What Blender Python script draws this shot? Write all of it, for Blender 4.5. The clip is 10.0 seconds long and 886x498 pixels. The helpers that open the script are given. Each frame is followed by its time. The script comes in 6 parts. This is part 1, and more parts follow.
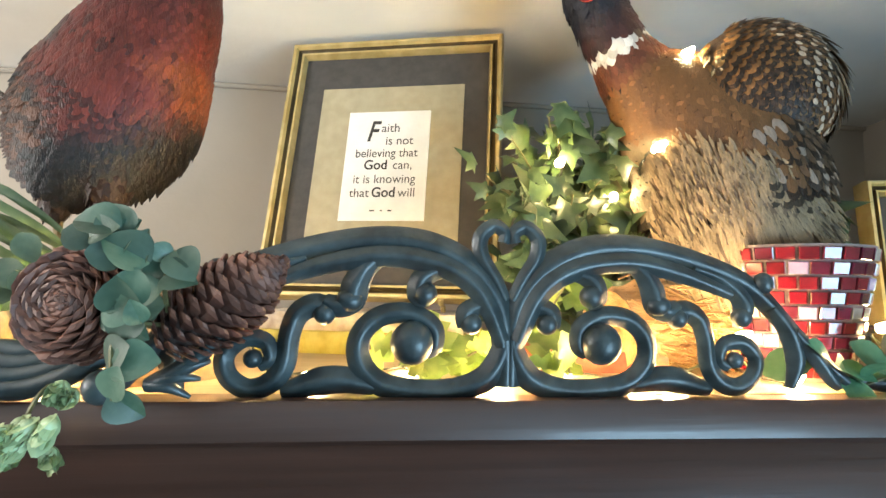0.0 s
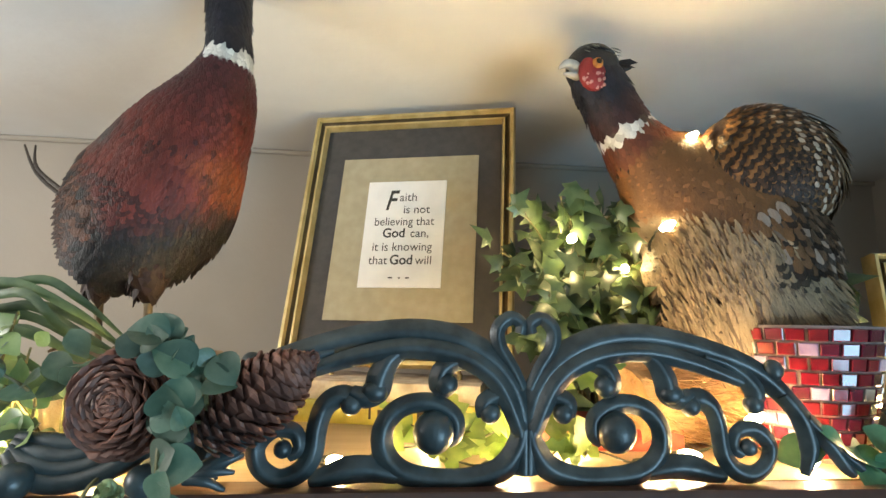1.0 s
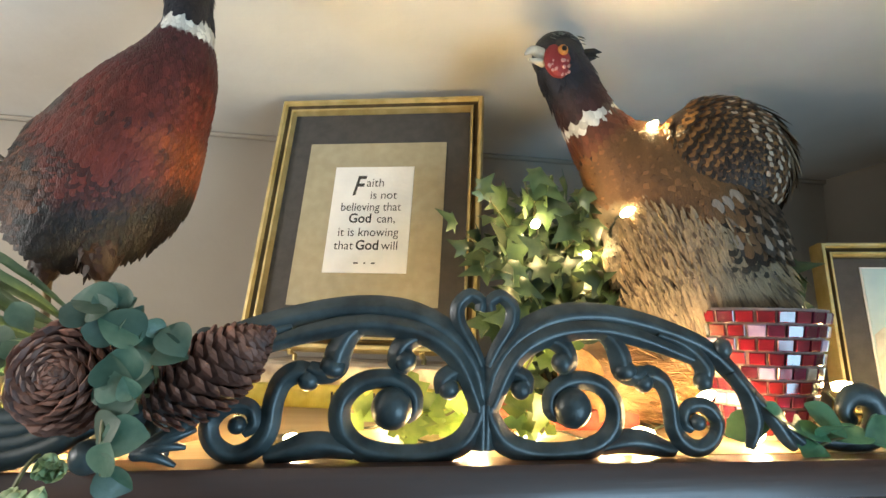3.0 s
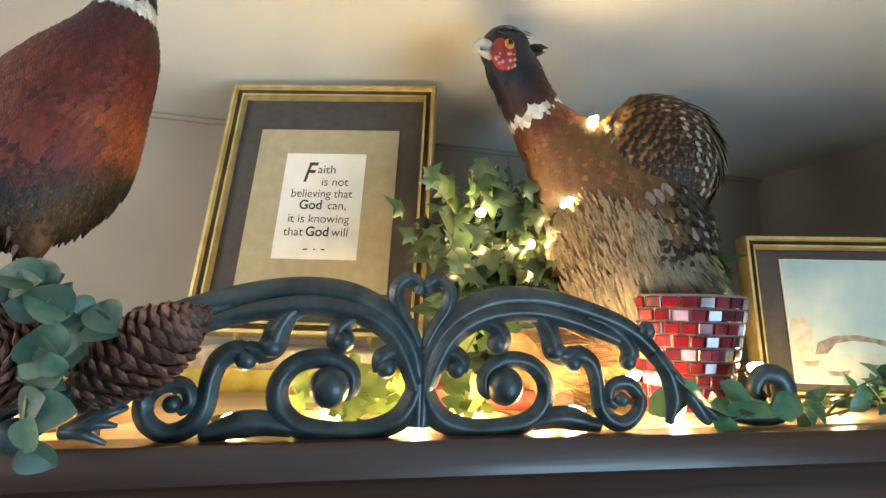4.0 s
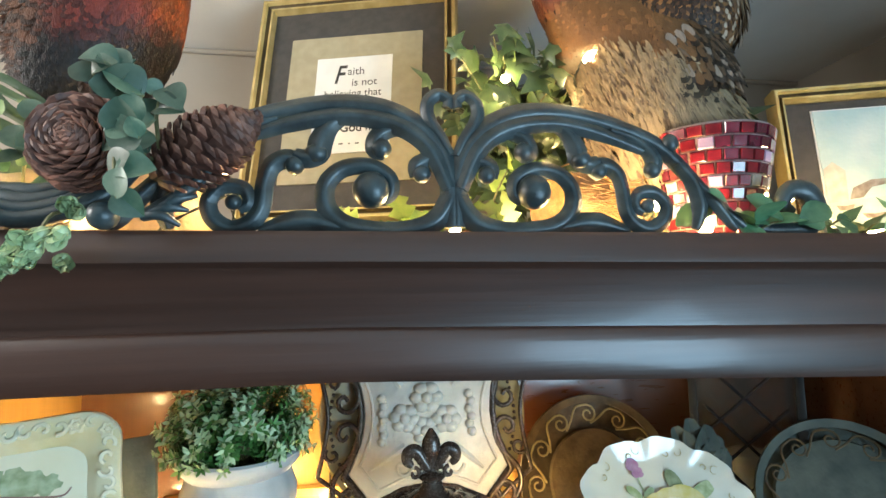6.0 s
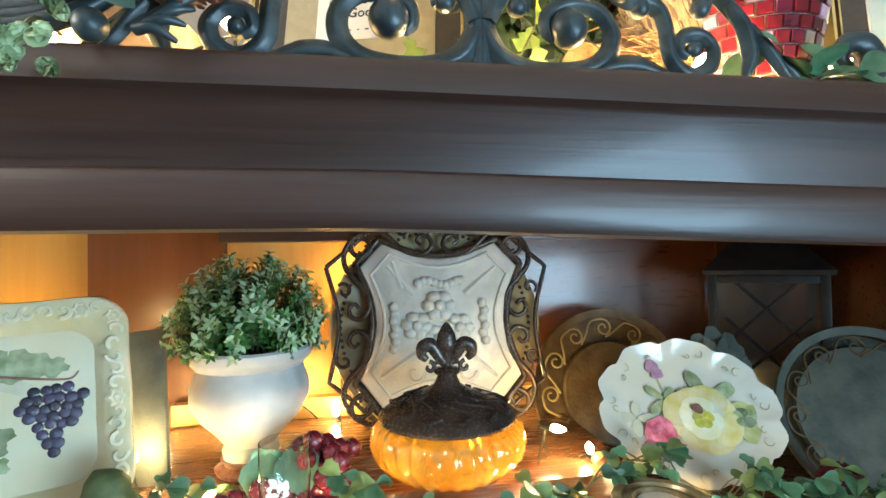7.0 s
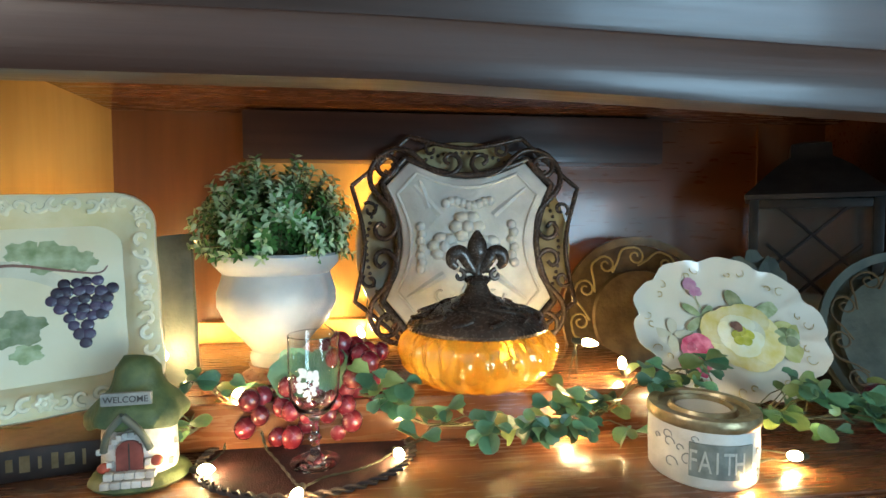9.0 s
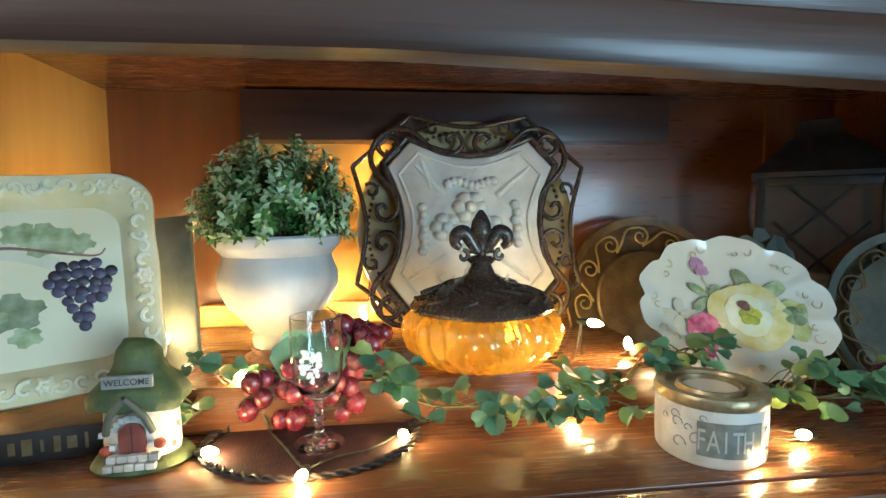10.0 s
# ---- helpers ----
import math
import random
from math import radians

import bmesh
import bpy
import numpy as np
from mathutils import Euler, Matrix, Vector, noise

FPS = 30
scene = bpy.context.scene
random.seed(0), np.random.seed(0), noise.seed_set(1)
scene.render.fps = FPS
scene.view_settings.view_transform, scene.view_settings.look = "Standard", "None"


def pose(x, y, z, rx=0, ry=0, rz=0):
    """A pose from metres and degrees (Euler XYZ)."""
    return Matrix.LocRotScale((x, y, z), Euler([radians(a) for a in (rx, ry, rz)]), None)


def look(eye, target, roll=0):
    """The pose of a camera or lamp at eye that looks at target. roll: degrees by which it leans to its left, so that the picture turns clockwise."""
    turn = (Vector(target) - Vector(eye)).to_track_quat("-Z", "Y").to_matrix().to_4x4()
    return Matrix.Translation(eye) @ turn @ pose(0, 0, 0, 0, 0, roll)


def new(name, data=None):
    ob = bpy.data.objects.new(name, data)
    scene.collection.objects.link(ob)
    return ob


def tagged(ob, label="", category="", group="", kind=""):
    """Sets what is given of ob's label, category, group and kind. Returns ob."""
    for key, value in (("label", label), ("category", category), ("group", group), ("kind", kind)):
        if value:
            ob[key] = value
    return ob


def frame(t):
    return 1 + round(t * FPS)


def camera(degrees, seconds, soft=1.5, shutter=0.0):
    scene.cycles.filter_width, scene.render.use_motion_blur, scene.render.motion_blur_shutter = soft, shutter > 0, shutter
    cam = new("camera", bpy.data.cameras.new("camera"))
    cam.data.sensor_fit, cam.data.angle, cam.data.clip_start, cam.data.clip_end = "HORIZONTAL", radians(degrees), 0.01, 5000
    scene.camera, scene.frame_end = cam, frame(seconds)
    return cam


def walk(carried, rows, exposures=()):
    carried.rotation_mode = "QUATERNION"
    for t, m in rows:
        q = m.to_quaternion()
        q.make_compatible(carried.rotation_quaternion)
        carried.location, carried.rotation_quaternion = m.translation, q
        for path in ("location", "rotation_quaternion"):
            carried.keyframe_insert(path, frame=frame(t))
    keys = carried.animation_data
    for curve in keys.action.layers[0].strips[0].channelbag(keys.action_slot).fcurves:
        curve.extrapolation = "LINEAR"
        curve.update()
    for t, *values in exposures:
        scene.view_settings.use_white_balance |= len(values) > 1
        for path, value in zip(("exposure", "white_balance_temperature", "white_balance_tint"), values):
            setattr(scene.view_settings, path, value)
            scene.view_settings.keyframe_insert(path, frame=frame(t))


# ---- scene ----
cam = camera(83.0, 10.0)
PATH = [
    (0, (-0.005, -0.012, 1.864), (0.247, 1.965, 2.023), 1.2),
    (0.5, (-0.011, -0.033, 1.903), (0.191, 1.938, 2.178), 1.2),
    (1, (-0.016, -0.04, 1.906), (0.185, 1.926, 2.21), 1.2),
    (1.5, (-0.014, -0.034, 1.903), (0.197, 1.932, 2.202), 1.2),
    (2, (-0.012, -0.035, 1.902), (0.219, 1.93, 2.194), 1.3),
    (3.5, (0.002, -0.047, 1.886), (0.386, 1.895, 2.174), 1.7),
    (4, (0.011, -0.055, 1.882), (0.47, 1.873, 2.149), 1.7),
    (4.5, (0.012, -0.049, 1.866), (0.488, 1.878, 2.112), 1.3),
    (5, (0.006, -0.067, 1.857), (0.441, 1.875, 2.054), 0.4),
    (5.2, (0.003, -0.078, 1.849), (0.417, 1.871, 2.022), -0.1),
    (6.3, (0.013, -0.056, 1.691), (0.328, 1.909, 1.894), -1.3),
    (6.5, (0.011, -0.044, 1.681), (0.326, 1.925, 1.825), -1.1),
    (7, (0.0, -0.024, 1.632), (0.31, 1.951, 1.672), -1.0),
    (7.5, (-0.006, -0.013, 1.6), (0.266, 1.968, 1.56), -1.4),
    (8, (-0.01, -0.007, 1.58), (0.23, 1.976, 1.492), -1.2),
    (8.5, (-0.016, -0.002, 1.558), (0.215, 1.983, 1.466), -0.4),
    (9, (-0.014, 0.002, 1.551), (0.222, 1.986, 1.461), -0.2),
    (9.5, (-0.014, 0.009, 1.549), (0.226, 1.991, 1.431), -0.4),
    (10, (-0.016, 0.013, 1.545), (0.216, 1.993, 1.393), -0.6),
]
walk(cam, [(t, look(eye, target, roll)) for t, eye, target, roll in PATH], [(0, 0.66), (0.5, 0.30), (1, 0.08), (4, 0.10), (5, 0.2), (6.5, 0.56), (8, 0.38), (10, 0.25)])


# ---- light ----
world = bpy.data.worlds.new("world")
scene.world = world
world.use_nodes = True
wn = world.node_tree
sky = wn.nodes.new("ShaderNodeTexSky")
sky.sky_type = "NISHITA"
sky.sun_disc = False
sky.sun_elevation, sky.sun_rotation = radians(35), radians(120)
wn.links.new(sky.outputs[0], wn.nodes["Background"].inputs[0])
wn.nodes["Background"].inputs[1].default_value = 0.08


def area_lamp(name, m, sx, sy, watts, colour):
    d = bpy.data.lights.new(name, "AREA")
    d.shape, d.size, d.size_y, d.energy, d.color = "RECTANGLE", sx, sy, watts, colour
    ob = new(name, d)
    ob.matrix_world = m
    return ob


# daylight in the side window, and an added bodiless fill light left of the cabinet
area_lamp("window_daylight", look((1.13, -1.525, 1.30), (-1, -1.525, 1.30)), 1.95, 0.80, 70, (0.44, 0.75, 1.0))
lamp = bpy.data.lights.new("unseen_fill_light", "POINT")
lamp.energy, lamp.color, lamp.shadow_soft_size = 32, (1.0, 0.98, 0.94), 0.15
new("unseen_fill_light", lamp).location = (-1.15, 0.05, 2.0)
BULB_GLOW = 285.0


# ---- materials ----
def material(name, a, b=None, rough=0.5, metal=0.0, scale=20.0, bump=0.2, fine=160.0, stretch=(1, 1, 1), spread=(0.35, 0.65), sheen=0.0, coat=0.0, attr="", depth=0.002, sss=0.0, trans=0.0, rand=0.0, spec=0.5):
    """Two colours mixed by a coarse noise, with a fine noise for relief and for gloss."""
    m = bpy.data.materials.new(name)
    m.use_nodes = True
    t = m.node_tree
    n, l = t.nodes, t.links
    p = n["Principled BSDF"]
    tc = n.new("ShaderNodeTexCoord")
    mp = n.new("ShaderNodeMapping")
    mp.inputs["Scale"].default_value = stretch
    l.new(tc.outputs["Object"], mp.inputs[0])
    big = n.new("ShaderNodeTexNoise")
    big.inputs["Scale"].default_value, big.inputs["Detail"].default_value = scale, 6
    small = n.new("ShaderNodeTexNoise")
    small.inputs["Scale"].default_value, small.inputs["Detail"].default_value = fine, 3
    l.new(mp.outputs[0], big.inputs["Vector"])
    l.new(mp.outputs[0], small.inputs["Vector"])
    ramp = n.new("ShaderNodeMapRange")
    ramp.inputs[1].default_value, ramp.inputs[2].default_value = spread
    l.new(big.outputs[0], ramp.inputs[0])
    mix = n.new("ShaderNodeMix")
    mix.data_type = "RGBA"
    b = b or tuple(min(1, c * 1.25) for c in a)
    mix.inputs[6].default_value, mix.inputs[7].default_value = (*a, 1), (*b, 1)
    l.new(ramp.outputs[0], mix.inputs[0])
    out = mix.outputs[2]
    if attr:
        at = n.new("ShaderNodeAttribute")
        at.attribute_name = attr
        mul = n.new("ShaderNodeMix")
        mul.data_type, mul.blend_type = "RGBA", "MULTIPLY"
        mul.inputs[0].default_value = 1
        l.new(at.outputs["Color"], mul.inputs[6])
        l.new(out, mul.inputs[7])
        out = mul.outputs[2]
    if rand:
        geo = n.new("ShaderNodeNewGeometry")
        hsv = n.new("ShaderNodeHueSaturation")
        mr = n.new("ShaderNodeMapRange")
        mr.inputs[3].default_value, mr.inputs[4].default_value = 1 - rand, 1 + rand
        oi = n.new("ShaderNodeObjectInfo")
        add, fr = n.new("ShaderNodeMath"), n.new("ShaderNodeMath")
        fr.operation = "FRACT"
        l.new(geo.outputs["Random Per Island"], add.inputs[0])
        l.new(oi.outputs["Random"], add.inputs[1])
        l.new(add.outputs[0], fr.inputs[0])
        l.new(fr.outputs[0], mr.inputs[0])
        l.new(mr.outputs[0], hsv.inputs["Value"])
        l.new(out, hsv.inputs["Color"])
        out = hsv.outputs[0]
    l.new(out, p.inputs["Base Color"])
    rr = n.new("ShaderNodeMapRange")
    rr.inputs[3].default_value, rr.inputs[4].default_value = max(0.02, rough - 0.1), min(1, rough + 0.1)
    l.new(small.outputs[0], rr.inputs[0])
    l.new(rr.outputs[0], p.inputs["Roughness"])
    p.inputs["Metallic"].default_value = metal
    p.inputs["Sheen Weight"].default_value = sheen
    p.inputs["Coat Weight"].default_value = coat
    p.inputs["Coat Roughness"].default_value = 0.12
    if sss:
        p.inputs["Subsurface Weight"].default_value = sss
        p.inputs["Subsurface Radius"].default_value = (0.01, 0.008, 0.005)
    p.inputs["Transmission Weight"].default_value = trans
    p.inputs["Specular IOR Level"].default_value = spec
    if bump:
        bp = n.new("ShaderNodeBump")
        bp.inputs["Strength"].default_value, bp.inputs["Distance"].default_value = bump, depth
        l.new(small.outputs[0], bp.inputs["Height"])
        l.new(bp.outputs[0], p.inputs["Normal"])
    return m


def glow(name, colour, strength):
    m = bpy.data.materials.new(name)
    m.use_nodes = True
    p = m.node_tree.nodes["Principled BSDF"]
    p.inputs["Base Color"].default_value = (0.9, 0.8, 0.6, 1)
    p.inputs["Emission Color"].default_value = (*colour, 1)
    p.inputs["Emission Strength"].default_value = strength
    return m


def glass(name, colour, rough=0.02, ior=1.45):
    m = bpy.data.materials.new(name)
    m.use_nodes = True
    p = m.node_tree.nodes["Principled BSDF"]
    p.inputs["Base Color"].default_value = (*colour, 1)
    p.inputs["Transmission Weight"].default_value = 1
    p.inputs["Roughness"].default_value = rough
    p.inputs["IOR"].default_value = ior
    return m


M_CEIL = material("mottled_plaster", (0.68, 0.65, 0.60), (0.86, 0.86, 0.84), 0.85, scale=2.2, fine=60, bump=0.25, spread=(0.3, 0.7))
M_WALL = material("wall_paint", (0.31, 0.27, 0.22), (0.375, 0.325, 0.27), 0.85, scale=2.5, fine=90, bump=0.2)
M_DARKWOOD = material("dark_stained_wood", (0.026, 0.0118, 0.0080), (0.066, 0.030, 0.0205), 0.40, scale=14, fine=90, stretch=(0.10, 3, 3), bump=0.25, coat=0.14, spread=(0.3, 0.72), depth=0.0008)
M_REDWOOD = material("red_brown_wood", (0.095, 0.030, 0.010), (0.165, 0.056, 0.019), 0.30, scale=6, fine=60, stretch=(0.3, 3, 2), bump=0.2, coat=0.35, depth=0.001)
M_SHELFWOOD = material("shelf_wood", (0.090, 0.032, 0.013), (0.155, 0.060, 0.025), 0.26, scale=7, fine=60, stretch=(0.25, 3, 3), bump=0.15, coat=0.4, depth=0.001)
# wood of the left side panel, also the painted lamplight along the back
M_GOLDWOOD = material("pale_side_and_lit_back_wood", (0.38, 0.20, 0.045), (0.48, 0.27, 0.07), 0.5, scale=7, fine=50, stretch=(3, 3, 0.25), bump=0.2)
M_TOPWOOD = material("lamplit_top_wood", (0.30, 0.215, 0.125), (0.40, 0.30, 0.185), 0.45, scale=7, fine=60, stretch=(0.25, 3, 3), bump=0.2)
M_IRON = material("teal_black_iron", (0.011, 0.019, 0.021), (0.040, 0.056, 0.058), 0.40, scale=45, fine=260, bump=0.16, coat=0.1)
M_GOLD = material("gilt_moulding", (0.46, 0.34, 0.13), (0.62, 0.49, 0.23), 0.34, metal=0.35, scale=40, fine=300, bump=0.2)
M_CHANNEL = material("dark_gilt_channel", (0.05, 0.032, 0.012), (0.10, 0.065, 0.022), 0.4, metal=0.3, scale=40)
M_MAT_DARK = material("dark_mat_board", (0.050, 0.046, 0.044), (0.066, 0.060, 0.056), 0.8, scale=60, fine=500, bump=0.15)
M_MAT_TAN = material("tan_mat_board", (0.35, 0.305, 0.20), (0.40, 0.35, 0.235), 0.85, scale=60, fine=600, bump=0.2)
M_CARD = material("white_card", (0.72, 0.71, 0.69), (0.78, 0.77, 0.75), 0.8, scale=30)
M_INK = material("black_ink", (0.03, 0.028, 0.025), (0.05, 0.045, 0.04), 0.7)
M_WHITE_CERAMIC = material("chalky_white_ceramic", (0.42, 0.41, 0.385), (0.56, 0.55, 0.52), 0.5, scale=14, fine=90, bump=0.25, coat=0.1)
# cream tray rim, with the bulbs' yellow light mixed into the colour
M_CREAM_GLAZE = material("cream_glaze", (0.64, 0.55, 0.31), (0.75, 0.68, 0.47), 0.16, scale=16, fine=50, bump=0.08, coat=0.5)
M_WHITE_GLAZE = material("white_glaze", (0.74, 0.68, 0.53), (0.80, 0.75, 0.63), 0.12, scale=10, fine=40, bump=0.05, coat=0.5)
# tray back and embossing, off-white tinted yellow for the bulb light
M_GLOW_GLAZE = material("glow_tinted_glaze", (0.72, 0.65, 0.43), (0.80, 0.76, 0.60), 0.18, scale=14, fine=50, bump=0.08, coat=0.5)
M_BRONZE = material("dark_bronze", (0.050, 0.034, 0.026), (0.105, 0.074, 0.055), 0.26, metal=0.3, scale=40, fine=260, bump=0.04)
M_PLASTER = material("cast_plaster_white", (0.60, 0.575, 0.50), (0.72, 0.695, 0.62), 0.55, scale=25, fine=160, bump=0.3)
M_AMBER = material("amber_glass", (0.74, 0.37, 0.030), (0.88, 0.52, 0.075), 0.07, scale=20, fine=60, bump=0.15, trans=0.66, coat=0.4)
M_CLEAR = glass("clear_glass", (0.97, 0.99, 0.98), 0.01)
M_BULB = glow("lit_bulb", (1.0, 0.72, 0.33), BULB_GLOW)
M_WIRE = material("dark_green_wire", (0.012, 0.016, 0.010), (0.03, 0.035, 0.02), 0.5)
M_SOIL = material("dark_moss", (0.02, 0.03, 0.012), (0.05, 0.06, 0.02), 0.9, scale=80)
M_BOX = material("bush_leaf", (0.040, 0.125, 0.022), (0.11, 0.25, 0.060), 0.5, scale=30, rand=0.35)
M_BOX_TIP = material("pale_bush_leaf", (0.32, 0.44, 0.20), (0.54, 0.62, 0.38), 0.5, scale=30, rand=0.25)
M_IVY = material("ivy_leaf", (0.020, 0.046, 0.016), (0.085, 0.120, 0.046), 0.42, scale=30, rand=0.5, coat=0.1)
M_VINE = material("vine_leaf", (0.036, 0.112, 0.054), (0.14, 0.265, 0.13), 0.40, scale=30, rand=0.5, coat=0.15)
M_EUC = material("eucalyptus_leaf", (0.034, 0.074, 0.044), (0.150, 0.200, 0.132), 0.5, scale=25, rand=0.5, coat=0.1)
M_STEM = material("brown_green_stem", (0.07, 0.065, 0.025), (0.15, 0.13, 0.05), 0.6, scale=60)
M_CONE = material("pine_cone_scale", (0.070, 0.026, 0.018), (0.20, 0.085, 0.055), 0.6, scale=70, rand=0.4)
M_CONE_CORE = material("pine_cone_core", (0.025, 0.012, 0.008), (0.05, 0.02, 0.012), 0.8)
M_FEATHER = material("feathers", (0.70, 0.70, 0.70), (1.0, 1.0, 1.0), 0.44, scale=60, fine=700, stretch=(1, 1, 0.4), bump=0.5, attr="tone", spec=0.3)
M_LOG = material("straw_brown_bark", (0.22, 0.11, 0.045), (0.40, 0.23, 0.10), 0.8, scale=18, fine=160, stretch=(0.4, 2, 2), bump=0.8, depth=0.004)
M_GROUT = material("grey_grout", (0.20, 0.15, 0.14), (0.30, 0.22, 0.20), 0.85, scale=60)
M_RED_GLASS = material("ruby_glass_tile", (0.080, 0.004, 0.009), (0.17, 0.008, 0.017), 0.14, scale=40, coat=0.5, fine=90, bump=0.15)
M_DEEP_RED = material("wine_glass_tile", (0.055, 0.004, 0.014), (0.11, 0.010, 0.03), 0.14, scale=40, coat=0.7, fine=90, bump=0.15)
M_MIRROR_TILE = material("silvered_tile", (0.44, 0.40, 0.36), (0.62, 0.58, 0.54), 0.2, metal=0.5, scale=60, coat=0.5, fine=120, bump=0.3)
M_LILAC_TILE = material("lilac_glass_tile", (0.26, 0.17, 0.30), (0.38, 0.28, 0.42), 0.16, scale=40, coat=0.6)
M_SKYWASH = material("sky_wash", (0.36, 0.52, 0.56), (0.62, 0.68, 0.64), 0.75, scale=14, spread=(0.3, 0.7))
M_WATERWASH = material("water_wash", (0.40, 0.50, 0.48), (0.62, 0.64, 0.58), 0.75, scale=30)
M_PALEWASH = material("pale_wash", (0.50, 0.44, 0.36), (0.70, 0.66, 0.58), 0.75, scale=60)
M_BROWNWASH = material("brown_wash", (0.20, 0.15, 0.12), (0.38, 0.32, 0.28), 0.75, scale=80)
M_INKWASH = material("ink_wash", (0.08, 0.08, 0.09), (0.2, 0.18, 0.18), 0.75, scale=80)
M_GRAPE_PAINT = material("painted_grape", (0.016, 0.016, 0.040), (0.070, 0.045, 0.085), 0.22, scale=90, coat=0.4, rand=0.6)
M_LEAF_PAINT = material("painted_leaf", (0.19, 0.25, 0.10), (0.46, 0.50, 0.30), 0.2, scale=55, coat=0.5, rand=0.35)
M_BROWN_PAINT = material("painted_stem", (0.16, 0.07, 0.05), (0.3, 0.16, 0.12), 0.3, scale=60)
M_YELLOW_PAINT = material("painted_yellow_petal", (0.80, 0.65, 0.20), (0.90, 0.81, 0.50), 0.15, scale=40, coat=0.5, rand=0.12)
M_CORE_PAINT = material("painted_flower_core", (0.46, 0.44, 0.05), (0.66, 0.60, 0.14), 0.15, scale=80, coat=0.5, rand=0.2)
M_PINK_PAINT = material("painted_pink_petal", (0.50, 0.05, 0.11), (0.78, 0.26, 0.34), 0.15, scale=60, coat=0.5, rand=0.25)
M_LILAC_PAINT = material("painted_lilac_petal", (0.50, 0.22, 0.36), (0.66, 0.42, 0.52), 0.15, scale=60, coat=0.5)
M_MOSS_GREEN = material("painted_green_roof", (0.022, 0.050, 0.014), (0.085, 0.115, 0.040), 0.6, scale=40, bump=0.6)
M_STONE = material("painted_stone", (0.32, 0.305, 0.275), (0.54, 0.52, 0.48), 0.55, scale=60, rand=0.25)
M_DOOR = material("painted_red_door", (0.13, 0.030, 0.024), (0.22, 0.06, 0.045), 0.5, scale=60)
M_SIGN = material("grey_sign", (0.16, 0.17, 0.16), (0.26, 0.27, 0.25), 0.6, scale=60)
M_RED_GRAPE = material("red_plastic_grape", (0.080, 0.006, 0.012), (0.18, 0.017, 0.026), 0.26, scale=30, coat=0.4, rand=0.4)
M_DARK_MAT = material("dark_red_mat", (0.022, 0.008, 0.008), (0.050, 0.016, 0.014), 0.85, scale=60, fine=500, bump=0.6, spec=0.2)
M_BLACK = material("black_painted_metal", (0.008, 0.008, 0.008), (0.02, 0.019, 0.018), 0.45, scale=50)
M_GREY_GREEN = material("grey_green_patina", (0.050, 0.062, 0.048), (0.11, 0.12, 0.09), 0.6, scale=22, bump=0.4)
M_BROWN_GOLD = material("brown_gold_plate", (0.085, 0.055, 0.026), (0.19, 0.13, 0.065), 0.42, metal=0.3, scale=30, bump=0.4)
M_CANDLE = material("candle_wax", (0.70, 0.64, 0.50), (0.80, 0.74, 0.62), 0.5, scale=20, sss=0.2)
M_JAR = material("white_carved_jar", (0.42, 0.405, 0.35), (0.58, 0.56, 0.50), 0.5, scale=30, bump=0.4)
M_LABEL = material("dark_label", (0.10, 0.11, 0.09), (0.20, 0.21, 0.18), 0.6, scale=60)
M_LABEL_BAR = material("pale_label_mark", (0.30, 0.30, 0.25), (0.42, 0.41, 0.35), 0.6, scale=60)
M_TIN = material("worn_brass_tin", (0.22, 0.16, 0.08), (0.42, 0.34, 0.20), 0.35, metal=0.7, scale=50, bump=0.3)
M_BOOK_DARK = material("dark_book_cloth", (0.016, 0.010, 0.009), (0.035, 0.022, 0.018), 0.55, scale=60)
M_BOOK_RED = material("red_book_cloth", (0.22, 0.030, 0.018), (0.34, 0.06, 0.03), 0.6, scale=60)
M_BOOK_YELLOW = material("yellow_book_spine", (0.38, 0.31, 0.05), (0.50, 0.42, 0.10), 0.5, scale=60)
M_PAGES = material("book_pages", (0.50, 0.42, 0.28), (0.66, 0.58, 0.42), 0.8, scale=8, stretch=(1, 1, 40))
M_BARK_BOOK = material("mottled_pale_cover", (0.34, 0.26, 0.20), (0.62, 0.54, 0.44), 0.6, scale=40)
M_MOUND = material("tan_carved_base", (0.20, 0.125, 0.07), (0.34, 0.23, 0.14), 0.7, scale=26, bump=0.5)
M_YELLOW_LEAF = material("lime_leaf", (0.13, 0.21, 0.035), (0.30, 0.36, 0.09), 0.45, scale=40, rand=0.35)
M_HOP = material("pale_green_bud", (0.30, 0.38, 0.18), (0.52, 0.58, 0.34), 0.5, scale=60, rand=0.2)
M_ETCH = material("etched_frost", (0.60, 0.62, 0.62), (0.75, 0.76, 0.76), 0.9, scale=90)
M_PANE = glass("old_lantern_pane", (0.92, 0.96, 0.96), 0.2)
M_VINE_PALE = material("pale_vine_leaf", (0.15, 0.22, 0.06), (0.32, 0.40, 0.18), 0.42, scale=30, rand=0.3, coat=0.1)
M_WELL = material("cream_white_glaze", (0.70, 0.62, 0.39), (0.77, 0.71, 0.52), 0.12, scale=9, fine=40, bump=0.05, coat=0.5)
M_ORANGEWOOD = material("orange_brown_wood", (0.105, 0.036, 0.011), (0.165, 0.062, 0.019), 0.34, scale=6, fine=60, stretch=(3, 3, 0.3), bump=0.2, coat=0.3, depth=0.001)
M_TAN_GLAZE = material("tan_glaze", (0.30, 0.23, 0.10), (0.44, 0.35, 0.18), 0.2, scale=14, fine=50, bump=0.08, coat=0.4)
M_PALE_PETAL = material("painted_pale_petal", (0.80, 0.74, 0.42), (0.88, 0.85, 0.66), 0.15, scale=40, coat=0.5, rand=0.14)
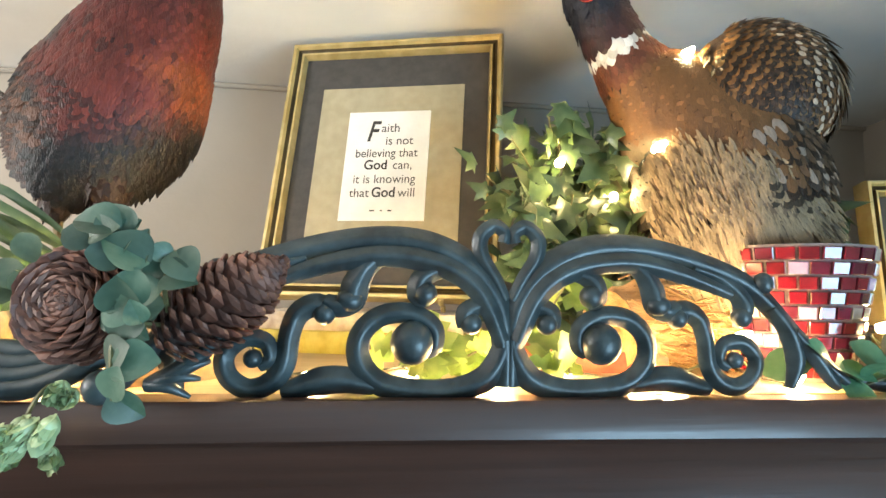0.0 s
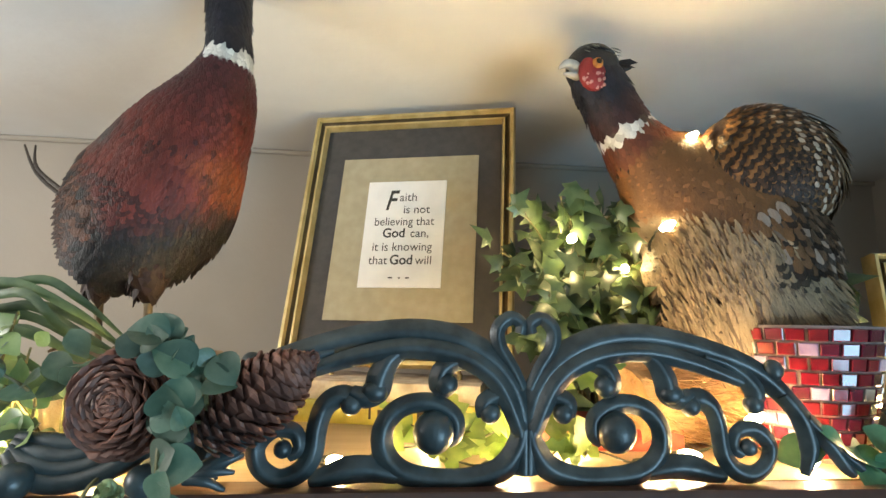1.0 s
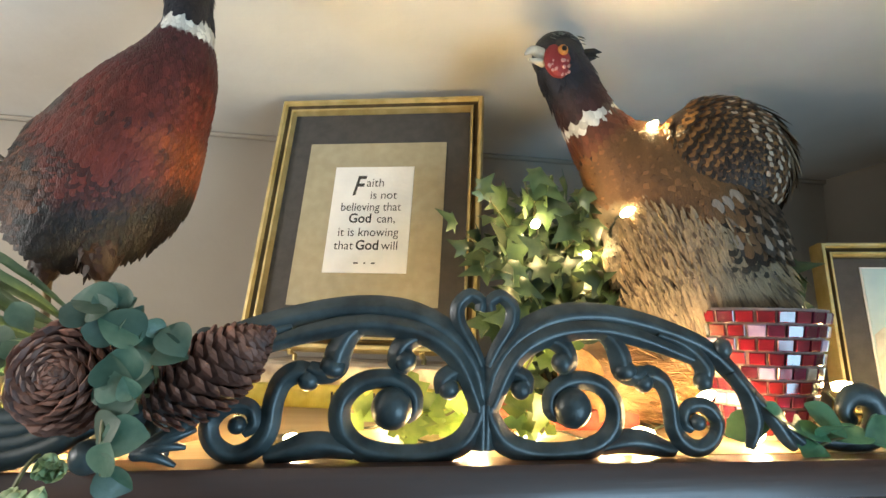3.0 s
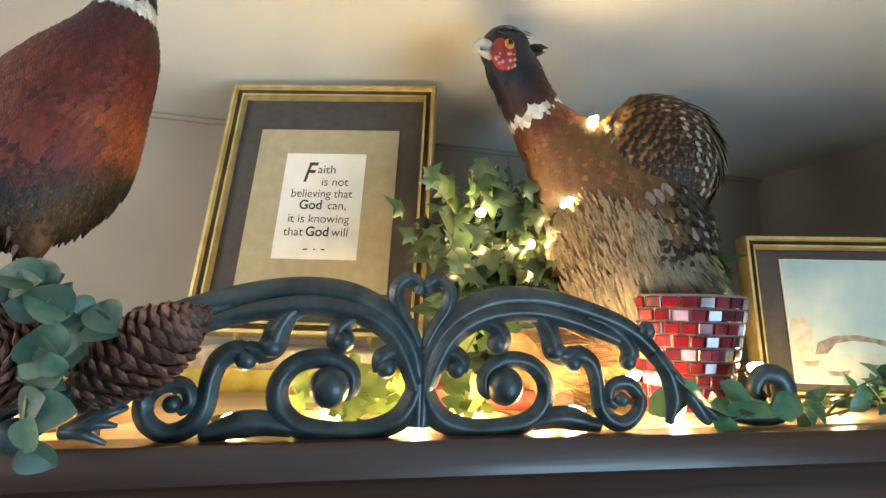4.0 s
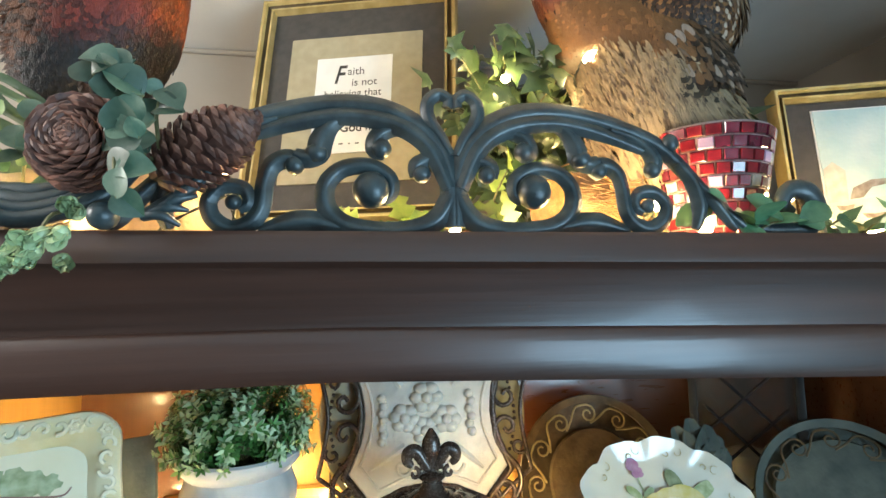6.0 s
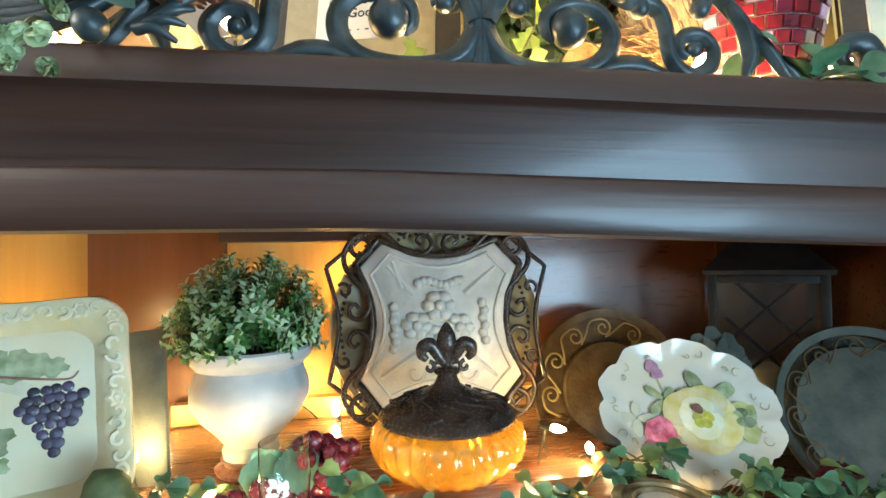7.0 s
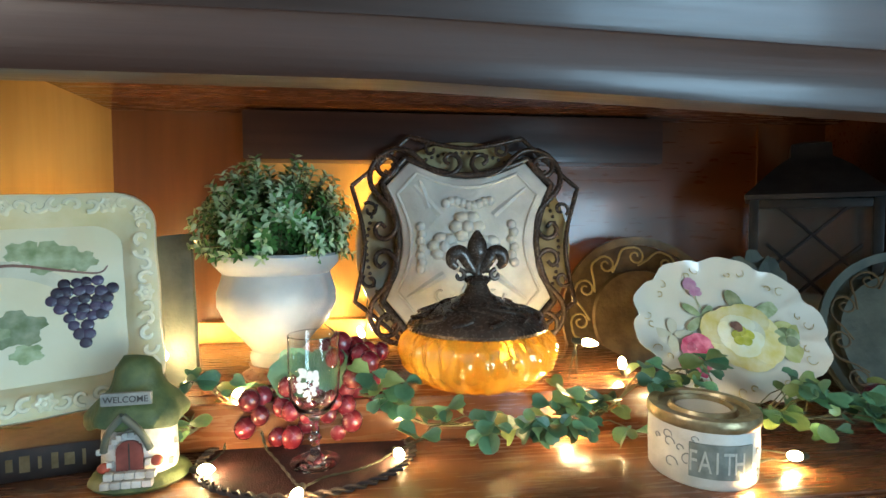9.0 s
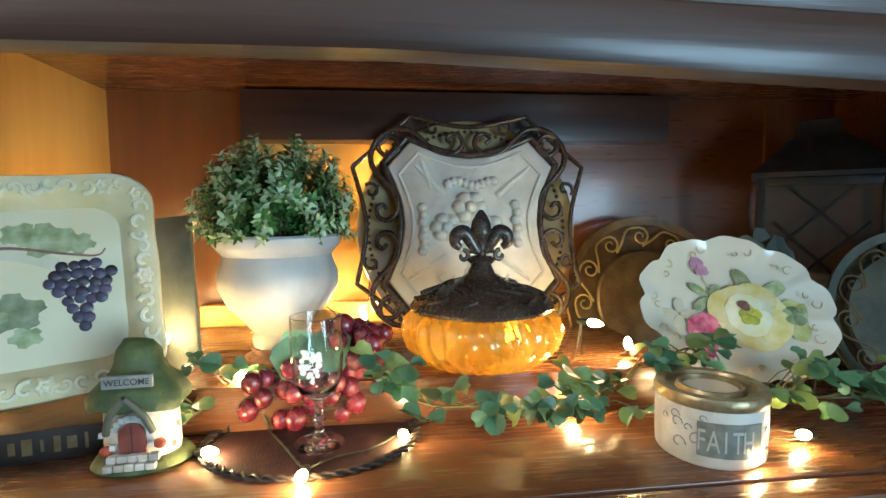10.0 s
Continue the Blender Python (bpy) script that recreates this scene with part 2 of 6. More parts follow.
M_LIME_PETAL = material("painted_lime_petal", (0.46, 0.45, 0.14), (0.64, 0.62, 0.30), 0.15, scale=50, coat=0.5, rand=0.2)
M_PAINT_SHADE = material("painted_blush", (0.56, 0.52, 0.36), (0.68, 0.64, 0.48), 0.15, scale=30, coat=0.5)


# ---- shape tools ----
def thing(name, label, category, m, group="", kind=""):
    ob = new(name)
    ob.empty_display_size = 0.02
    ob.matrix_world = m
    return tagged(ob, label, category, group, kind)


def part(name, bm, mat, parent=None, label="", flat=False):
    me = bpy.data.meshes.new(name)
    bmesh.ops.recalc_face_normals(bm, faces=bm.faces) if len(bm.faces) < 30000 else None
    if not flat:
        for f in bm.faces:
            f.smooth = True
    bm.to_mesh(me)
    bm.free()
    for m in (mat if isinstance(mat, (list, tuple)) else (mat,)):
        me.materials.append(m)
    if not flat:
        me.set_sharp_from_angle(angle=radians(48))
    ob = new(name, me)
    if parent is not None:
        ob.parent = parent
    return tagged(ob, label)


def box(bm, sx, sy, sz, at=(0, 0, 0), bevel=0.0, m=None, mi=0):
    """A box centred at at, in x, y, z."""
    r = bmesh.ops.create_cube(bm, size=1)
    v = r["verts"]
    for q in v:
        q.co = Vector((q.co.x * sx, q.co.y * sy, q.co.z * sz))
    if bevel:
        e = list({e for q in v for e in q.link_edges})
        g = bmesh.ops.bevel(bm, geom=e, offset=bevel, segments=2, affect="EDGES", profile=0.6)
        v = list({q for f in g["faces"] for q in f.verts} | {q for q in v if q.is_valid})
    mm = Matrix.Translation(at)
    if m is not None:
        mm = m @ mm
    bmesh.ops.transform(bm, matrix=mm, verts=v)
    if mi:
        for f in {f for q in v for f in q.link_faces}:
            f.material_index = mi
    return bm


def lathe(bm, prof, n=40, m=None, ribs=0, depth=0.0, twist=0.0, mi=0):
    """Turns (r, z) points round z; closed where r is 0."""
    rings = []
    for k, (r, z) in enumerate(prof):
        if r <= 1e-6:
            rings.append([bm.verts.new((0, 0, z))])
            continue
        ring = []
        for i in range(n):
            a = 2 * math.pi * i / n
            q = r * (1 + depth * math.cos(ribs * a + twist * z)) if ribs else r
            ring.append(bm.verts.new((q * math.cos(a), q * math.sin(a), z)))
        rings.append(ring)
    for a, b in zip(rings, rings[1:]):
        for i in range(n):
            j = (i + 1) % n
            if len(a) == 1 and len(b) == 1:
                break
            if len(a) == 1:
                f = bm.faces.new((a[0], b[i], b[j]))
            elif len(b) == 1:
                f = bm.faces.new((a[i], a[j], b[0]))
            else:
                f = bm.faces.new((a[i], a[j], b[j], b[i]))
            f.material_index = mi
    if m is not None:
        bmesh.ops.transform(bm, matrix=m, verts=[v for r in rings for v in r])
    return bm


def smooth_path(pts, per=6):
    """Catmull-Rom through the points."""
    p = [Vector(q) for q in pts]
    out = []
    for i in range(len(p) - 1):
        a, b, c, d = p[max(i - 1, 0)], p[i], p[i + 1], p[min(i + 2, len(p) - 1)]
        for k in range(per):
            t = k / per
            out.append(0.5 * ((2 * b) + (c - a) * t + (2 * a - 5 * b + 4 * c - d) * t * t + (3 * b - a - 3 * c + d) * t ** 3))
    out.append(p[-1])
    return out


def tube(bm, pts, radii, n=8, flat=1.0, up=(0, 1, 0), groove=0.0, mi=0, m=None):
    """A tapered tube along points; flat scales it along up; groove cuts lengthwise flutes."""
    pts = [Vector(p) for p in pts]
    k = len(pts)
    if not isinstance(radii, (list, tuple)):
        radii = [radii]
    radii = [float(r) for r in np.interp(np.linspace(0, 1, k), np.linspace(0, 1, len(radii)), radii)]
    up = Vector(up).normalized()
    rings = []
    for i, p in enumerate(pts):
        d = (pts[min(i + 1, k - 1)] - pts[max(i - 1, 0)])
        d = d.normalized() if d.length > 1e-9 else Vector((0, 0, 1))
        s = d.cross(up)
        s = s.normalized() if s.length > 1e-4 else d.orthogonal().normalized()
        u = s.cross(d).normalized()
        ring = []
        for j in range(n):
            a = 2 * math.pi * j / n
            g = 1 + groove * math.cos(4 * a)
            ring.append(bm.verts.new(p + radii[i] * g * (math.cos(a) * s + flat * math.sin(a) * u)))
        rings.append(ring)
    for a, b in zip(rings, rings[1:]):
        for j in range(n):
            bm.faces.new((a[j], a[(j + 1) % n], b[(j + 1) % n], b[j])).material_index = mi
    bm.faces.new(rings[0][::-1]).material_index = mi
    bm.faces.new(rings[-1]).material_index = mi
    if m is not None:
        bmesh.ops.transform(bm, matrix=m, verts=[v for r in rings for v in r])
    return bm


def ball(bm, r, at=(0, 0, 0), scale=(1, 1, 1), seg=16, m=None, mi=0):
    mm = Matrix.Translation(at) @ Matrix.Diagonal((*[r * s for s in scale], 1))
    if m is not None:
        mm = m @ mm
    g = bmesh.ops.create_uvsphere(bm, u_segments=seg, v_segments=max(6, seg // 2), radius=1, matrix=mm)
    if mi:
        for f in {f for v in g["verts"] for f in v.link_faces}:
            f.material_index = mi
    return bm


def slab(bm, outline, thick, m=None, mi=0, inset=0.0):
    """A flat plate in x, z from an outline, from y = 0 back to y = thick; the front edge is eased by inset."""
    n = len(outline)
    cx = sum(p[0] for p in outline) / n
    cz = sum(p[1] for p in outline) / n

    def shrink(p):
        v = Vector((p[0] - cx, p[1] - cz))
        f = max(0, 1 - inset / max(v.length, 1e-6))
        return (cx + v.x * f, cz + v.y * f)
    levels = [(outline, thick), (outline, inset)] if inset else [(outline, thick), (outline, 0)]
    if inset:
        levels.append(([shrink(p) for p in outline], 0))
    rings = [[bm.verts.new((p[0], y, p[1])) for p in o] for o, y in levels]
    for a, b in zip(rings, rings[1:]):
        for i in range(n):
            bm.faces.new((a[i], a[(i + 1) % n], b[(i + 1) % n], b[i])).material_index = mi
    bm.faces.new(rings[0]).material_index = mi
    bm.faces.new(rings[-1][::-1]).material_index = mi
    if m is not None:
        bmesh.ops.transform(bm, matrix=m, verts=[v for r in rings for v in r])
    return bm


def leaf(bm, m, length, width, outline, curl=0.25, fold=0.25, mi=0, tone=None, layer=None, notch=0.0):
    """A curved leaf along +y from its stalk, folded along the midrib; outline gives half widths along its length."""
    n = len(outline)
    left, mid, right = [], [], []
    for i, w in enumerate(outline):
        t = i / (n - 1)
        y = length * t
        z = -curl * length * t * t
        h = w * width
        mid.append(bm.verts.new(m @ Vector((0, y - (notch * length if i == n - 1 else 0), z))))
        left.append(bm.verts.new(m @ Vector((-h, y, z + fold * h))))
        right.append(bm.verts.new(m @ Vector((h, y, z + fold * h))))
    for i in range(n - 1):
        for a, b in ((left, mid), (mid, right)):
            f = bm.faces.new((a[i], b[i], b[i + 1], a[i + 1]))
            f.material_index = mi
            if layer is not None:
                for lp in f.loops:
                    lp[layer] = tone
    return bm


def facing(at, direction, up=(0, 0, 1), roll=0.0):
    """A pose at at whose +y points along direction."""
    d = Vector(direction).normalized()
    u = Vector(up)
    x = d.cross(u)
    x = x.normalized() if x.length > 1e-4 else d.orthogonal().normalized()
    z = x.cross(d)
    r = Matrix((x, d, z)).transposed().to_4x4()
    return Matrix.Translation(at) @ r @ Matrix.Rotation(roll, 4, "Y")


def rnd(a, b):
    return random.uniform(a, b)


# ---- the room ----
def plain(name, sx, sy, sz, at, mat, label, category, bevel=0.0):
    bm = box(bmesh.new(), sx, sy, sz, bevel=bevel)
    ob = part(name, bm, mat, flat=bevel == 0)
    ob.location = at
    return tagged(ob, label, category, kind="structure")


CEIL_Z, WALL_Y, LEFT_X, RIGHT_X, REAR_Y = 2.284, 1.056, -3.2, 1.17, -3.6
plain("floor", RIGHT_X - LEFT_X + 0.2, WALL_Y - REAR_Y + 0.2, 0.1, ((LEFT_X + RIGHT_X) / 2, (WALL_Y + REAR_Y) / 2, -0.05), M_REDWOOD, "red-brown wooden floor of the room", "floor")
plain("ceiling", RIGHT_X - LEFT_X + 0.2, WALL_Y - REAR_Y + 0.2, 0.1, ((LEFT_X + RIGHT_X) / 2, (WALL_Y + REAR_Y) / 2, CEIL_Z + 0.05), M_CEIL, "low cream ceiling with a mottled clouded finish", "ceiling")
plain("wall_north", RIGHT_X - LEFT_X + 0.2, 0.1, CEIL_Z, ((LEFT_X + RIGHT_X) / 2, WALL_Y + 0.05, CEIL_Z / 2), M_WALL, "beige painted wall behind the cabinet", "wall")
plain("wall_south", RIGHT_X - LEFT_X + 0.2, 0.1, CEIL_Z, ((LEFT_X + RIGHT_X) / 2, REAR_Y - 0.05, CEIL_Z / 2), M_WALL, "beige painted wall of the room", "wall")
plain("wall_west", 0.1, WALL_Y - REAR_Y, CEIL_Z, (LEFT_X - 0.05, (WALL_Y + REAR_Y) / 2, CEIL_Z / 2), M_WALL, "beige painted side wall", "wall")
# the side wall has a window opening from y -2.5 to -0.55
bm = bmesh.new()
for y0, y1, z0, z1 in ((REAR_Y, -2.5, 0, CEIL_Z), (-0.55, WALL_Y, 0, CEIL_Z), (-2.5, -0.55, 0, 0.9), (-2.5, -0.55, 1.71, CEIL_Z)):
    box(bm, 0.1, y1 - y0, z1 - z0, (RIGHT_X + 0.05, (y0 + y1) / 2, (z0 + z1) / 2))
tagged(part("wall_east", bm, M_WALL, flat=True), "beige painted side wall with a window", "wall", kind="structure")
bm = bmesh.new()
tube(bm, [(LEFT_X, WALL_Y - 0.004, CEIL_Z - 0.006), (RIGHT_X, WALL_Y - 0.004, CEIL_Z - 0.006)], 0.006, 8)
tagged(part("trim", bm, M_WALL), "thin beige bead where wall and ceiling meet", "trim", kind="structure")

# ---- the cabinet ----
TOP_Z, SHELF_Z, BACK_Y, SIDE_L, SIDE_R = 1.781, 1.290, 0.955, -0.485, 0.90
FRONT_Y = 0.352
cabinet = thing("display_cabinet", "dark stained wooden display cabinet with an open lit shelf", "cabinet", pose(0, 0, 0))


def wood(name, x0, x1, y0, y1, z0, z1, mat, bevel=0.0015, label=""):
    bm = box(bmesh.new(), x1 - x0, y1 - y0, z1 - z0, bevel=bevel)
    ob = part(name, bm, mat, cabinet, label)
    ob.location = ((x0 + x1) / 2, (y0 + y1) / 2, (z0 + z1) / 2)
    return ob


wood("top_board", -0.80, 1.06, FRONT_Y + 0.032, WALL_Y - 0.004, 1.757, TOP_Z - 0.006, M_SHELFWOOD)
# thin added layer, its pale colour carries the lamplight on the top
wood("lit_top_layer", -0.80, 1.06, FRONT_Y + 0.032, WALL_Y - 0.004, TOP_Z - 0.006, TOP_Z, M_TOPWOOD, 0.001, "wooden top surface coloured pale as if lamplit")
wood("back_panel", SIDE_L, SIDE_R, BACK_Y, BACK_Y + 0.008, 0.85, 1.757, M_REDWOOD, 0)
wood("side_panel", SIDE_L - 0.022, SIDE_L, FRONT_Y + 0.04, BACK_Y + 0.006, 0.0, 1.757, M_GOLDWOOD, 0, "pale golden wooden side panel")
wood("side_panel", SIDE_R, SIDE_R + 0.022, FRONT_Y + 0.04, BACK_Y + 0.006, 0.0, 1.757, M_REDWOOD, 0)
# golden colour here paints the bulbs' glow onto the back panel
wood("back_panel", -0.250, 0.130, BACK_Y - 0.004, BACK_Y - 0.0005, 1.345, 1.757, M_GOLDWOOD, 0, "back panel section coloured golden as if lamplit")
wood("back_panel", 0.748, SIDE_R, BACK_Y - 0.004, BACK_Y - 0.0005, 0.90, 1.757, M_ORANGEWOOD, 0, "orange-brown end section of the back panel")
wood("back_panel", SIDE_L, -0.254, BACK_Y - 0.004, BACK_Y - 0.0005, 0.90, 1.757, M_ORANGEWOOD, 0, "orange-brown end section of the back panel")
# added strip whose pale colour imitates the lit rear of the step
wood("lit_step_strip", -0.34, 0.36, 0.925, BACK_Y - 0.005, 1.345, 1.382, M_GOLDWOOD, 0.001, "added pale strip standing in for the lit back of the step")
wood("back_rail", -0.252, 0.512, 0.900, BACK_Y, 1.668, 1.752, M_DARKWOOD, 0.002, "dark wooden rail across the back")
wood("shelf", -0.80, 1.06, 0.43, BACK_Y + 0.006, SHELF_Z - 0.03, SHELF_Z, M_SHELFWOOD, 0.002)
wood("shelf_edge", -0.80, 1.06, 0.395, 0.428, SHELF_Z - 0.034, SHELF_Z - 0.002, M_SHELFWOOD, 0.003)
wood("base", -0.80, 1.06, 0.40, BACK_Y, 0.0, 0.85, M_DARKWOOD, 0.004)
wood("stile", -0.80, SIDE_L - 0.024, FRONT_Y + 0.036, FRONT_Y + 0.06, 0.85, 1.757, M_DARKWOOD)
wood("stile", SIDE_R + 0.024, 1.06, FRONT_Y + 0.036, FRONT_Y + 0.06, 0.85, 1.757, M_DARKWOOD)
# moulded fascia: a top lip, a broad flat that slants back and a lower rail set behind it, drawn along x
bm = bmesh.new()
PROFILE = ((0.040, 0.126), (0.0, 0.129), (-0.004, 0.124), (-0.005, 0.103), (0.001, 0.099), (0.004, 0.096), (0.020, 0.052), (0.0205, 0.048), (0.017, 0.0465), (0.0152, 0.044), (0.0146, 0.034), (0.0148, 0.020), (0.0162, 0.008), (0.020, 0.0015), (0.040, 0.0), (0.055, 0.003), (0.060, 0.03))
rings = []
for i in range(41):
    x = -0.80 + 1.86 * i / 40
    low = 1.656 - 0.017 * max(0.0, x - 0.0) / 0.45 if x > 0 else 1.656 - 0.003 * max(0, -x - 0.1)
    hi = TOP_Z + 0.003 - 0.004 * x
    rings.append([bm.verts.new((x, FRONT_Y + y, low + z / 0.129 * (hi - low))) for y, z in PROFILE])
for a, b in zip(rings, rings[1:]):
    for j in range(len(PROFILE)):
        k = (j + 1) % len(PROFILE)
        bm.faces.new((a[j], a[k], b[k], b[j]))
bm.faces.new(rings[0])
bm.faces.new(rings[-1][::-1])
part("fascia", bm, M_DARKWOOD, cabinet, "moulded dark wooden fascia board")
# low step along the back of the shelf
wood("step", -0.33, 0.36, 0.60, BACK_Y, SHELF_Z, 1.345, M_SHELFWOOD, 0.002)


# ---- things on top of the cabinet ----
def framed_text():
    """The gilt frame leans back against the wall, turned a little."""
    w, h = 0.351, 0.431
    m = Matrix.Translation((-0.013, 0.699, 1.847)) @ Matrix.Rotation(radians(-16.0), 4, "Z") @ Matrix.Rotation(radians(-12.5), 4, "X")
    f = thing("picture_frame", "gilt-framed calligraphy print with dark and tan mats on an easel", "picture frame", m)
    return frame_body(f, w, h, 0.76, M_MAT_DARK)


def frame_body(f, w, h, rail, mat1):
    # four mitred rails, each with a gilt outer bead, a dark channel and a gilt inner lip
    names = ("bottom_rail", "top_rail", "side_rail", "side_rail")
    ends = (((-w / 2, 0), (w / 2, 0), (0, 1)), ((-w / 2, h), (w / 2, h), (0, -1)), ((-w / 2, 0), (-w / 2, h), (1, 0)), ((w / 2, 0), (w / 2, h), (-1, 0)))
    section = ((0.0, 0.018), (0.0, -0.006), (0.003, -0.010), (0.009, -0.010), (0.012, -0.004), (0.019, -0.001), (0.022, -0.005), (0.026, -0.005), (0.029, 0.003), (0.029, 0.010))
    kinds = (0, 0, 0, 0, 1, 1, 0, 0, 0)
    for nm, (a, b, inn) in zip(names, ends):
        bm = bmesh.new()
        a, b, inn = Vector((a[0], 0, a[1])), Vector((b[0], 0, b[1])), Vector((inn[0], 0, inn[1]))
        d = (b - a).normalized()
        ra = [bm.verts.new(a + (inn + d) * s * rail + Vector((0, y, 0))) for s, y in section]
        rb = [bm.verts.new(b + (inn - d) * s * rail + Vector((0, y, 0))) for s, y in section]
        for i in range(len(section) - 1):
            bm.faces.new((ra[i], ra[i + 1], rb[i + 1], rb[i])).material_index = kinds[i]
        bm.faces.new((ra[0], rb[0], rb[-1], ra[-1]))
        part(nm, bm, (M_GOLD, M_CHANNEL), f)
    bm = bmesh.new()
    box(bm, w - 0.036, 0.004, h - 0.036, (0, 0.010, h / 2))
    part("dark_mat", bm, mat1, f, "dark mat board")
    return f


def words(txt, size, x, z, parent, mat, y, align="CENTER", name="lettering", shear=0.0, xs=1.0, heavy=0.002):
    cu = bpy.data.curves.new(name, "FONT")
    cu.body, cu.size, cu.align_x, cu.extrude, cu.shear = txt, size, align, 0.0002, shear
    cu.offset = size * heavy
    tmp = new(name, cu)
    dg = bpy.context.evaluated_depsgraph_get()
    me = bpy.data.meshes.new_from_object(tmp.evaluated_get(dg))
    bpy.data.objects.remove(tmp)
    me.materials.clear()
    me.materials.append(mat)
    ob = new(name, me)
    ob.parent = parent
    ob.matrix_local = Matrix.Translation((x, y, z)) @ Matrix.Rotation(radians(90), 4, "X") @ Matrix.Diagonal((xs, 1, 1, 1))
    return ob


fr = framed_text()
bm = box(bmesh.new(), 0.232, 0.003, 0.281, (0, 0.0055, 0.208))
part("tan_mat", bm, M_MAT_TAN, fr, "tan inner mat board")
card = part("card", box(bmesh.new(), 0.131, 0.002, 0.183, (0.0, 0.0025, 0.210)), M_CARD, fr, "white card with black calligraphy")
for txt, size, x, z, wide, heavy in (("aith", 0.0215, 0.004, 0.2620, 0.95, -0.006), ("is not", 0.0205, 0.019, 0.2400, 0.95, -0.006), ("believing that", 0.0205, 0.0, 0.2190, 0.90, -0.006),
                                   ("God", 0.0225, -0.015, 0.1985, 0.92, 0.014), ("can,", 0.0205, 0.027, 0.1985, 0.95, -0.006), ("it is knowing", 0.0205, 0.0, 0.1755, 0.93, -0.006),
                                   ("that", 0.0205, -0.0365, 0.1530, 0.95, -0.006), ("God", 0.0225, 0.001, 0.1530, 0.92, 0.014), ("will", 0.0205, 0.0365, 0.1530, 0.95, -0.006)):
    words(txt, size, x, z + 0.003, card, M_INK, 0.0010, xs=wide, heavy=heavy)
words("F", 0.050, -0.026, 0.250, card, M_INK, 0.0010, shear=0.28, xs=0.72, heavy=0.012)
bm = bmesh.new()
for x, w in ((-0.014, 0.007), (0.0, 0.003), (0.013, 0.006)):
    box(bm, w, 0.0005, 0.002, (x, 0.0012, 0.134))
part("ornament_line", bm, M_INK, card)
# easel legs under the frame
for x in (-0.09, 0.10):
    bm = tube(bmesh.new(), [(x, -0.016, -0.001), (x, -0.014, -0.006), (x, 0.006, -0.006), (x + 0.004, 0.0, -0.062)], 0.0038, 8)
    part("easel_leg", bm, M_GOLD, fr, "gilt wire easel leg")

# second framed picture, of boats by a bridge
m = Matrix.Translation((0.728, 0.455, 1.783)) @ Matrix.Rotation(radians(-19.0), 4, "Z") @ Matrix.Rotation(radians(-7), 4, "X")
fr2 = thing("picture_frame", "gilt-framed watercolour of a bridge and boats, with a dark mat", "picture frame", m)
frame_body(fr2, 0.315, 0.226, 0.55, M_MAT_DARK)
pic = part("watercolour", box(bmesh.new(), 0.222, 0.002, 0.166, (0.006, 0.0065, 0.111)), M_SKYWASH, fr2, "faded watercolour of a bridge and boats")
bm = box(bmesh.new(), 0.226, 0.002, 0.170, (0.006, 0.0075, 0.111))
part("mat_bevel", bm, M_CARD, fr2, "pale bevel of the mat")


def blot(name, pts, mat, parent, y):
    ob = part(name, slab(bmesh.new(), pts, 0.0006), mat, parent, flat=True)
    ob.location.y = y
    return ob


blot("painted_water", [(-0.104, 0.029), (0.116, 0.029), (0.116, 0.060), (0.03, 0.072), (-0.04, 0.066), (-0.104, 0.060)], M_WATERWASH, pic, 0.0048)
blot("painted_building", [(-0.104, 0.060), (-0.080, 0.062), (-0.078, 0.105), (-0.092, 0.118), (-0.104, 0.108)], M_PALEWASH, pic, 0.0044)
arch_pts = [(-0.078, 0.064), (-0.072, 0.080), (-0.050, 0.090), (-0.020, 0.092), (0.010, 0.086), (0.030, 0.074), (0.020, 0.074), (0.0, 0.082), (-0.028, 0.084), (-0.050, 0.080), (-0.062, 0.066)]
blot("painted_bridge", arch_pts, M_BROWNWASH, pic, 0.0044)
blot("painted_building", [(0.040, 0.066), (0.116, 0.062), (0.116, 0.124), (0.100, 0.126), (0.098, 0.112), (0.072, 0.104), (0.044, 0.092)], M_PALEWASH, pic, 0.0044)
for x, z, w in ((-0.085, 0.052, 0.022), (-0.052, 0.040, 0.030), (0.004, 0.050, 0.034), (0.050, 0.058, 0.044), (0.080, 0.040, 0.030), (0.026, 0.074, 0.014)):
    blot("painted_boat", [(x - w / 2, z + 0.004), (x - w / 3, z - 0.003), (x + w / 3, z - 0.003), (x + w / 2, z + 0.005), (x, z + 0.003)], M_BROWNWASH if w < 0.04 else M_INKWASH, pic, 0.0040)
for x, z, h in ((0.090, 0.060, 0.07), (0.058, 0.062, 0.05)):
    blot("painted_mast", [(x, z), (x + 0.0014, z), (x + 0.0014, z + h), (x, z + h)], M_INKWASH, pic, 0.0038)


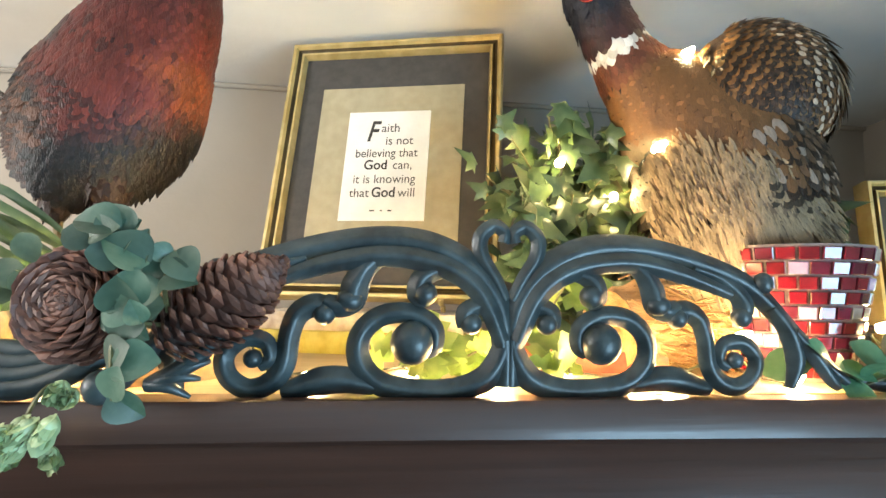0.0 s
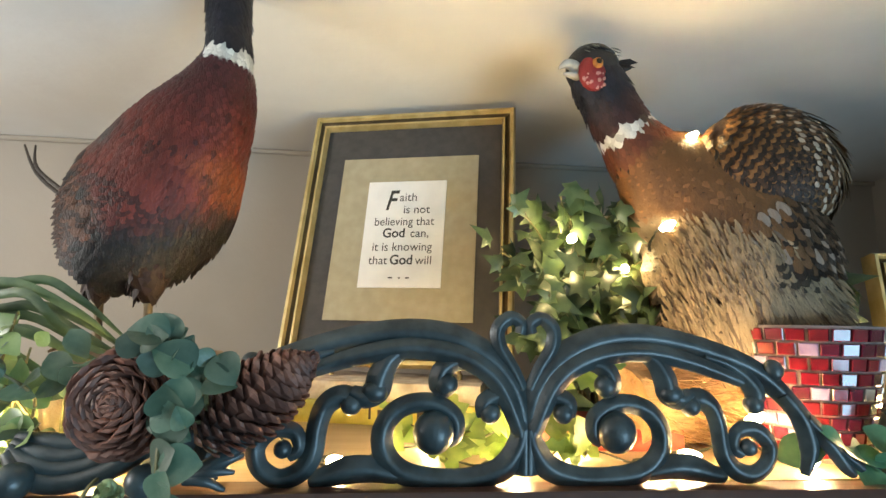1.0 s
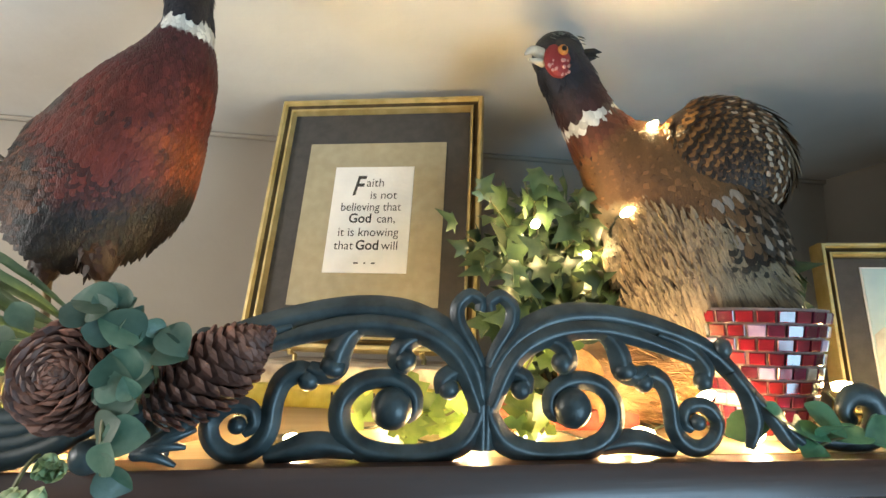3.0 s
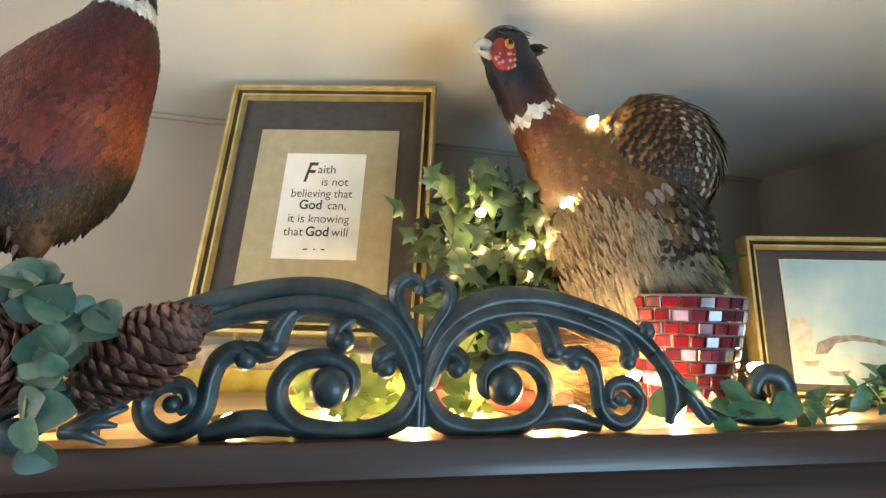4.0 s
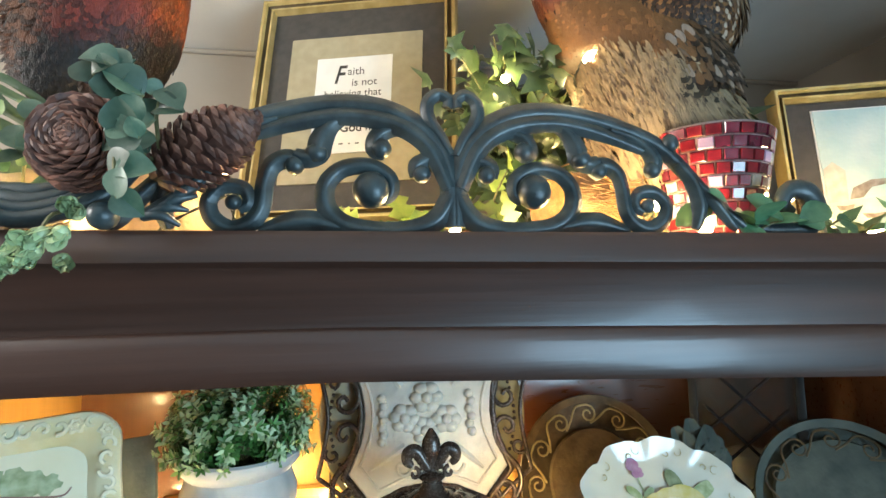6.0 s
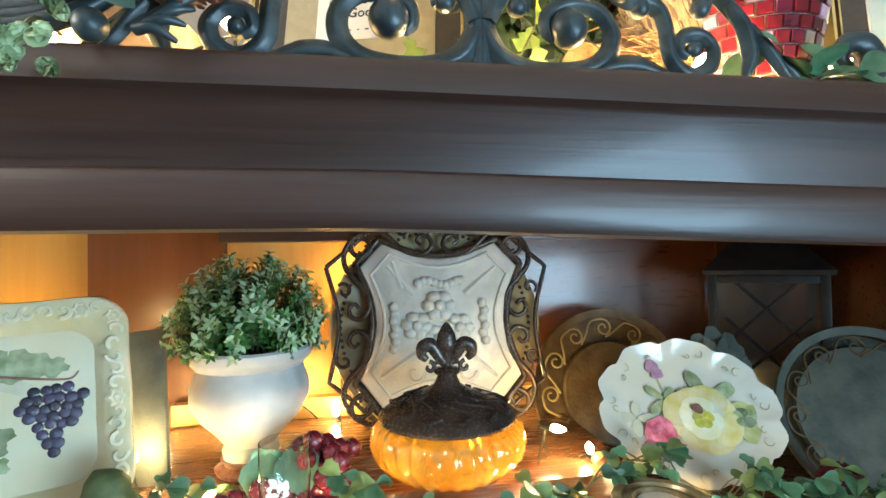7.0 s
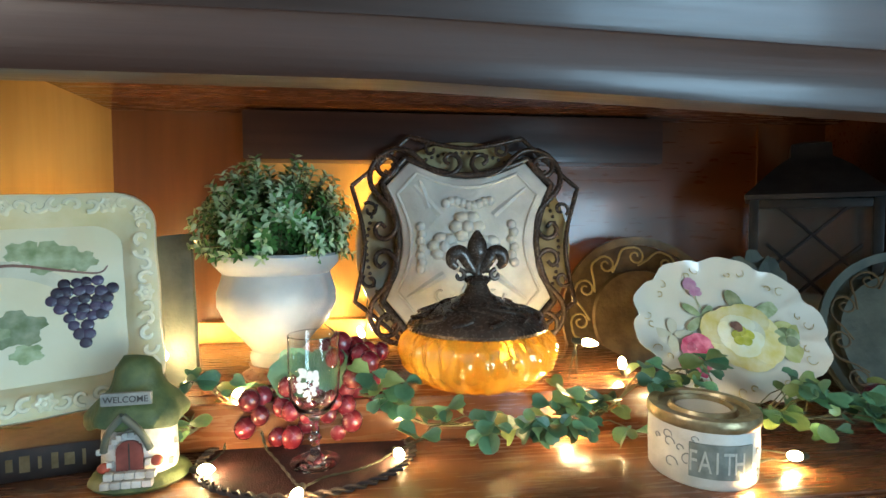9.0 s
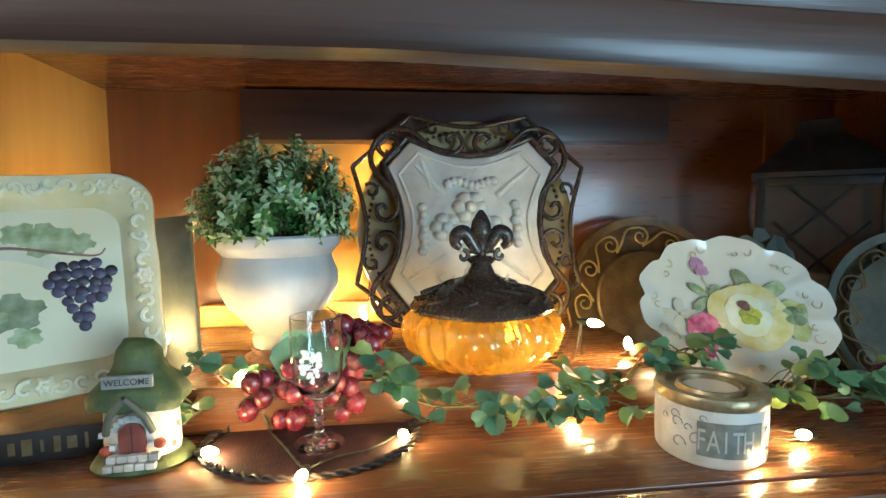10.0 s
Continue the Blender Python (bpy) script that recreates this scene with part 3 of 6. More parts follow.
def scroll_half(owner, sgn):
    """One wing of the scrollwork: arch, volutes and acanthus drops, in x, z."""
    def c(pts, radii, per=6, flat=0.75, n=16, y=0.0, groove=0.15):
        bm = tube(bmesh.new(), [Vector((sgn * x, y, z)) for x, z in [(q.x, q.y) for q in smooth_path([Vector(p) for p in pts], per)]], [0.93 * r for r in radii], n, flat, groove=groove)
        part("scroll_bar", bm, M_IRON, owner)

    def boss(r, at, scale):
        part("boss", ball(bmesh.new(), r, at, scale), M_IRON, owner)
    # double arch
    c(((0.002, 0.006), (0.003, 0.045), (0.010, 0.072), (0.030, 0.096), (0.066, 0.113), (0.113, 0.115), (0.171, 0.102), (0.212, 0.083), (0.254, 0.042), (0.296, 0.008)), (0.0085, 0.010, 0.0105, 0.0115, 0.0115, 0.0105, 0.0095, 0.009, 0.0075, 0.005), y=0.0)
    c(((0.006, 0.040), (0.024, 0.078), (0.054, 0.098), (0.097, 0.104), (0.141, 0.096), (0.186, 0.080)), (0.006, 0.008, 0.0085, 0.008, 0.007, 0.004), y=-0.007)
    # great volute with its ball
    c(((0.002, 0.044), (0.006, 0.028), (0.018, 0.012), (0.040, 0.004), (0.068, 0.003), (0.097, 0.008), (0.113, 0.023), (0.114, 0.043), (0.100, 0.058), (0.077, 0.061), (0.059, 0.051), (0.057, 0.037), (0.064, 0.030)), (0.008, 0.0095, 0.0095, 0.0085, 0.0080, 0.0085, 0.0085, 0.0080, 0.0075, 0.0075, 0.007, 0.006, 0.004), y=-0.001)
    boss(0.0165, (sgn * 0.075, -0.004, 0.039), (1, 0.85, 1.02))
    # linking stem and the lesser volute
    c(((0.102, 0.006), (0.125, 0.011), (0.142, 0.010), (0.160, 0.005), (0.170, 0.003)), (0.006, 0.0095, 0.010, 0.007, 0.005))
    c(((0.134, 0.058), (0.146, 0.066), (0.159, 0.060), (0.165, 0.045), (0.168, 0.022), (0.178, 0.009), (0.193, 0.005), (0.207, 0.014), (0.210, 0.029), (0.198, 0.041), (0.182, 0.039), (0.178, 0.027), (0.186, 0.021)), (0.0085, 0.0085, 0.008, 0.0075, 0.0075, 0.0075, 0.007, 0.007, 0.007, 0.0065, 0.006, 0.005, 0.004), y=-0.002)
    boss(0.0085, (sgn * 0.140, -0.004, 0.060), (1, 0.9, 1))
    boss(0.0070, (sgn * 0.190, -0.004, 0.027), (1, 0.9, 1))
    # acanthus drops
    c(((0.030, 0.086), (0.052, 0.094), (0.068, 0.088), (0.071, 0.076), (0.062, 0.072)), (0.004, 0.006, 0.008, 0.0085, 0.006), y=-0.005)
    boss(0.0095, (sgn * 0.066, -0.006, 0.076), (1, 0.9, 1))
    c(((0.094, 0.106), (0.110, 0.096), (0.118, 0.082), (0.121, 0.071), (0.131, 0.066), (0.141, 0.070)), (0.005, 0.008, 0.010, 0.010, 0.0085, 0.005), y=-0.005)
    boss(0.0095, (sgn * 0.122, -0.006, 0.070), (1.1, 0.9, 0.9))
    c(((0.155, 0.101), (0.176, 0.094), (0.192, 0.082), (0.199, 0.070), (0.194, 0.060)), (0.004, 0.006, 0.008, 0.0095, 0.007), y=-0.004)
    boss(0.0085, (sgn * 0.196, -0.005, 0.062), (1, 0.9, 1))
    c(((0.005, 0.036), (0.009, 0.055), (0.021, 0.067), (0.034, 0.062), (0.034, 0.051)), (0.005, 0.006, 0.007, 0.0075, 0.006), y=-0.004)
    boss(0.0085, (sgn * 0.030, -0.005, 0.054), (1, 0.9, 1))
    # tail leaves toward the tip
    c(((0.225, 0.070), (0.240, 0.050), (0.246, 0.026), (0.240, 0.004)), (0.006, 0.009, 0.009, 0.004), y=-0.003)
    c(((0.244, 0.050), (0.262, 0.030), (0.276, 0.012), (0.284, 0.004)), (0.005, 0.007, 0.006, 0.003), y=-0.005)
    boss(0.0085, (sgn * 0.218, -0.003, 0.090), (1, 0.9, 1.1))
    # heart at the crown
    c(((0.003, 0.072), (0.011, 0.088), (0.022, 0.106), (0.023, 0.121), (0.013, 0.130), (0.004, 0.125), (0.005, 0.117)), (0.0045, 0.0055, 0.006, 0.006, 0.0055, 0.005, 0.0045), y=-0.003)


scroll = thing("scroll_ornament", "teal-black cast scrollwork ornament standing along the cabinet edge", "ornament", pose(0.0965, 0.374, TOP_Z + 0.003))
for s in (-1, 1):
    scroll_half(scroll, s)


# ---- the two mounted birds: one mesh each ----
def bird_mesh(name, label, spine, tone_of, size, seed, at, extra=None, edge=0.5, lift=0.10, bend=0.05, rim=0.16):
    """A lofted body along the spine (x, y, z, half width, half depth), clad in rows of overlapping feathers."""
    random.seed(seed)
    bm = bmesh.new()
    layer = bm.loops.layers.float_color.new("tone")
    pts = smooth_path([Vector(s[:3]) for s in spine], 6)
    k = len(pts)
    us = np.linspace(0, 1, len(spine))
    rw = np.interp(np.linspace(0, 1, k), us, [s[3] for s in spine])
    rd = np.interp(np.linspace(0, 1, k), us, [s[4] for s in spine])
    n = 28
    rings, frames = [], []
    for i, p in enumerate(pts):
        d = (pts[min(i + 1, k - 1)] - pts[max(i - 1, 0)]).normalized()
        u = Vector((0, 1, 0))
        s = d.cross(u).normalized()
        u = s.cross(d).normalized()
        frames.append((p, d, s, u, float(rw[i]), float(rd[i])))
        rings.append([bm.verts.new(p + float(rw[i]) * math.cos(2 * math.pi * j / n) * s + float(rd[i]) * math.sin(2 * math.pi * j / n) * u) for j in range(n)])
    faces = []
    for a, b in zip(rings, rings[1:]):
        for j in range(n):
            faces.append(bm.faces.new((a[j], a[(j + 1) % n], b[(j + 1) % n], b[j])))
    faces.append(bm.faces.new(rings[0]))
    faces.append(bm.faces.new(rings[-1][::-1]))
    for f in faces:
        for lp in f.loops:
            c = tone_of(lp.vert.co, 0.5)
            lp[layer] = (c[0] * 0.8, c[1] * 0.8, c[2] * 0.8, 1)
    shape = (0.25, 0.78, 1.0, 1.0, 0.80, 0.22)
    steps = [0.0]
    for a, b in zip(pts, pts[1:]):
        steps.append(steps[-1] + (b - a).length)
    along, row = 0.012, 0
    while along < steps[-1] - 0.006:
        # rows of overlapping feathers round the body, from the head back
        i = min(k - 2, max(1, int(np.searchsorted(steps, along))))
        t = (along - steps[i - 1]) / max(1e-6, steps[i] - steps[i - 1])
        p, d, s, u, w, h = [a + (b - a) * t for a, b in zip(frames[i - 1], frames[i])]
        big = size * (0.42 + 0.58 * min(1, w / (0.62 * float(max(rw)))))
        m = max(8, int(2 * math.pi * math.sqrt((w * w + h * h) / 2) / (big * 0.74)))
        for j in range(m):
            a = 2 * math.pi * (j + 0.5 * (row % 2) + rnd(-0.16, 0.16)) / m
            nrm = (math.cos(a) / max(w, 1e-3) * s + math.sin(a) / max(h, 1e-3) * u).normalized()
            q = p + w * math.cos(a) * s + h * math.sin(a) * u + d * rnd(-0.12, 0.12) * big
            length = big * rnd(0.88, 1.12)
            flow = (d + nrm * lift * rnd(0.8, 1.25) + s * rnd(-0.10, 0.10)).normalized()
            c = tone_of(q, rnd(0, 1))
            rimmed = w > 0.035 and rnd(0, 1) < edge
            k2 = 0.72 if rimmed else 1.0
            leaf(bm, facing(q + nrm * 0.0008, flow, nrm, rnd(-0.08, 0.08)), length * 1.5 * k2, length * 0.52 * k2, shape, bend, -0.25, 0, (*c, 1), layer)
            if rimmed:
                dark = tuple(v * rim for v in c)
                leaf(bm, facing(q, flow, nrm, 0), length * 1.5, length * 0.58, shape, bend, -0.25, 0, (*dark, 1), layer)
        along += big * 0.56
        row += 1
    if extra:
        extra(bm, layer)
    ob = part(name, bm, M_FEATHER)
    ob.location = at
    random.seed(3)
    return tagged(ob, label, "stuffed bird")


def paint(bm, layer, start, c):
    bm.faces.ensure_lookup_table()
    for f in bm.faces[start:]:
        for lp in f.loops:
            lp[layer] = (*c, 1)


def blend(a, b, t):
    t = max(0.0, min(1.0, t))
    t = t * t * (3 - 2 * t)
    return tuple(u + (v - u) * t for u, v in zip(a, b))


def cock_tone(p, r):
    """Purple-maroon breast, copper keel with bulb glow painted in, black belly, buff spotted flank and a slate
    shoulder.
    """
    x = p.x + 0.012 * noise.noise(p * 30)
    z = p.z + (0.012 * noise.noise(p * 26 + Vector((3, 1, 0))) if p.z < 0.26 else 0)
    v = 0.78 + 0.44 * r
    if p.z > 0.303:
        return (0.010 * v, 0.011 * v, 0.019 * v)
    if p.z > 0.283:
        return (0.70 * v, 0.68 * v, 0.62 * v) if p.x > -0.004 else (0.02, 0.02, 0.03)
    c = blend((0.120, 0.018, 0.010), (0.056, 0.011, 0.014), (z - 0.185) / 0.09)
    keel = x + 0.55 * (z - 0.12)
    c = blend(c, (0.20, 0.042, 0.010), (keel - 0.006) / 0.030 * max(0.0, min(1.0, (0.185 - z) / 0.03)))
    flank = -(x + 0.30 * (z - 0.15))
    c = blend(c, (0.115, 0.040, 0.016), (flank - 0.066) / 0.030)
    if flank > 0.070 and r > 0.86:
        return (0.012, 0.008, 0.006)
    slate = Vector((x + 0.078, 0, z - 0.195)).length
    c = blend((0.060, 0.048, 0.040), c, (slate - 0.002) / 0.020)
    under = 0.112 + 0.30 * (x + 0.05) - z
    c = blend(c, (0.010, 0.005, 0.004), (under + 0.004) / 0.026 * max(0.0, min(1.0, (x + 0.120) / 0.03)))
    if r > 0.955:
        c = tuple(0.35 * u for u in c)
    return tuple(u * v for u in c)


def cock_extra(bm, layer):
    # head with beak, tail quills, two shanks with toes, a slate wing patch
    st = len(bm.faces)
    ball(bm, 0.032, (0.012, -0.012, 0.405), (0.9, 1.0, 1.05), 18)
    for k in range(7):
        leaf(bm, facing((0.03, 0.008, 0.40 + 0.004 * k), (0.9, 0.3, 0.35), (0, 0, 1), rnd(-1, 1)), 0.03, 0.004, (0.3, 1, 1, 0.1), 0.1)
    paint(bm, layer, st, (0.012, 0.013, 0.022))
    st = len(bm.faces)
    tube(bm, [(0.0, -0.045, 0.402), (-0.006, -0.066, 0.392)], (0.008, 0.002), 8)
    paint(bm, layer, st, (0.45, 0.40, 0.28))
    st = len(bm.faces)
    for k in range(2):
        tube(bm, smooth_path([(-0.120, 0.04, 0.12), (-0.175, 0.06, 0.150 + 0.006 * k), (-0.212, 0.07, 0.178 + 0.006 * k), (-0.236 + 0.012 * k, 0.08, 0.214)], 5), (0.004, 0.0024, 0.0022, 0.0012), 6, 0.5)
    paint(bm, layer, st, (0.035, 0.022, 0.014))
    st = len(bm.faces)
    for x, y, s in ((-0.040, -0.006, 1.0), (-0.105, 0.03, 0.9)):
        tube(bm, smooth_path([(x - 0.010, y, 0.105), (x - 0.004, y, 0.070), (x - 0.001, y, 0.046), (x, y, 0.030)], 4), (0.034 * s, 0.027 * s, 0.015 * s, 0.005), 14)
        for k in range(60):
            a, t = rnd(0, 6.28), rnd(0, 1)
            rr = (0.030 - 0.022 * t) * s
            leaf(bm, facing((x - 0.004 + rr * math.cos(a), y + rr * math.sin(a), 0.092 - 0.05 * t), (0.2 * math.cos(a), 0.2 * math.sin(a), -1), (math.cos(a), math.sin(a), 0.1)), 0.018, 0.0045, (0.3, 1, 0.8, 0.1), 0.1, -0.2)
    paint(bm, layer, st, (0.038, 0.017, 0.010))
    st = len(bm.faces)
    for x, y in ((-0.040, -0.006), (-0.105, 0.03)):
        tube(bm, [(x - 0.002, y, 0.055), (x, y, 0.025), (x + 0.003, y - 0.002, -0.012)], (0.006, 0.0042, 0.0045), 8)
        for a in (-0.6, 0.1, 0.8):
            tube(bm, smooth_path([(x + 0.003, y - 0.002, -0.012), (x + 0.02 * math.sin(a), y - 0.022 * math.cos(a), -0.011), (x + 0.04 * math.sin(a), y - 0.042 * math.cos(a), -0.018)], 4), (0.004, 0.003, 0.0012), 6)
    paint(bm, layer, st, (0.24, 0.17, 0.09))


# spine from head to rump; the origin is at the feet
cock_spine = ((0.010, -0.012, 0.41, 0.024, 0.028), (0.008, -0.006, 0.375, 0.022, 0.026), (0.010, 0.0, 0.33, 0.021, 0.026), (0.012, 0.0, 0.295, 0.0235, 0.030), (0.002, 0.004, 0.250, 0.043, 0.048), (-0.022, 0.006, 0.198, 0.064, 0.062), (-0.044, 0.010, 0.150, 0.078, 0.072), (-0.067, 0.014, 0.112, 0.072, 0.068), (-0.088, 0.02, 0.084, 0.050, 0.050), (-0.104, 0.026, 0.062, 0.022, 0.024))
bird_mesh("stuffed_pheasant", "mounted bird, maroon and copper plumage, black neck, white collar", cock_spine, cock_tone, 0.0115, 11, (-0.213, 0.49, 1.892), cock_extra, 0.85, 0.19, 0.07, 0.36)


def hen_tone(p, r):
    """Dark neck, ragged collar, rusty breast, scalloped brown back, straw flank."""
    x, z = p.x, p.z
    v = 0.7 + 0.6 * r
    s = 0.566 * (x + 0.108) - 0.824 * (z - 0.370) + 0.006 * noise.noise(p * 60)
    if s < -0.014:
        c = blend((0.010, 0.012, 0.022), (0.040, 0.014, 0.014), (s + 0.06) / 0.04)
        return tuple(u * v for u in c)
    if s < 0.004:
        return (0.62 * v, 0.62 * v, 0.60 * v) if r < 0.85 else (0.06, 0.04, 0.03)
    if z < 0.213 - 0.45 * x:
        return (0.24 * v, 0.175 * v, 0.105 * v)
    c = blend((0.105, 0.030, 0.014), (0.170, 0.078, 0.027), (s - 0.020) / 0.030)
    c = blend(c, (0.095, 0.060, 0.036), (x - 0.01) / 0.06)
    if x > -0.02 and z < 0.27 and r > 0.72:
        return (0.30, 0.23, 0.18)
    return tuple(u * v for u in c)


def hen_extra(bm, layer):
    st = len(bm.faces)
    ball(bm, 0.033, (-0.154, -0.02, 0.440), (1.0, 0.92, 0.95), 18)
    for k in range(9):
        leaf(bm, facing((-0.126, -0.012 + 0.003 * k, 0.452), (0.8, 0.1, 0.3 + 0.1 * rnd(-1, 1)), (0, 0, 1), rnd(-1, 1)), 0.038, 0.006, (0.4, 1, 1, 0.1), 0.1)
    paint(bm, layer, st, (0.016, 0.020, 0.026))
    st = len(bm.faces)
    ball(bm, 0.019, (-0.162, -0.041, 0.424), (0.95, 0.5, 1.2), 16)
    paint(bm, layer, st, (0.26, 0.028, 0.030))
    st = len(bm.faces)
    for _ in range(26):
        a, q = rnd(0, 6.28), rnd(0.3, 1)
        ball(bm, rnd(0.0012, 0.0026), (-0.162 + 0.016 * q * math.cos(a), -0.0505 + 0.006 * q * q, 0.416 + 0.012 * q * math.sin(a)), (1, 0.5, 1), 6)
    paint(bm, layer, st, (0.55, 0.28, 0.25))
    st = len(bm.faces)
    ball(bm, 0.0065, (-0.160, -0.051, 0.432), (1, 0.6, 1), 12)
    paint(bm, layer, st, (0.55, 0.22, 0.05))
    st = len(bm.faces)
    ball(bm, 0.0034, (-0.160, -0.0552, 0.432), (1, 0.5, 1), 10)
    paint(bm, layer, st, (0.005, 0.005, 0.005))
    st = len(bm.faces)
    tube(bm, smooth_path([(-0.178, -0.032, 0.434), (-0.194, -0.040, 0.434), (-0.205, -0.045, 0.424)], 4), (0.008, 0.0055, 0.0012), 10)
    tube(bm, [(-0.178, -0.032, 0.424), (-0.198, -0.042, 0.420)], (0.006, 0.002), 8)
    paint(bm, layer, st, (0.55, 0.52, 0.46))
    st = len(bm.faces)
    for _ in range(28):
        q = Vector((-0.155 + rnd(-0.020, 0.022), -0.0455 + rnd(-0.002, 0.002), 0.452 + rnd(-0.005, 0.006)))
        leaf(bm, facing(q, (0.8, 0.1, 0.1), (0, -0.6, 0.8), rnd(-0.3, 0.3)), 0.012, 0.003, (0.3, 1, 0.8, 0.1), 0.2, -0.2)
    paint(bm, layer, st, (0.20, 0.22, 0.20))
    # near wing folded over the back: scalloped coverts, a pale-spotted band, straw quills hanging behind
    c0 = Vector((0.046, -0.036, 0.312))
    st = len(bm.faces)
    ball(bm, 1.0, c0, (0.086, 0.060, 0.080), 24)
    paint(bm, layer, st, (0.08, 0.05, 0.028))
    shape = (0.3, 0.8, 1.0, 0.98, 0.72, 0.16)
    cells = [(i, j) for i in range(20) for j in range(24)]
    for i, j in cells:
        u = -1 + 2 * (i + 0.5 * (j % 2)) / 19.5 + rnd(-0.02, 0.02)
        w = -1 + 2 * j / 23 + rnd(-0.02, 0.02)
        if u * u + w * w > 0.985:
            continue
        # rows run down and back along the wing
        n = Vector((u, -math.sqrt(max(0.0, 1 - u * u - w * w)), w))
        q = c0 + Vector((n.x * 0.088, n.y * 0.062, n.z * 0.082))
        out = n.x * 0.80 + n.z * 0.40
        flow = Vector((0.66, 0.0, -0.62 - 0.5 * max(0, out) + rnd(-0.12, 0.12)))
        flow = (flow - n * flow.dot(n)).normalized() + n * 0.13
        v = rnd(0.75, 1.2)
        if out > 0.50:
            for _ in range(3):
                tone = (0.20 * v, 0.142 * v, 0.085 * v, 1) if rnd(0, 1) < 0.75 else (0.06, 0.04, 0.026, 1)
                leaf(bm, facing(q + Vector((rnd(-1, 1), 0, rnd(-1, 1))) * 0.003, flow, n, rnd(-0.2, 0.2)), rnd(0.030, 0.058), rnd(0.0024, 0.0042), shape, 0.22, -0.25, 0, tone, layer)
            continue
        L = rnd(0.0200, 0.0240)
        if out > -0.02 and (i + j) % 2:
            layers = (((0.036, 0.022, 0.014), 1.0, 0.0, 0.0), ((0.16, 0.085, 0.042), 0.80, 0.0010, 0.0), ((0.44, 0.36, 0.28), 0.34, 0.0020, 0.40))
        else:
            layers = (((0.018, 0.011, 0.008), 1.0, 0.0, 0.0), ((0.20, 0.100, 0.034), 0.76, 0.0010, 0.0), ((0.050, 0.026, 0.014), 0.36, 0.0020, 0.2))
        for c, sc, up, along in layers:
            leaf(bm, facing(q + n * up + flow * L * along, flow, n, 0), L * sc, 0.40 * L * sc, shape, 0.10, -0.25, 0, (c[0] * v, c[1] * v, c[2] * v, 1), layer)
    # dark tail coverts behind
    for k in range(90):
        v = rnd(0.6, 1.3)
        q = Vector((0.08 + rnd(0, 0.05), 0.03 + rnd(-0.03, 0.03), 0.20 + rnd(-0.05, 0.03)))
        leaf(bm, facing(q, (0.75, 0.10, -0.35 + rnd(-0.35, 0.25)), (0, -1, 0.2), rnd(-0.3, 0.3)), rnd(0.07, 0.11), rnd(0.008, 0.013), shape, 0.15, -0.2, 0, (0.05 * v, 0.028 * v, 0.018 * v, 1), layer)
    # loose straw-coloured flank feathers
    for k in range(2600):
        q = Vector((rnd(-0.085, 0.100), 0.0, rnd(0.085, 0.26)))
        if q.z > 0.222 - 0.45 * q.x + rnd(-0.012, 0.012):
            continue
        ex = (q.x - 0.022) / 0.112
        if abs(ex) > 0.97:
            continue
        ey = math.sqrt(1 - ex * ex)
        q.y = -0.0985 * ey * (0.78 + 0.22 * min(1, (q.z - 0.085) / 0.07))
        v = rnd(0.80, 1.15)
        tone = (0.27 * v, 0.190 * v, 0.108 * v, 1) if rnd(0, 1) < 0.82 else (0.13 * v, 0.085 * v, 0.05 * v, 1)
        leaf(bm, facing(q, (0.40 + 0.6 * max(0, q.x) / 0.1 + rnd(-0.22, 0.22), -0.05, -0.7 + rnd(-0.2, 0.2)), (ex, -ey, -0.05), rnd(-0.2, 0.2)), rnd(0.020, 0.038), rnd(0.0013, 0.0026), (0.3, 1, 0.9, 0.6, 0.1), 0.12, -0.2, 0, tone, layer)


hen_spine = ((-0.156, -0.02, 0.452, 0.020, 0.022), (-0.150, -0.018, 0.432, 0.031, 0.030), (-0.130, -0.010, 0.402, 0.031, 0.032), (-0.108, -0.004, 0.370, 0.034, 0.035), (-0.082, 0.0, 0.340, 0.045, 0.044), (-0.040, 0.0, 0.302, 0.078, 0.072), (0.006, 0.0, 0.258, 0.105, 0.092), (0.030, 0.0, 0.205, 0.110, 0.098), (0.030, 0.0, 0.155, 0.098, 0.090), (0.012, 0.0, 0.115, 0.078, 0.075), (-0.004, 0.0, 0.085, 0.045, 0.05))
bird_mesh("stuffed_pheasant", "mounted speckled brown bird with raised wing, dark neck and white collar", hen_spine, hen_tone, 0.0165, 12, (0.375, 0.535, 1.782), hen_extra, 1.0, 0.22, 0.06, 0.14)


# ---- things on the lit shelf ----
def rounded(w, h, r, n=7, wave=0.0):
    """Outline of a rounded rectangle in x, z, centred; wave scallops it."""
    pts = []
    for cx, cz, a0 in ((w / 2 - r, h / 2 - r, 0), (-w / 2 + r, h / 2 - r, 90), (-w / 2 + r, -h / 2 + r, 180), (w / 2 - r, -h / 2 + r, 270)):
        for i in range(n):
            a = radians(a0 + 90 * i / (n - 1))
            pts.append(Vector((cx + r * math.cos(a), cz + r * math.sin(a))))
    out = []
    for i, p in enumerate(pts):
        q = pts[(i + 1) % len(pts)]
        steps = max(1, int((q - p).length / 0.012))
        for k in range(steps):
            out.append(p + (q - p) * k / steps)
    return [(p.x * (1 + wave * math.cos(i * 0.9)), p.y * (1 + wave * math.cos(i * 0.9))) for i, p in enumerate(out)]


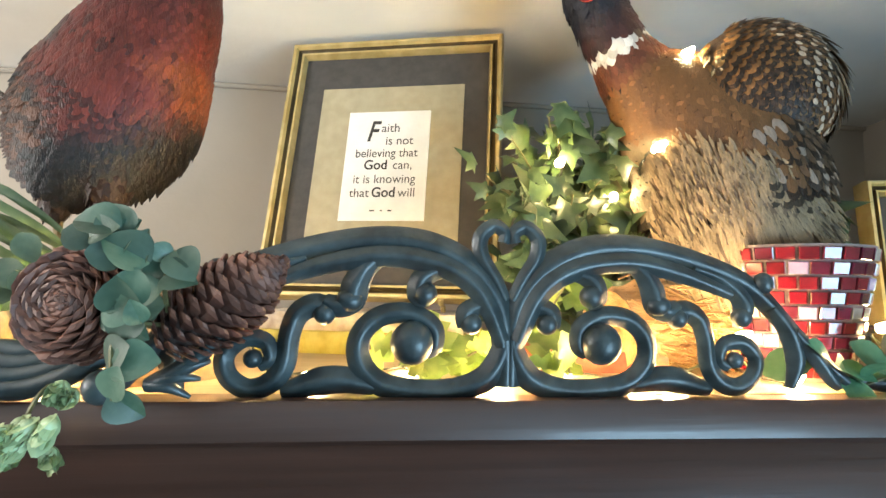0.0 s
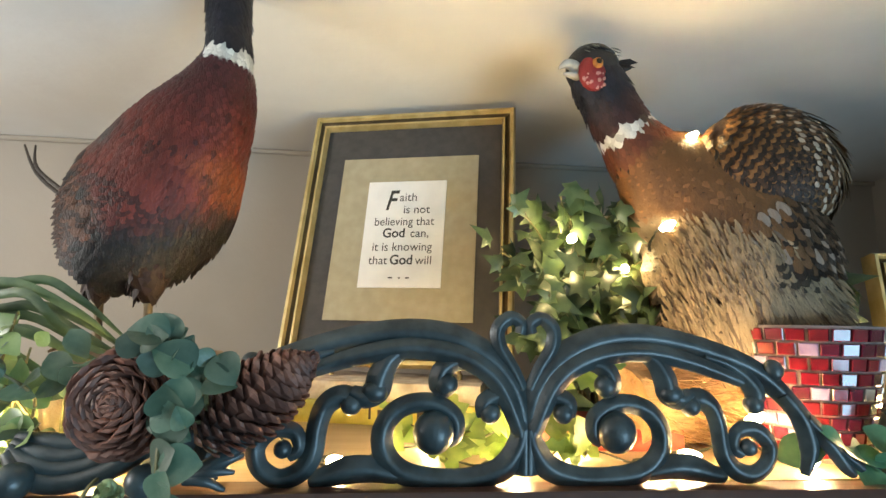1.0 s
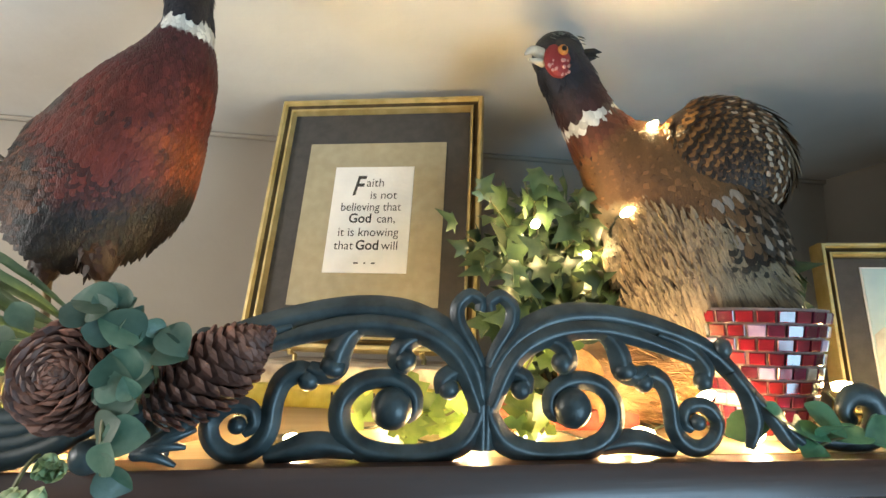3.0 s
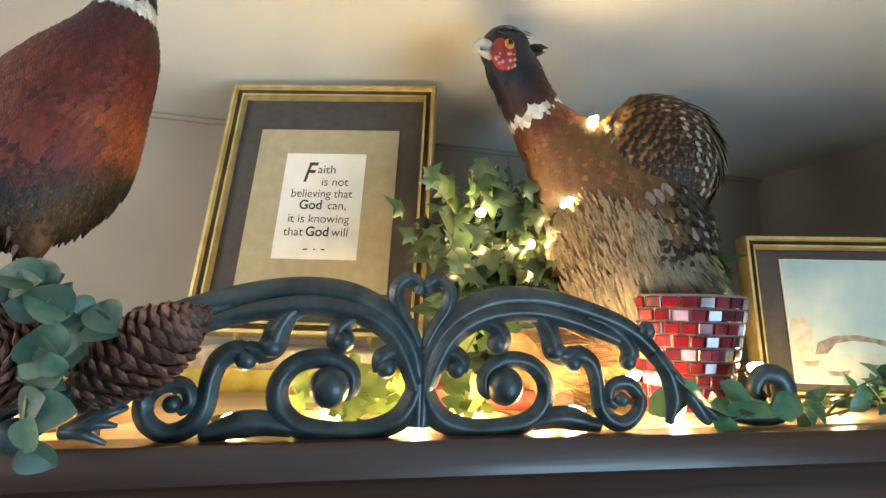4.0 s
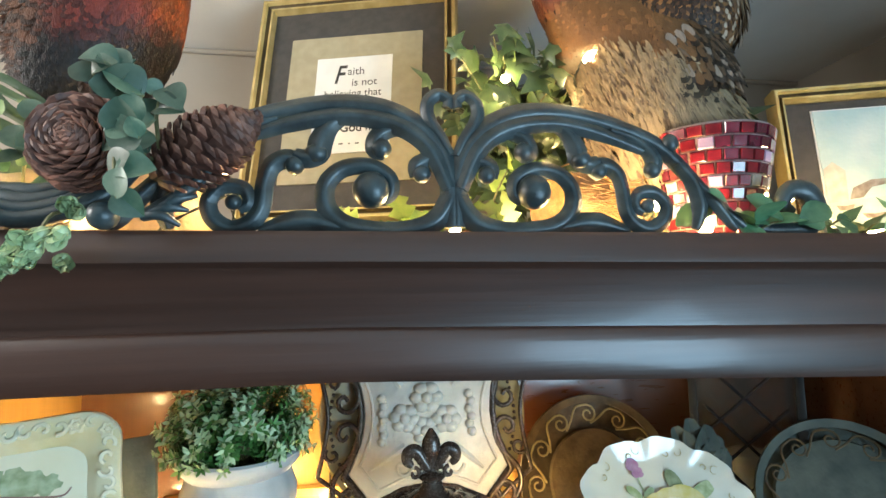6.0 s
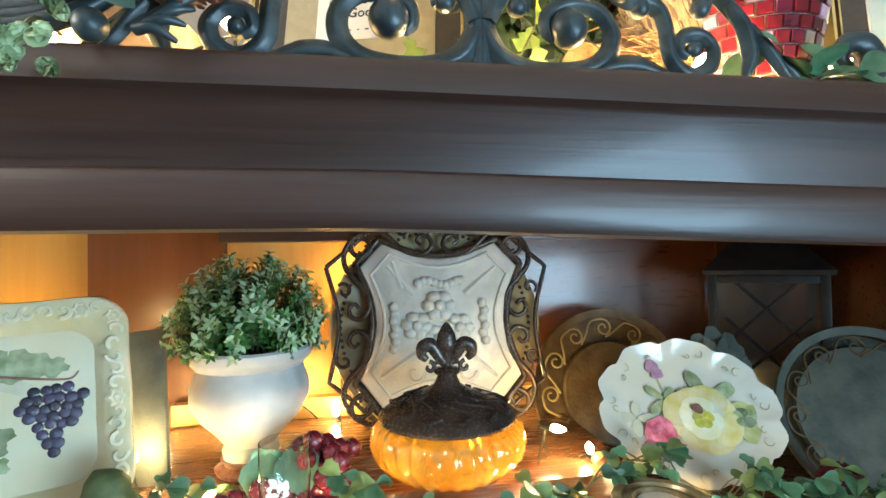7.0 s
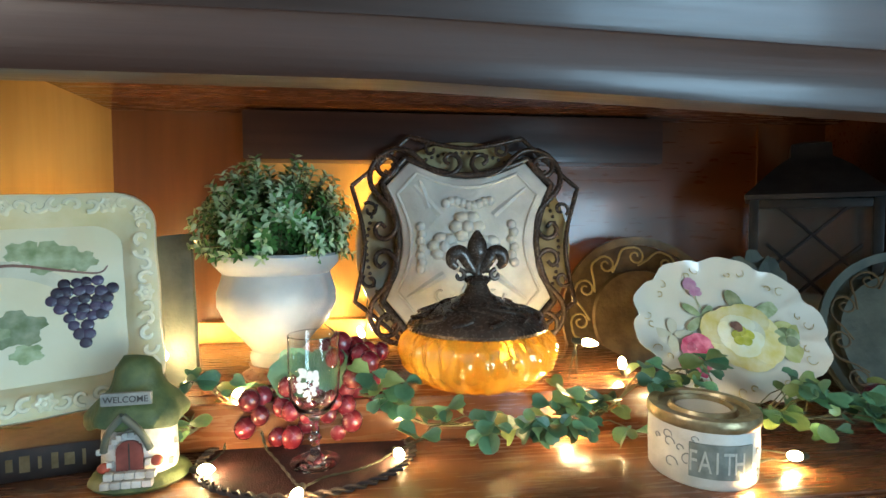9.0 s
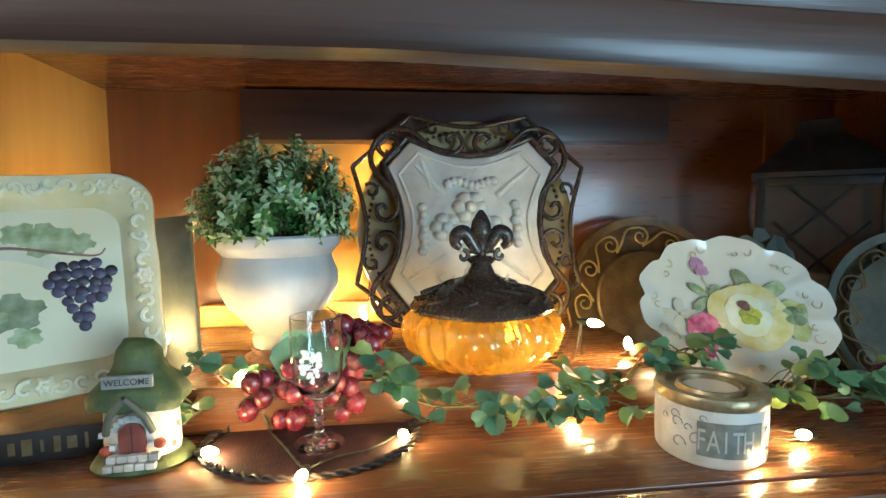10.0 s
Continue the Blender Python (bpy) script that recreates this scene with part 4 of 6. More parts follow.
def loft(bm, rings, mi=0, cap_first=True, cap_last=True):
    vs = [[bm.verts.new(p) for p in r] for r in rings]
    n = len(vs[0])
    for a, b in zip(vs, vs[1:]):
        for i in range(n):
            bm.faces.new((a[i], a[(i + 1) % n], b[(i + 1) % n], b[i])).material_index = mi
    if cap_first:
        bm.faces.new(vs[0][::-1]).material_index = mi
    if cap_last:
        bm.faces.new(vs[-1]).material_index = mi
    return bm


def curl(bm, at, r, turn, sgn, thick, y=0.0, m=None, start=0.0):
    """A spiral wire scroll in x, z."""
    pts = []
    for i in range(15):
        t = i / 14
        a = start + sgn * turn * t
        q = r * (1 - 0.75 * t)
        pts.append((at[0] + q * math.cos(a), y, at[1] + q * math.sin(a)))
    return tube(bm, pts, (thick, thick, thick * 0.8), 6, m=m)


def tray():
    m = Matrix.Translation((-0.430, 0.588, 1.466)) @ Matrix.Rotation(radians(20), 4, "Z") @ Matrix.Rotation(radians(-15), 4, "X") @ Matrix.Rotation(radians(-3.0), 4, "Y")
    t = thing("serving_tray", "cream glazed ceramic tray with embossed lamplight-tinted rim and painted grapes, leaning", "tray", m)
    w, h = 0.315, 0.250
    rings = []
    for s, dy, wv in ((0.90, 0.016, 0), (0.985, 0.004, 0.004), (1.0, -0.004, 0.004), (0.985, -0.008, 0.004)):
        rings.append([(x * s, dy, z * s) for x, z in rounded(w, h, 0.04, wave=wv)])
    part("back", loft(bmesh.new(), rings, cap_last=False), M_GLOW_GLAZE, t)
    rings = []
    for k, y in ((0.0, -0.008), (0.004, -0.0085), (0.024, -0.003), (0.029, 0.002), (0.036, 0.009)):
        rings.append([(x, y, z) for x, z in [(x * (1 - 2 * k / w) * 0.985, z * (1 - 2 * k / h) * 0.985) for x, z in rounded(w, h, 0.04, wave=0.004)]])
    part("rim", loft(bmesh.new(), rings, cap_first=False, cap_last=False), M_CREAM_GLAZE, t, "cream glazed rim tinted yellow as if lamplit")
    well = [(x, 0.0088, z) for x, z in [(x * (1 - 0.072 / w) * 0.986, z * (1 - 0.072 / h) * 0.986) for x, z in rounded(w, h, 0.04)]]
    bm = bmesh.new()
    loft(bm, [[(x, y + 0.004, z) for x, y, z in well], well])
    part("well", bm, M_WELL, t)
    # embossed rosettes and scrolls round the rim
    a, b = w / 2 - 0.0155, h / 2 - 0.0155
    spots = [(x, b) for x in np.arange(-a + 0.02, a - 0.01, 0.0165)] + [(x, -b) for x in np.arange(-a + 0.02, a - 0.01, 0.0165)] + [(a, z) for z in np.arange(-b + 0.01, b, 0.0165)] + [(-a, z) for z in np.arange(-b + 0.01, b, 0.0165)]
    for i, (x, z) in enumerate(spots):
        x, z = float(x), float(z)
        bm = bmesh.new()
        if i % 6 == 2:
            lathe(bm, [(0.0085, 0.0), (0.0105, 0.003), (0.0070, 0.0058), (0.0036, 0.0042), (0.0028, 0.0066), (0, 0.0076)], 36, Matrix.Translation((x, -0.0035, z)) @ Matrix.Rotation(radians(90), 4, "X"), ribs=6, depth=0.16)
            part("rosette", bm, M_GLOW_GLAZE, t)
        else:
            part("raised_scroll", curl(bm, (x, z), 0.0092, 4.6, 1 if i % 2 else -1, 0.0030, -0.0070, start=i * 1.3), M_GLOW_GLAZE, t)
    # painted grapes in rows, loose ones, leaves and stem
    dot = []

    def berry(x, y, z, r):
        if not dot:
            ob = part("painted_grape", ball(bmesh.new(), 1.0, (0, 0, 0), (1, 0.16, 1), 12), M_GRAPE_PAINT, t)
            dot.append(ob.data)
        else:
            ob = new("painted_grape", dot[0])
            ob.parent = t
        ob.location, ob.scale = (x, y, z), (r, r, r)

    for row, count in enumerate((4, 6, 6, 5, 4, 2, 2, 1)):
        for k in range(count):
            x = 0.078 + (k - (count - 1) / 2) * 0.0108 + 0.003 * math.sin(row * 2.1) + rnd(-0.0015, 0.0015)
            z = 0.020 - 0.0098 * row + rnd(-0.0015, 0.0015)
            berry(x, 0.0086 - 0.0004 * ((row + k) % 2), z, rnd(0.0058, 0.0070))
    for x, z in ((-0.012, 0.054), (-0.024, 0.030), (-0.030, 0.040)):
        berry(x, 0.0085, z, 0.0076)
    for k, (x, z, size, r) in enumerate(((0.050, 0.052, 0.032, 0.2), (0.078, 0.046, 0.020, -0.5), (0.026, 0.060, 0.022, 0.9), (0.016, -0.026, 0.034, 2.6), (-0.014, -0.030, 0.030, 3.6), (0.026, -0.054, 0.018, 3.0), (-0.08, 0.03, 0.03, 1.0))):
        lob = []
        for q in np.linspace(0, 2 * math.pi, 40, endpoint=False):
            rad = size * (0.60 + 0.30 * abs(math.cos(2.5 * (q - 1.5))) + 0.05 * math.cos(15 * q))
            lob.append((float(x + rad * math.cos(q + r)), float(z + 0.72 * rad * math.sin(q + r))))
        ob = part("painted_leaf", slab(bmesh.new(), lob, 0.0004), M_LEAF_PAINT, t, flat=True)
        ob.location.y = 0.0083 - 0.0002 * k
    # pale painted ribbon across the motif
    band = [(-0.06 + 0.012 * k, 0.012 + 0.030 * math.sin(math.pi * (k + 1) / 12)) for k in range(11)]
    ob = part("painted_ribbon", slab(bmesh.new(), [(x, z + 0.010) for x, z in band] + [(x, z - 0.008) for x, z in band[::-1]], 0.0004), M_PAINT_SHADE, t, flat=True)
    ob.location.y = 0.0086
    bm = bmesh.new()
    tube(bm, smooth_path([(-0.07, 0.0080, 0.010), (-0.035, 0.0080, 0.036), (0.010, 0.0080, 0.046), (0.060, 0.0080, 0.036), (0.094, 0.0080, 0.030), (0.104, 0.0080, 0.038)], 6), (0.0022, 0.0016, 0.0008), 6, 0.2)
    part("painted_stem", bm, M_BROWN_PAINT, t)
    return t


tray()


def book(name, w, d, h, m, cover, label, bars=0, barmat=None):
    b = thing(name, label, "book", m)
    fold = ((d / 2, 0), (-d / 2 + 0.001, 0), (-d / 2, 0.001), (-d / 2, h - 0.001), (-d / 2 + 0.001, h), (d / 2, h), (d / 2, h - 0.003), (-d / 2 + 0.004, h - 0.003), (-d / 2 + 0.004, 0.003), (d / 2, 0.003))
    bm = loft(bmesh.new(), [[(x, y, z) for y, z in fold] for x in (-w / 2, w / 2)])
    part("cover", bm, cover, b)
    part("pages", box(bmesh.new(), w - 0.006, d - 0.010, h - 0.006, (0, 0.002, h / 2)), M_PAGES, b, "cream page block", flat=True)
    for i in range(bars):
        part("title_bar", box(bmesh.new(), 0.003 + 0.003 * (i % 3), 0.0006, h * (0.5 - 0.12 * (i % 2)), (-w * 0.05 + i * 0.013, -d / 2 - 0.0002, h * 0.52)), barmat, b, flat=True)
    return b


book("book", 0.26, 0.17, 0.034, pose(-0.415, 0.635, SHELF_Z, 0, 0, 13), M_BOOK_DARK, "thick dark cloth book lying flat under the tray", 7, M_TIN)
slate = thing("tray_board", "grey-green board standing behind the ceramic tray", "board", pose(-0.292, 0.675, 1.290, -12, -6, 0))
part("board", box(bmesh.new(), 0.085, 0.012, 0.255, (0, 0, 0.128), 0.005), M_GREY_GREEN, slate)


def cottage():
    c = thing("cottage_figurine", "small painted stone cottage figurine with mossy green roof and welcome sign", "figurine", pose(-0.267, 0.548, SHELF_Z, 0, 0, 4) @ Matrix.Diagonal((0.90, 0.90, 0.95, 1)))
    bm = bmesh.new()
    lathe(bm, [(0, 0), (0.050, 0), (0.054, 0.004), (0.050, 0.010), (0.040, 0.013), (0, 0.013)], 24, Matrix.Diagonal((1, 0.8, 1, 1)))
    part("mossy_base", bm, M_MOSS_GREEN, c)
    bm = bmesh.new()
    lathe(bm, [(0.038, 0.008), (0.040, 0.02), (0.039, 0.055), (0.036, 0.075), (0, 0.08)], 24, Matrix.Diagonal((1, 0.75, 1, 1)))
    part("wall", bm, M_STONE, c, "pale stone wall")
    bm = bmesh.new()
    lathe(bm, [(0.034, 0.070), (0.050, 0.064), (0.053, 0.068), (0.050, 0.078), (0.041, 0.092), (0.031, 0.102), (0.027, 0.112), (0.024, 0.124), (0.015, 0.134), (0, 0.138)], 40, Matrix.Diagonal((1, 0.85, 1, 1)))
    for q in bm.verts:
        q.co += Vector((q.co.x, q.co.y, 0)) * 0.16 * noise.noise(q.co * 55) + Vector((0, 0, 0.006 * noise.noise(q.co * 40)))
    part("roof", bm, M_MOSS_GREEN, c, "mossy green roof")
    bm = bmesh.new()
    pts = [(-0.0135, 0.020), (0.0135, 0.020), (0.0135, 0.042)] + [(0.0135 * math.cos(a), 0.042 + 0.012 * math.sin(a)) for a in np.linspace(0.2, math.pi - 0.2, 8)] + [(-0.0135, 0.042)]
    slab(bm, [(float(x), float(z)) for x, z in pts], 0.006)
    ob = part("door", bm, M_DOOR, c, "arched red-brown door")
    ob.location.y = -0.0315
    part("door_gap", box(bmesh.new(), 0.0012, 0.001, 0.030, (0, -0.0318, 0.036)), M_INK, c, flat=True)
    for k in range(11):
        a = math.pi * (k - 1) / 9
        z = 0.043 + 0.017 * math.sin(a) if 0 < k < 10 else 0.03
        x = 0.018 * math.cos(a) if 0 < k < 10 else (0.019 if k == 0 else -0.019)
        part("stone", box(bmesh.new(), 0.006, 0.006, 0.006, (x, -0.031, z), 0.0012), M_STONE, c)
    for r in range(2):
        for k in range(5):
            part("step_stone", box(bmesh.new(), 0.0098, 0.008, 0.007, (-0.0215 + 0.0105 * k + 0.003 * r, -0.036 - 0.002 * (1 - r), 0.011 + 0.0085 * r), 0.0012), M_STONE, c)
    random.seed(8)
    for k in range(18):
        a = rnd(-2.9, -0.2)
        if abs(a + 1.57) < 0.45:
            continue
        part("stone", box(bmesh.new(), rnd(0.006, 0.010), 0.004, 0.006, (0.0395 * math.cos(a), 0.0295 * math.sin(a), rnd(0.018, 0.055)), 0.001), M_STONE, c)
    bm = bmesh.new()
    for s in (-1, 1):
        tube(bm, smooth_path([(s * 0.023, -0.036, 0.046), (s * 0.016, -0.042, 0.066), (0, -0.044, 0.084)], 5), (0.004, 0.004), 8)
    part("gable_beam", bm, M_GREY_GREEN, c)
    part("gable_window", box(bmesh.new(), 0.011, 0.003, 0.007, (0, -0.041, 0.072), 0.001), M_INK, c)
    part("shrub", ball(bmesh.new(), 0.007, (-0.026, -0.030, 0.026), (1, 0.7, 0.8), 10), M_BOOK_RED, c, "red painted flowers")
    part("shrub", ball(bmesh.new(), 0.007, (0.027, -0.029, 0.030), (1, 0.7, 0.8), 10), M_BOOK_RED, c, "red painted flowers")
    sg = part("sign", box(bmesh.new(), 0.050, 0.005, 0.013, (0.002, -0.038, 0.100), 0.001), M_SIGN, c, "grey welcome sign")
    words("WELCOME", 0.0092, 0.002, 0.097, sg, M_INK, -0.0408)
    return c


cottage()


def potted_bush():
    px, py, pz = -0.160, 0.715, 1.365
    st = thing("wooden_stand", "small dark brown turned wooden stand under the white pot", "stand", pose(px, py, 1.345))
    part("stand", lathe(bmesh.new(), [(0, 0), (0.045, 0), (0.048, 0.006), (0.036, 0.012), (0.040, 0.0195), (0, 0.0195)], 28), M_BROWN_PAINT, st)
    p = thing("plant_pot", "chalky white ceramic urn pot with a fluted belly", "pot", pose(px, py, pz))
    prof = [(0, 0), (0.036, 0.0), (0.038, 0.010), (0.034, 0.018), (0.046, 0.034), (0.066, 0.056), (0.0785, 0.082), (0.0785, 0.100), (0.073, 0.116), (0.071, 0.124), (0.078, 0.132), (0.083, 0.138), (0.0835, 0.148), (0.080, 0.151), (0.074, 0.149), (0.072, 0.135), (0, 0.132)]
    part("belly", lathe(bmesh.new(), prof[:10], 56, ribs=12, depth=0.009), M_WHITE_CERAMIC, p)
    part("rim", lathe(bmesh.new(), [(0.0705, 0.1235)] + prof[10:], 56), M_WHITE_CERAMIC, p)
    b = thing("boxwood_bush", "round artificial green bush with pale tips in the white pot", "plant", pose(px, py, pz + 0.133))
    part("soil", lathe(bmesh.new(), [(0.071, 0.0), (0.06, 0.006), (0, 0.010)], 24), M_SOIL, b)
    random.seed(21)
    bs, bl, bt = bmesh.new(), bmesh.new(), bmesh.new()
    for k in range(300):
        th, u = rnd(0, 2 * math.pi), rnd(0.02, 1)
        ph = math.acos(1 - u * 0.98)
        d = Vector((math.sin(ph) * math.cos(th), math.sin(ph) * math.sin(th), math.cos(ph)))
        L = rnd(0.100, 0.136) * (1.0 if d.z > 0.3 else 0.92)
        tip = Vector((d.x * L * 0.88, d.y * L * 0.82, 0.006 + max(0.008, d.z * L * 1.10)))
        root = Vector((d.x * 0.03, d.y * 0.03, 0.0))
        mid = root.lerp(tip, 0.5) + Vector((0, 0, 0.012))
        path = smooth_path([root, mid, tip], 5)
        tube(bs, path, (0.0012, 0.0008), 4)
        for i, q in enumerate(path[3:]):
            ax = (path[min(i + 4, len(path) - 1)] - path[i + 2]).normalized()
            n = 4 if i > 2 else 3
            tipish = i >= len(path) - 6
            for j in range(n):
                a = j * 2 * math.pi / n + i * 0.9 + rnd(-0.3, 0.3)
                o = ax.orthogonal().normalized()
                o.rotate(Matrix.Rotation(a, 3, ax))
                ddir = (o + ax * rnd(0.4, 1.0)).normalized()
                leaf(bt if tipish and rnd(0, 1) < 0.68 else bl, facing(q, ddir, ax, rnd(-0.4, 0.4)), rnd(0.009, 0.0135), rnd(0.0022, 0.0030), (0.25, 0.8, 1, 0.75, 0.15), 0.2, 0.2)
    tagged(part("twiggery", bs, M_STEM, b), kind="stuff")
    tagged(part("leaves", bl, M_BOX, b), kind="stuff")
    tagged(part("pale_foliage", bt, M_BOX_TIP, b, "pale grey-green leaf tips"), kind="stuff")


potted_bush()


def wine_glass():
    g = thing("wine_glass", "small clear stemmed glass with an etched white motif", "glass", pose(-0.090, 0.552, SHELF_Z + 0.004))
    prof = [(0, 0.0), (0.0265, 0.0), (0.0268, 0.0012), (0.010, 0.005), (0.005, 0.012), (0.0045, 0.022), (0.0075, 0.027), (0.0045, 0.032), (0.0045, 0.046), (0.009, 0.052), (0.020, 0.060), (0.0262, 0.074), (0.0278, 0.10), (0.0275, 0.141), (0.0268, 0.1415), (0.0264, 0.10), (0.0248, 0.075), (0.018, 0.062), (0.006, 0.056), (0, 0.0555)]
    ob = part("glass", lathe(bmesh.new(), prof, 48), M_CLEAR, g)
    ob.visible_shadow = False
    bm = bmesh.new()
    random.seed(5)
    for k in range(22):
        x, z = rnd(-0.012, 0.006), rnd(0.078, 0.110)
        a = math.asin(max(-1, min(1, x / 0.0279)))
        ball(bm, rnd(0.002, 0.0042), (0.0280 * math.sin(a), -0.0280 * math.cos(a), z), (1, 0.12, 1), 8)
    tagged(part("etched_motif", bm, M_ETCH, g, "frosted white etching"), kind="stuff")


wine_glass()
mt = thing("lace_mat", "dark red round mat with a braided dark edge", "mat", pose(-0.10, 0.575, SHELF_Z))
part("mat", lathe(bmesh.new(), [(0, 0), (0.098, 0), (0.098, 0.002), (0, 0.0035)], 48, Matrix.Diagonal((1.15, 0.9, 1, 1))), M_DARK_MAT, mt)
for ph in (0, math.pi):
    pts = [(1.15 * (0.101 + 0.004 * math.sin(a * 26 + ph)) * math.cos(a), 0.9 * (0.101 + 0.004 * math.sin(a * 26 + ph)) * math.sin(a), 0.003 + 0.0016 * math.cos(a * 26 + ph)) for a in np.linspace(0, 2 * math.pi, 210)]
    part("braid", tube(bmesh.new(), [tuple(map(float, p)) for p in pts], 0.002, 6), M_BOOK_DARK, mt, "dark braided edging")


def grapes():
    g = thing("grape_bunch", "bunch of red artificial grapes with dark green leaves", "grapes", pose(-0.085, 0.625, SHELF_Z + 0.004))
    random.seed(31)
    spots = []
    for x0, z0, w, h, n in ((-0.064, 0.030, 0.027, 0.056, 18), (-0.014, 0.045, 0.030, 0.070, 14), (0.036, 0.070, 0.034, 0.092, 30)):
        tries = 0
        got = 0
        while got < n and tries < 600:
            tries += 1
            q = Vector((x0 + rnd(-w, w), rnd(-0.035, 0.02), max(0.011, z0 + rnd(-h / 2, h / 2))))
            if all((q - s).length > 0.0165 for s in spots):
                spots.append(q)
                got += 1
    me = None
    for q in spots:
        if me is None:
            ob = part("grape", ball(bmesh.new(), 0.0124, (0, 0, 0), (1, 1, 1.08), 16), M_RED_GRAPE, g)
            me = ob.data
        else:
            ob = new("grape", me)
            ob.parent = g
        ob.location = q
        ob.scale = (s := rnd(0.86, 1.12), s, s)
    bm = bmesh.new()
    tube(bm, smooth_path([(-0.09, -0.01, 0.05), (-0.03, -0.005, 0.062), (0.02, 0, 0.085), (0.05, 0.01, 0.06)], 5), 0.0016, 6)
    part("stalk", bm, M_STEM, g)
    for x, y, z, d, L in ((-0.040, -0.01, 0.105, (0.1, -0.4, -0.9), 0.06), (-0.005, -0.012, 0.110, (0.3, -0.5, -0.8), 0.055), (-0.02, 0.0, 0.07, (-0.5, -0.4, 0.7), 0.05)):
        part("leaf", leaf(bmesh.new(), facing((x, y, z), d, (0, -1, 0.3)), L, 0.028, (0.25, 0.85, 1, 0.8, 0.6, 0.12), 0.2, 0.25), M_VINE, g, "dark green leaf")


grapes()


def plaque():
    m = Matrix.Translation((0.129, 0.828, 1.345)) @ Matrix.Rotation(radians(-3), 4, "Z") @ Matrix.Rotation(radians(-7), 4, "X")
    d = thing("round_plate", "round cream plate with a beaded rim standing behind the plaque", "plate", m @ Matrix.Translation((-0.006, 0.030, 0.172)))
    rx = Matrix.Rotation(radians(90), 4, "X")
    part("plate", lathe(bmesh.new(), [(0, 0.004), (0.12, 0.004), (0.15, 0.012), (0.186, 0.018), (0.188, 0.015), (0.15, 0.006), (0.12, -0.003), (0, -0.003)], 64, rx), M_TAN_GLAZE, d)
    for k in range(96):
        a = 2 * math.pi * k / 96
        if k:
            ob = new("bead", ob.data)
            ob.parent = d
        else:
            ob = part("bead", ball(bmesh.new(), 0.0032, (0, 0, 0), (1, 0.8, 1), 8), M_BRONZE, d)
        ob.location = (0.168 * math.cos(a), -0.0165, 0.168 * math.sin(a))
    p = thing("wall_plaque", "white plaster relief plaque in a dark bronze scrolled iron frame", "plaque", m @ Matrix.Translation((-0.002, 0, 0.176)))
    # outer iron outline: eight points with concave sides
    o = [(-0.196, 0.102), (-0.098, 0.188), (0.100, 0.186), (0.196, 0.098), (0.186, -0.100), (0.095, -0.172), (-0.100, -0.172), (-0.190, -0.095)]
    line = []
    for i in range(8):
        a, b = Vector(o[i]), Vector(o[(i + 1) % 8])
        mid = (a + b) / 2
        sag = 0.90 if i % 2 else 0.99
        line += smooth_path([(a.x, 0, a.y), (mid.x * sag, 0, mid.y * sag), (b.x, 0, b.y)], 6)[:-1]
    part("iron_outline", tube(bmesh.new(), line + [line[0]], 0.0040, 8), M_BRONZE, p)
    # inner iron border round the tile
    tile = []
    corners = [(-0.100, 0.142), (0.102, 0.142), (0.142, 0.098), (0.142, -0.092), (0.100, -0.140), (-0.100, -0.140), (-0.138, -0.092), (-0.138, 0.100)]
    for i in range(8):
        a, b = Vector(corners[i]), Vector(corners[(i + 1) % 8])
        for k in range(8):
            t = k / 8
            q = a.lerp(b, t)
            if i % 2 == 0:
                bow = 1 - 0.20 * math.sin(math.pi * t)
                q = Vector((q.x, q.y * bow)) if i in (0, 4) else Vector((q.x * bow, q.y))
            tile.append((q.x, q.y))
    bm = bmesh.new()
    tube(bm, [(x * 1.05, -0.002, z * 1.05) for x, z in tile] + [(tile[0][0] * 1.05, -0.002, tile[0][1] * 1.05)], 0.0062, 8)
    part("iron_border", bm, M_BRONZE, p)
    bm = slab(bmesh.new(), tile, 0.012, inset=0.004)
    ob = part("plaster_tile", bm, M_PLASTER, p, "white plaster relief")
    ob.location.y = -0.008
    bm = bmesh.new()
    pts = [(x * 0.86, -0.0095, z * 0.86) for x, z in tile]
    tube(bm, pts + [pts[0]], 0.0028, 6, 0.7)
    # fruit and leaves in relief
    random.seed(17)
    for x, z, s in ((0.0, 0.030, 0.021), (-0.040, -0.004, 0.019), (0.034, -0.008, 0.019), (-0.004, -0.026, 0.018)):
        for k in range(6):
            a = k * math.pi / 3 + x * 30
            ball(bm, s * 0.62, (x + 0.80 * s * math.cos(a), -0.0085, z + 0.80 * s * math.sin(a)), (1.1, 0.85, 0.9), 12)
        ball(bm, s * 0.50, (x, -0.0150, z), (1, 0.8, 1), 12)
    for k in range(9):
        ball(bm, 0.0085, (-0.036 + 0.0095 * k, -0.0085, 0.070 + 0.004 * math.sin(k)), (1, 0.9, 1), 10)
    for k in range(7):
        ball(bm, 0.0085, (-0.080 + 0.003 * (k % 2), -0.0085, 0.030 - 0.012 * k), (1, 0.9, 1), 10)
    for k in range(6):
        ball(bm, 0.0085, (0.076 + 0.004 * (k % 2), -0.0085, 0.034 - 0.013 * k), (1, 0.9, 1), 10)
    for x, z, a, L in ((-0.045, 0.050, 2.3, 0.055), (0.045, 0.050, 0.7, 0.060), (-0.040, -0.050, 3.7, 0.060), (0.045, -0.050, 5.6, 0.055), (0.0, -0.06, 4.6, 0.045), (-0.065, 0.062, 1.9, 0.04)):
        leaf(bm, facing((x, -0.0118, z), (math.cos(a), 0, math.sin(a)), (0, -1, 0)), L * 1.25, 0.021, (0.3, 0.9, 1, 0.8, 0.5, 0.1), 0.03, -0.60)
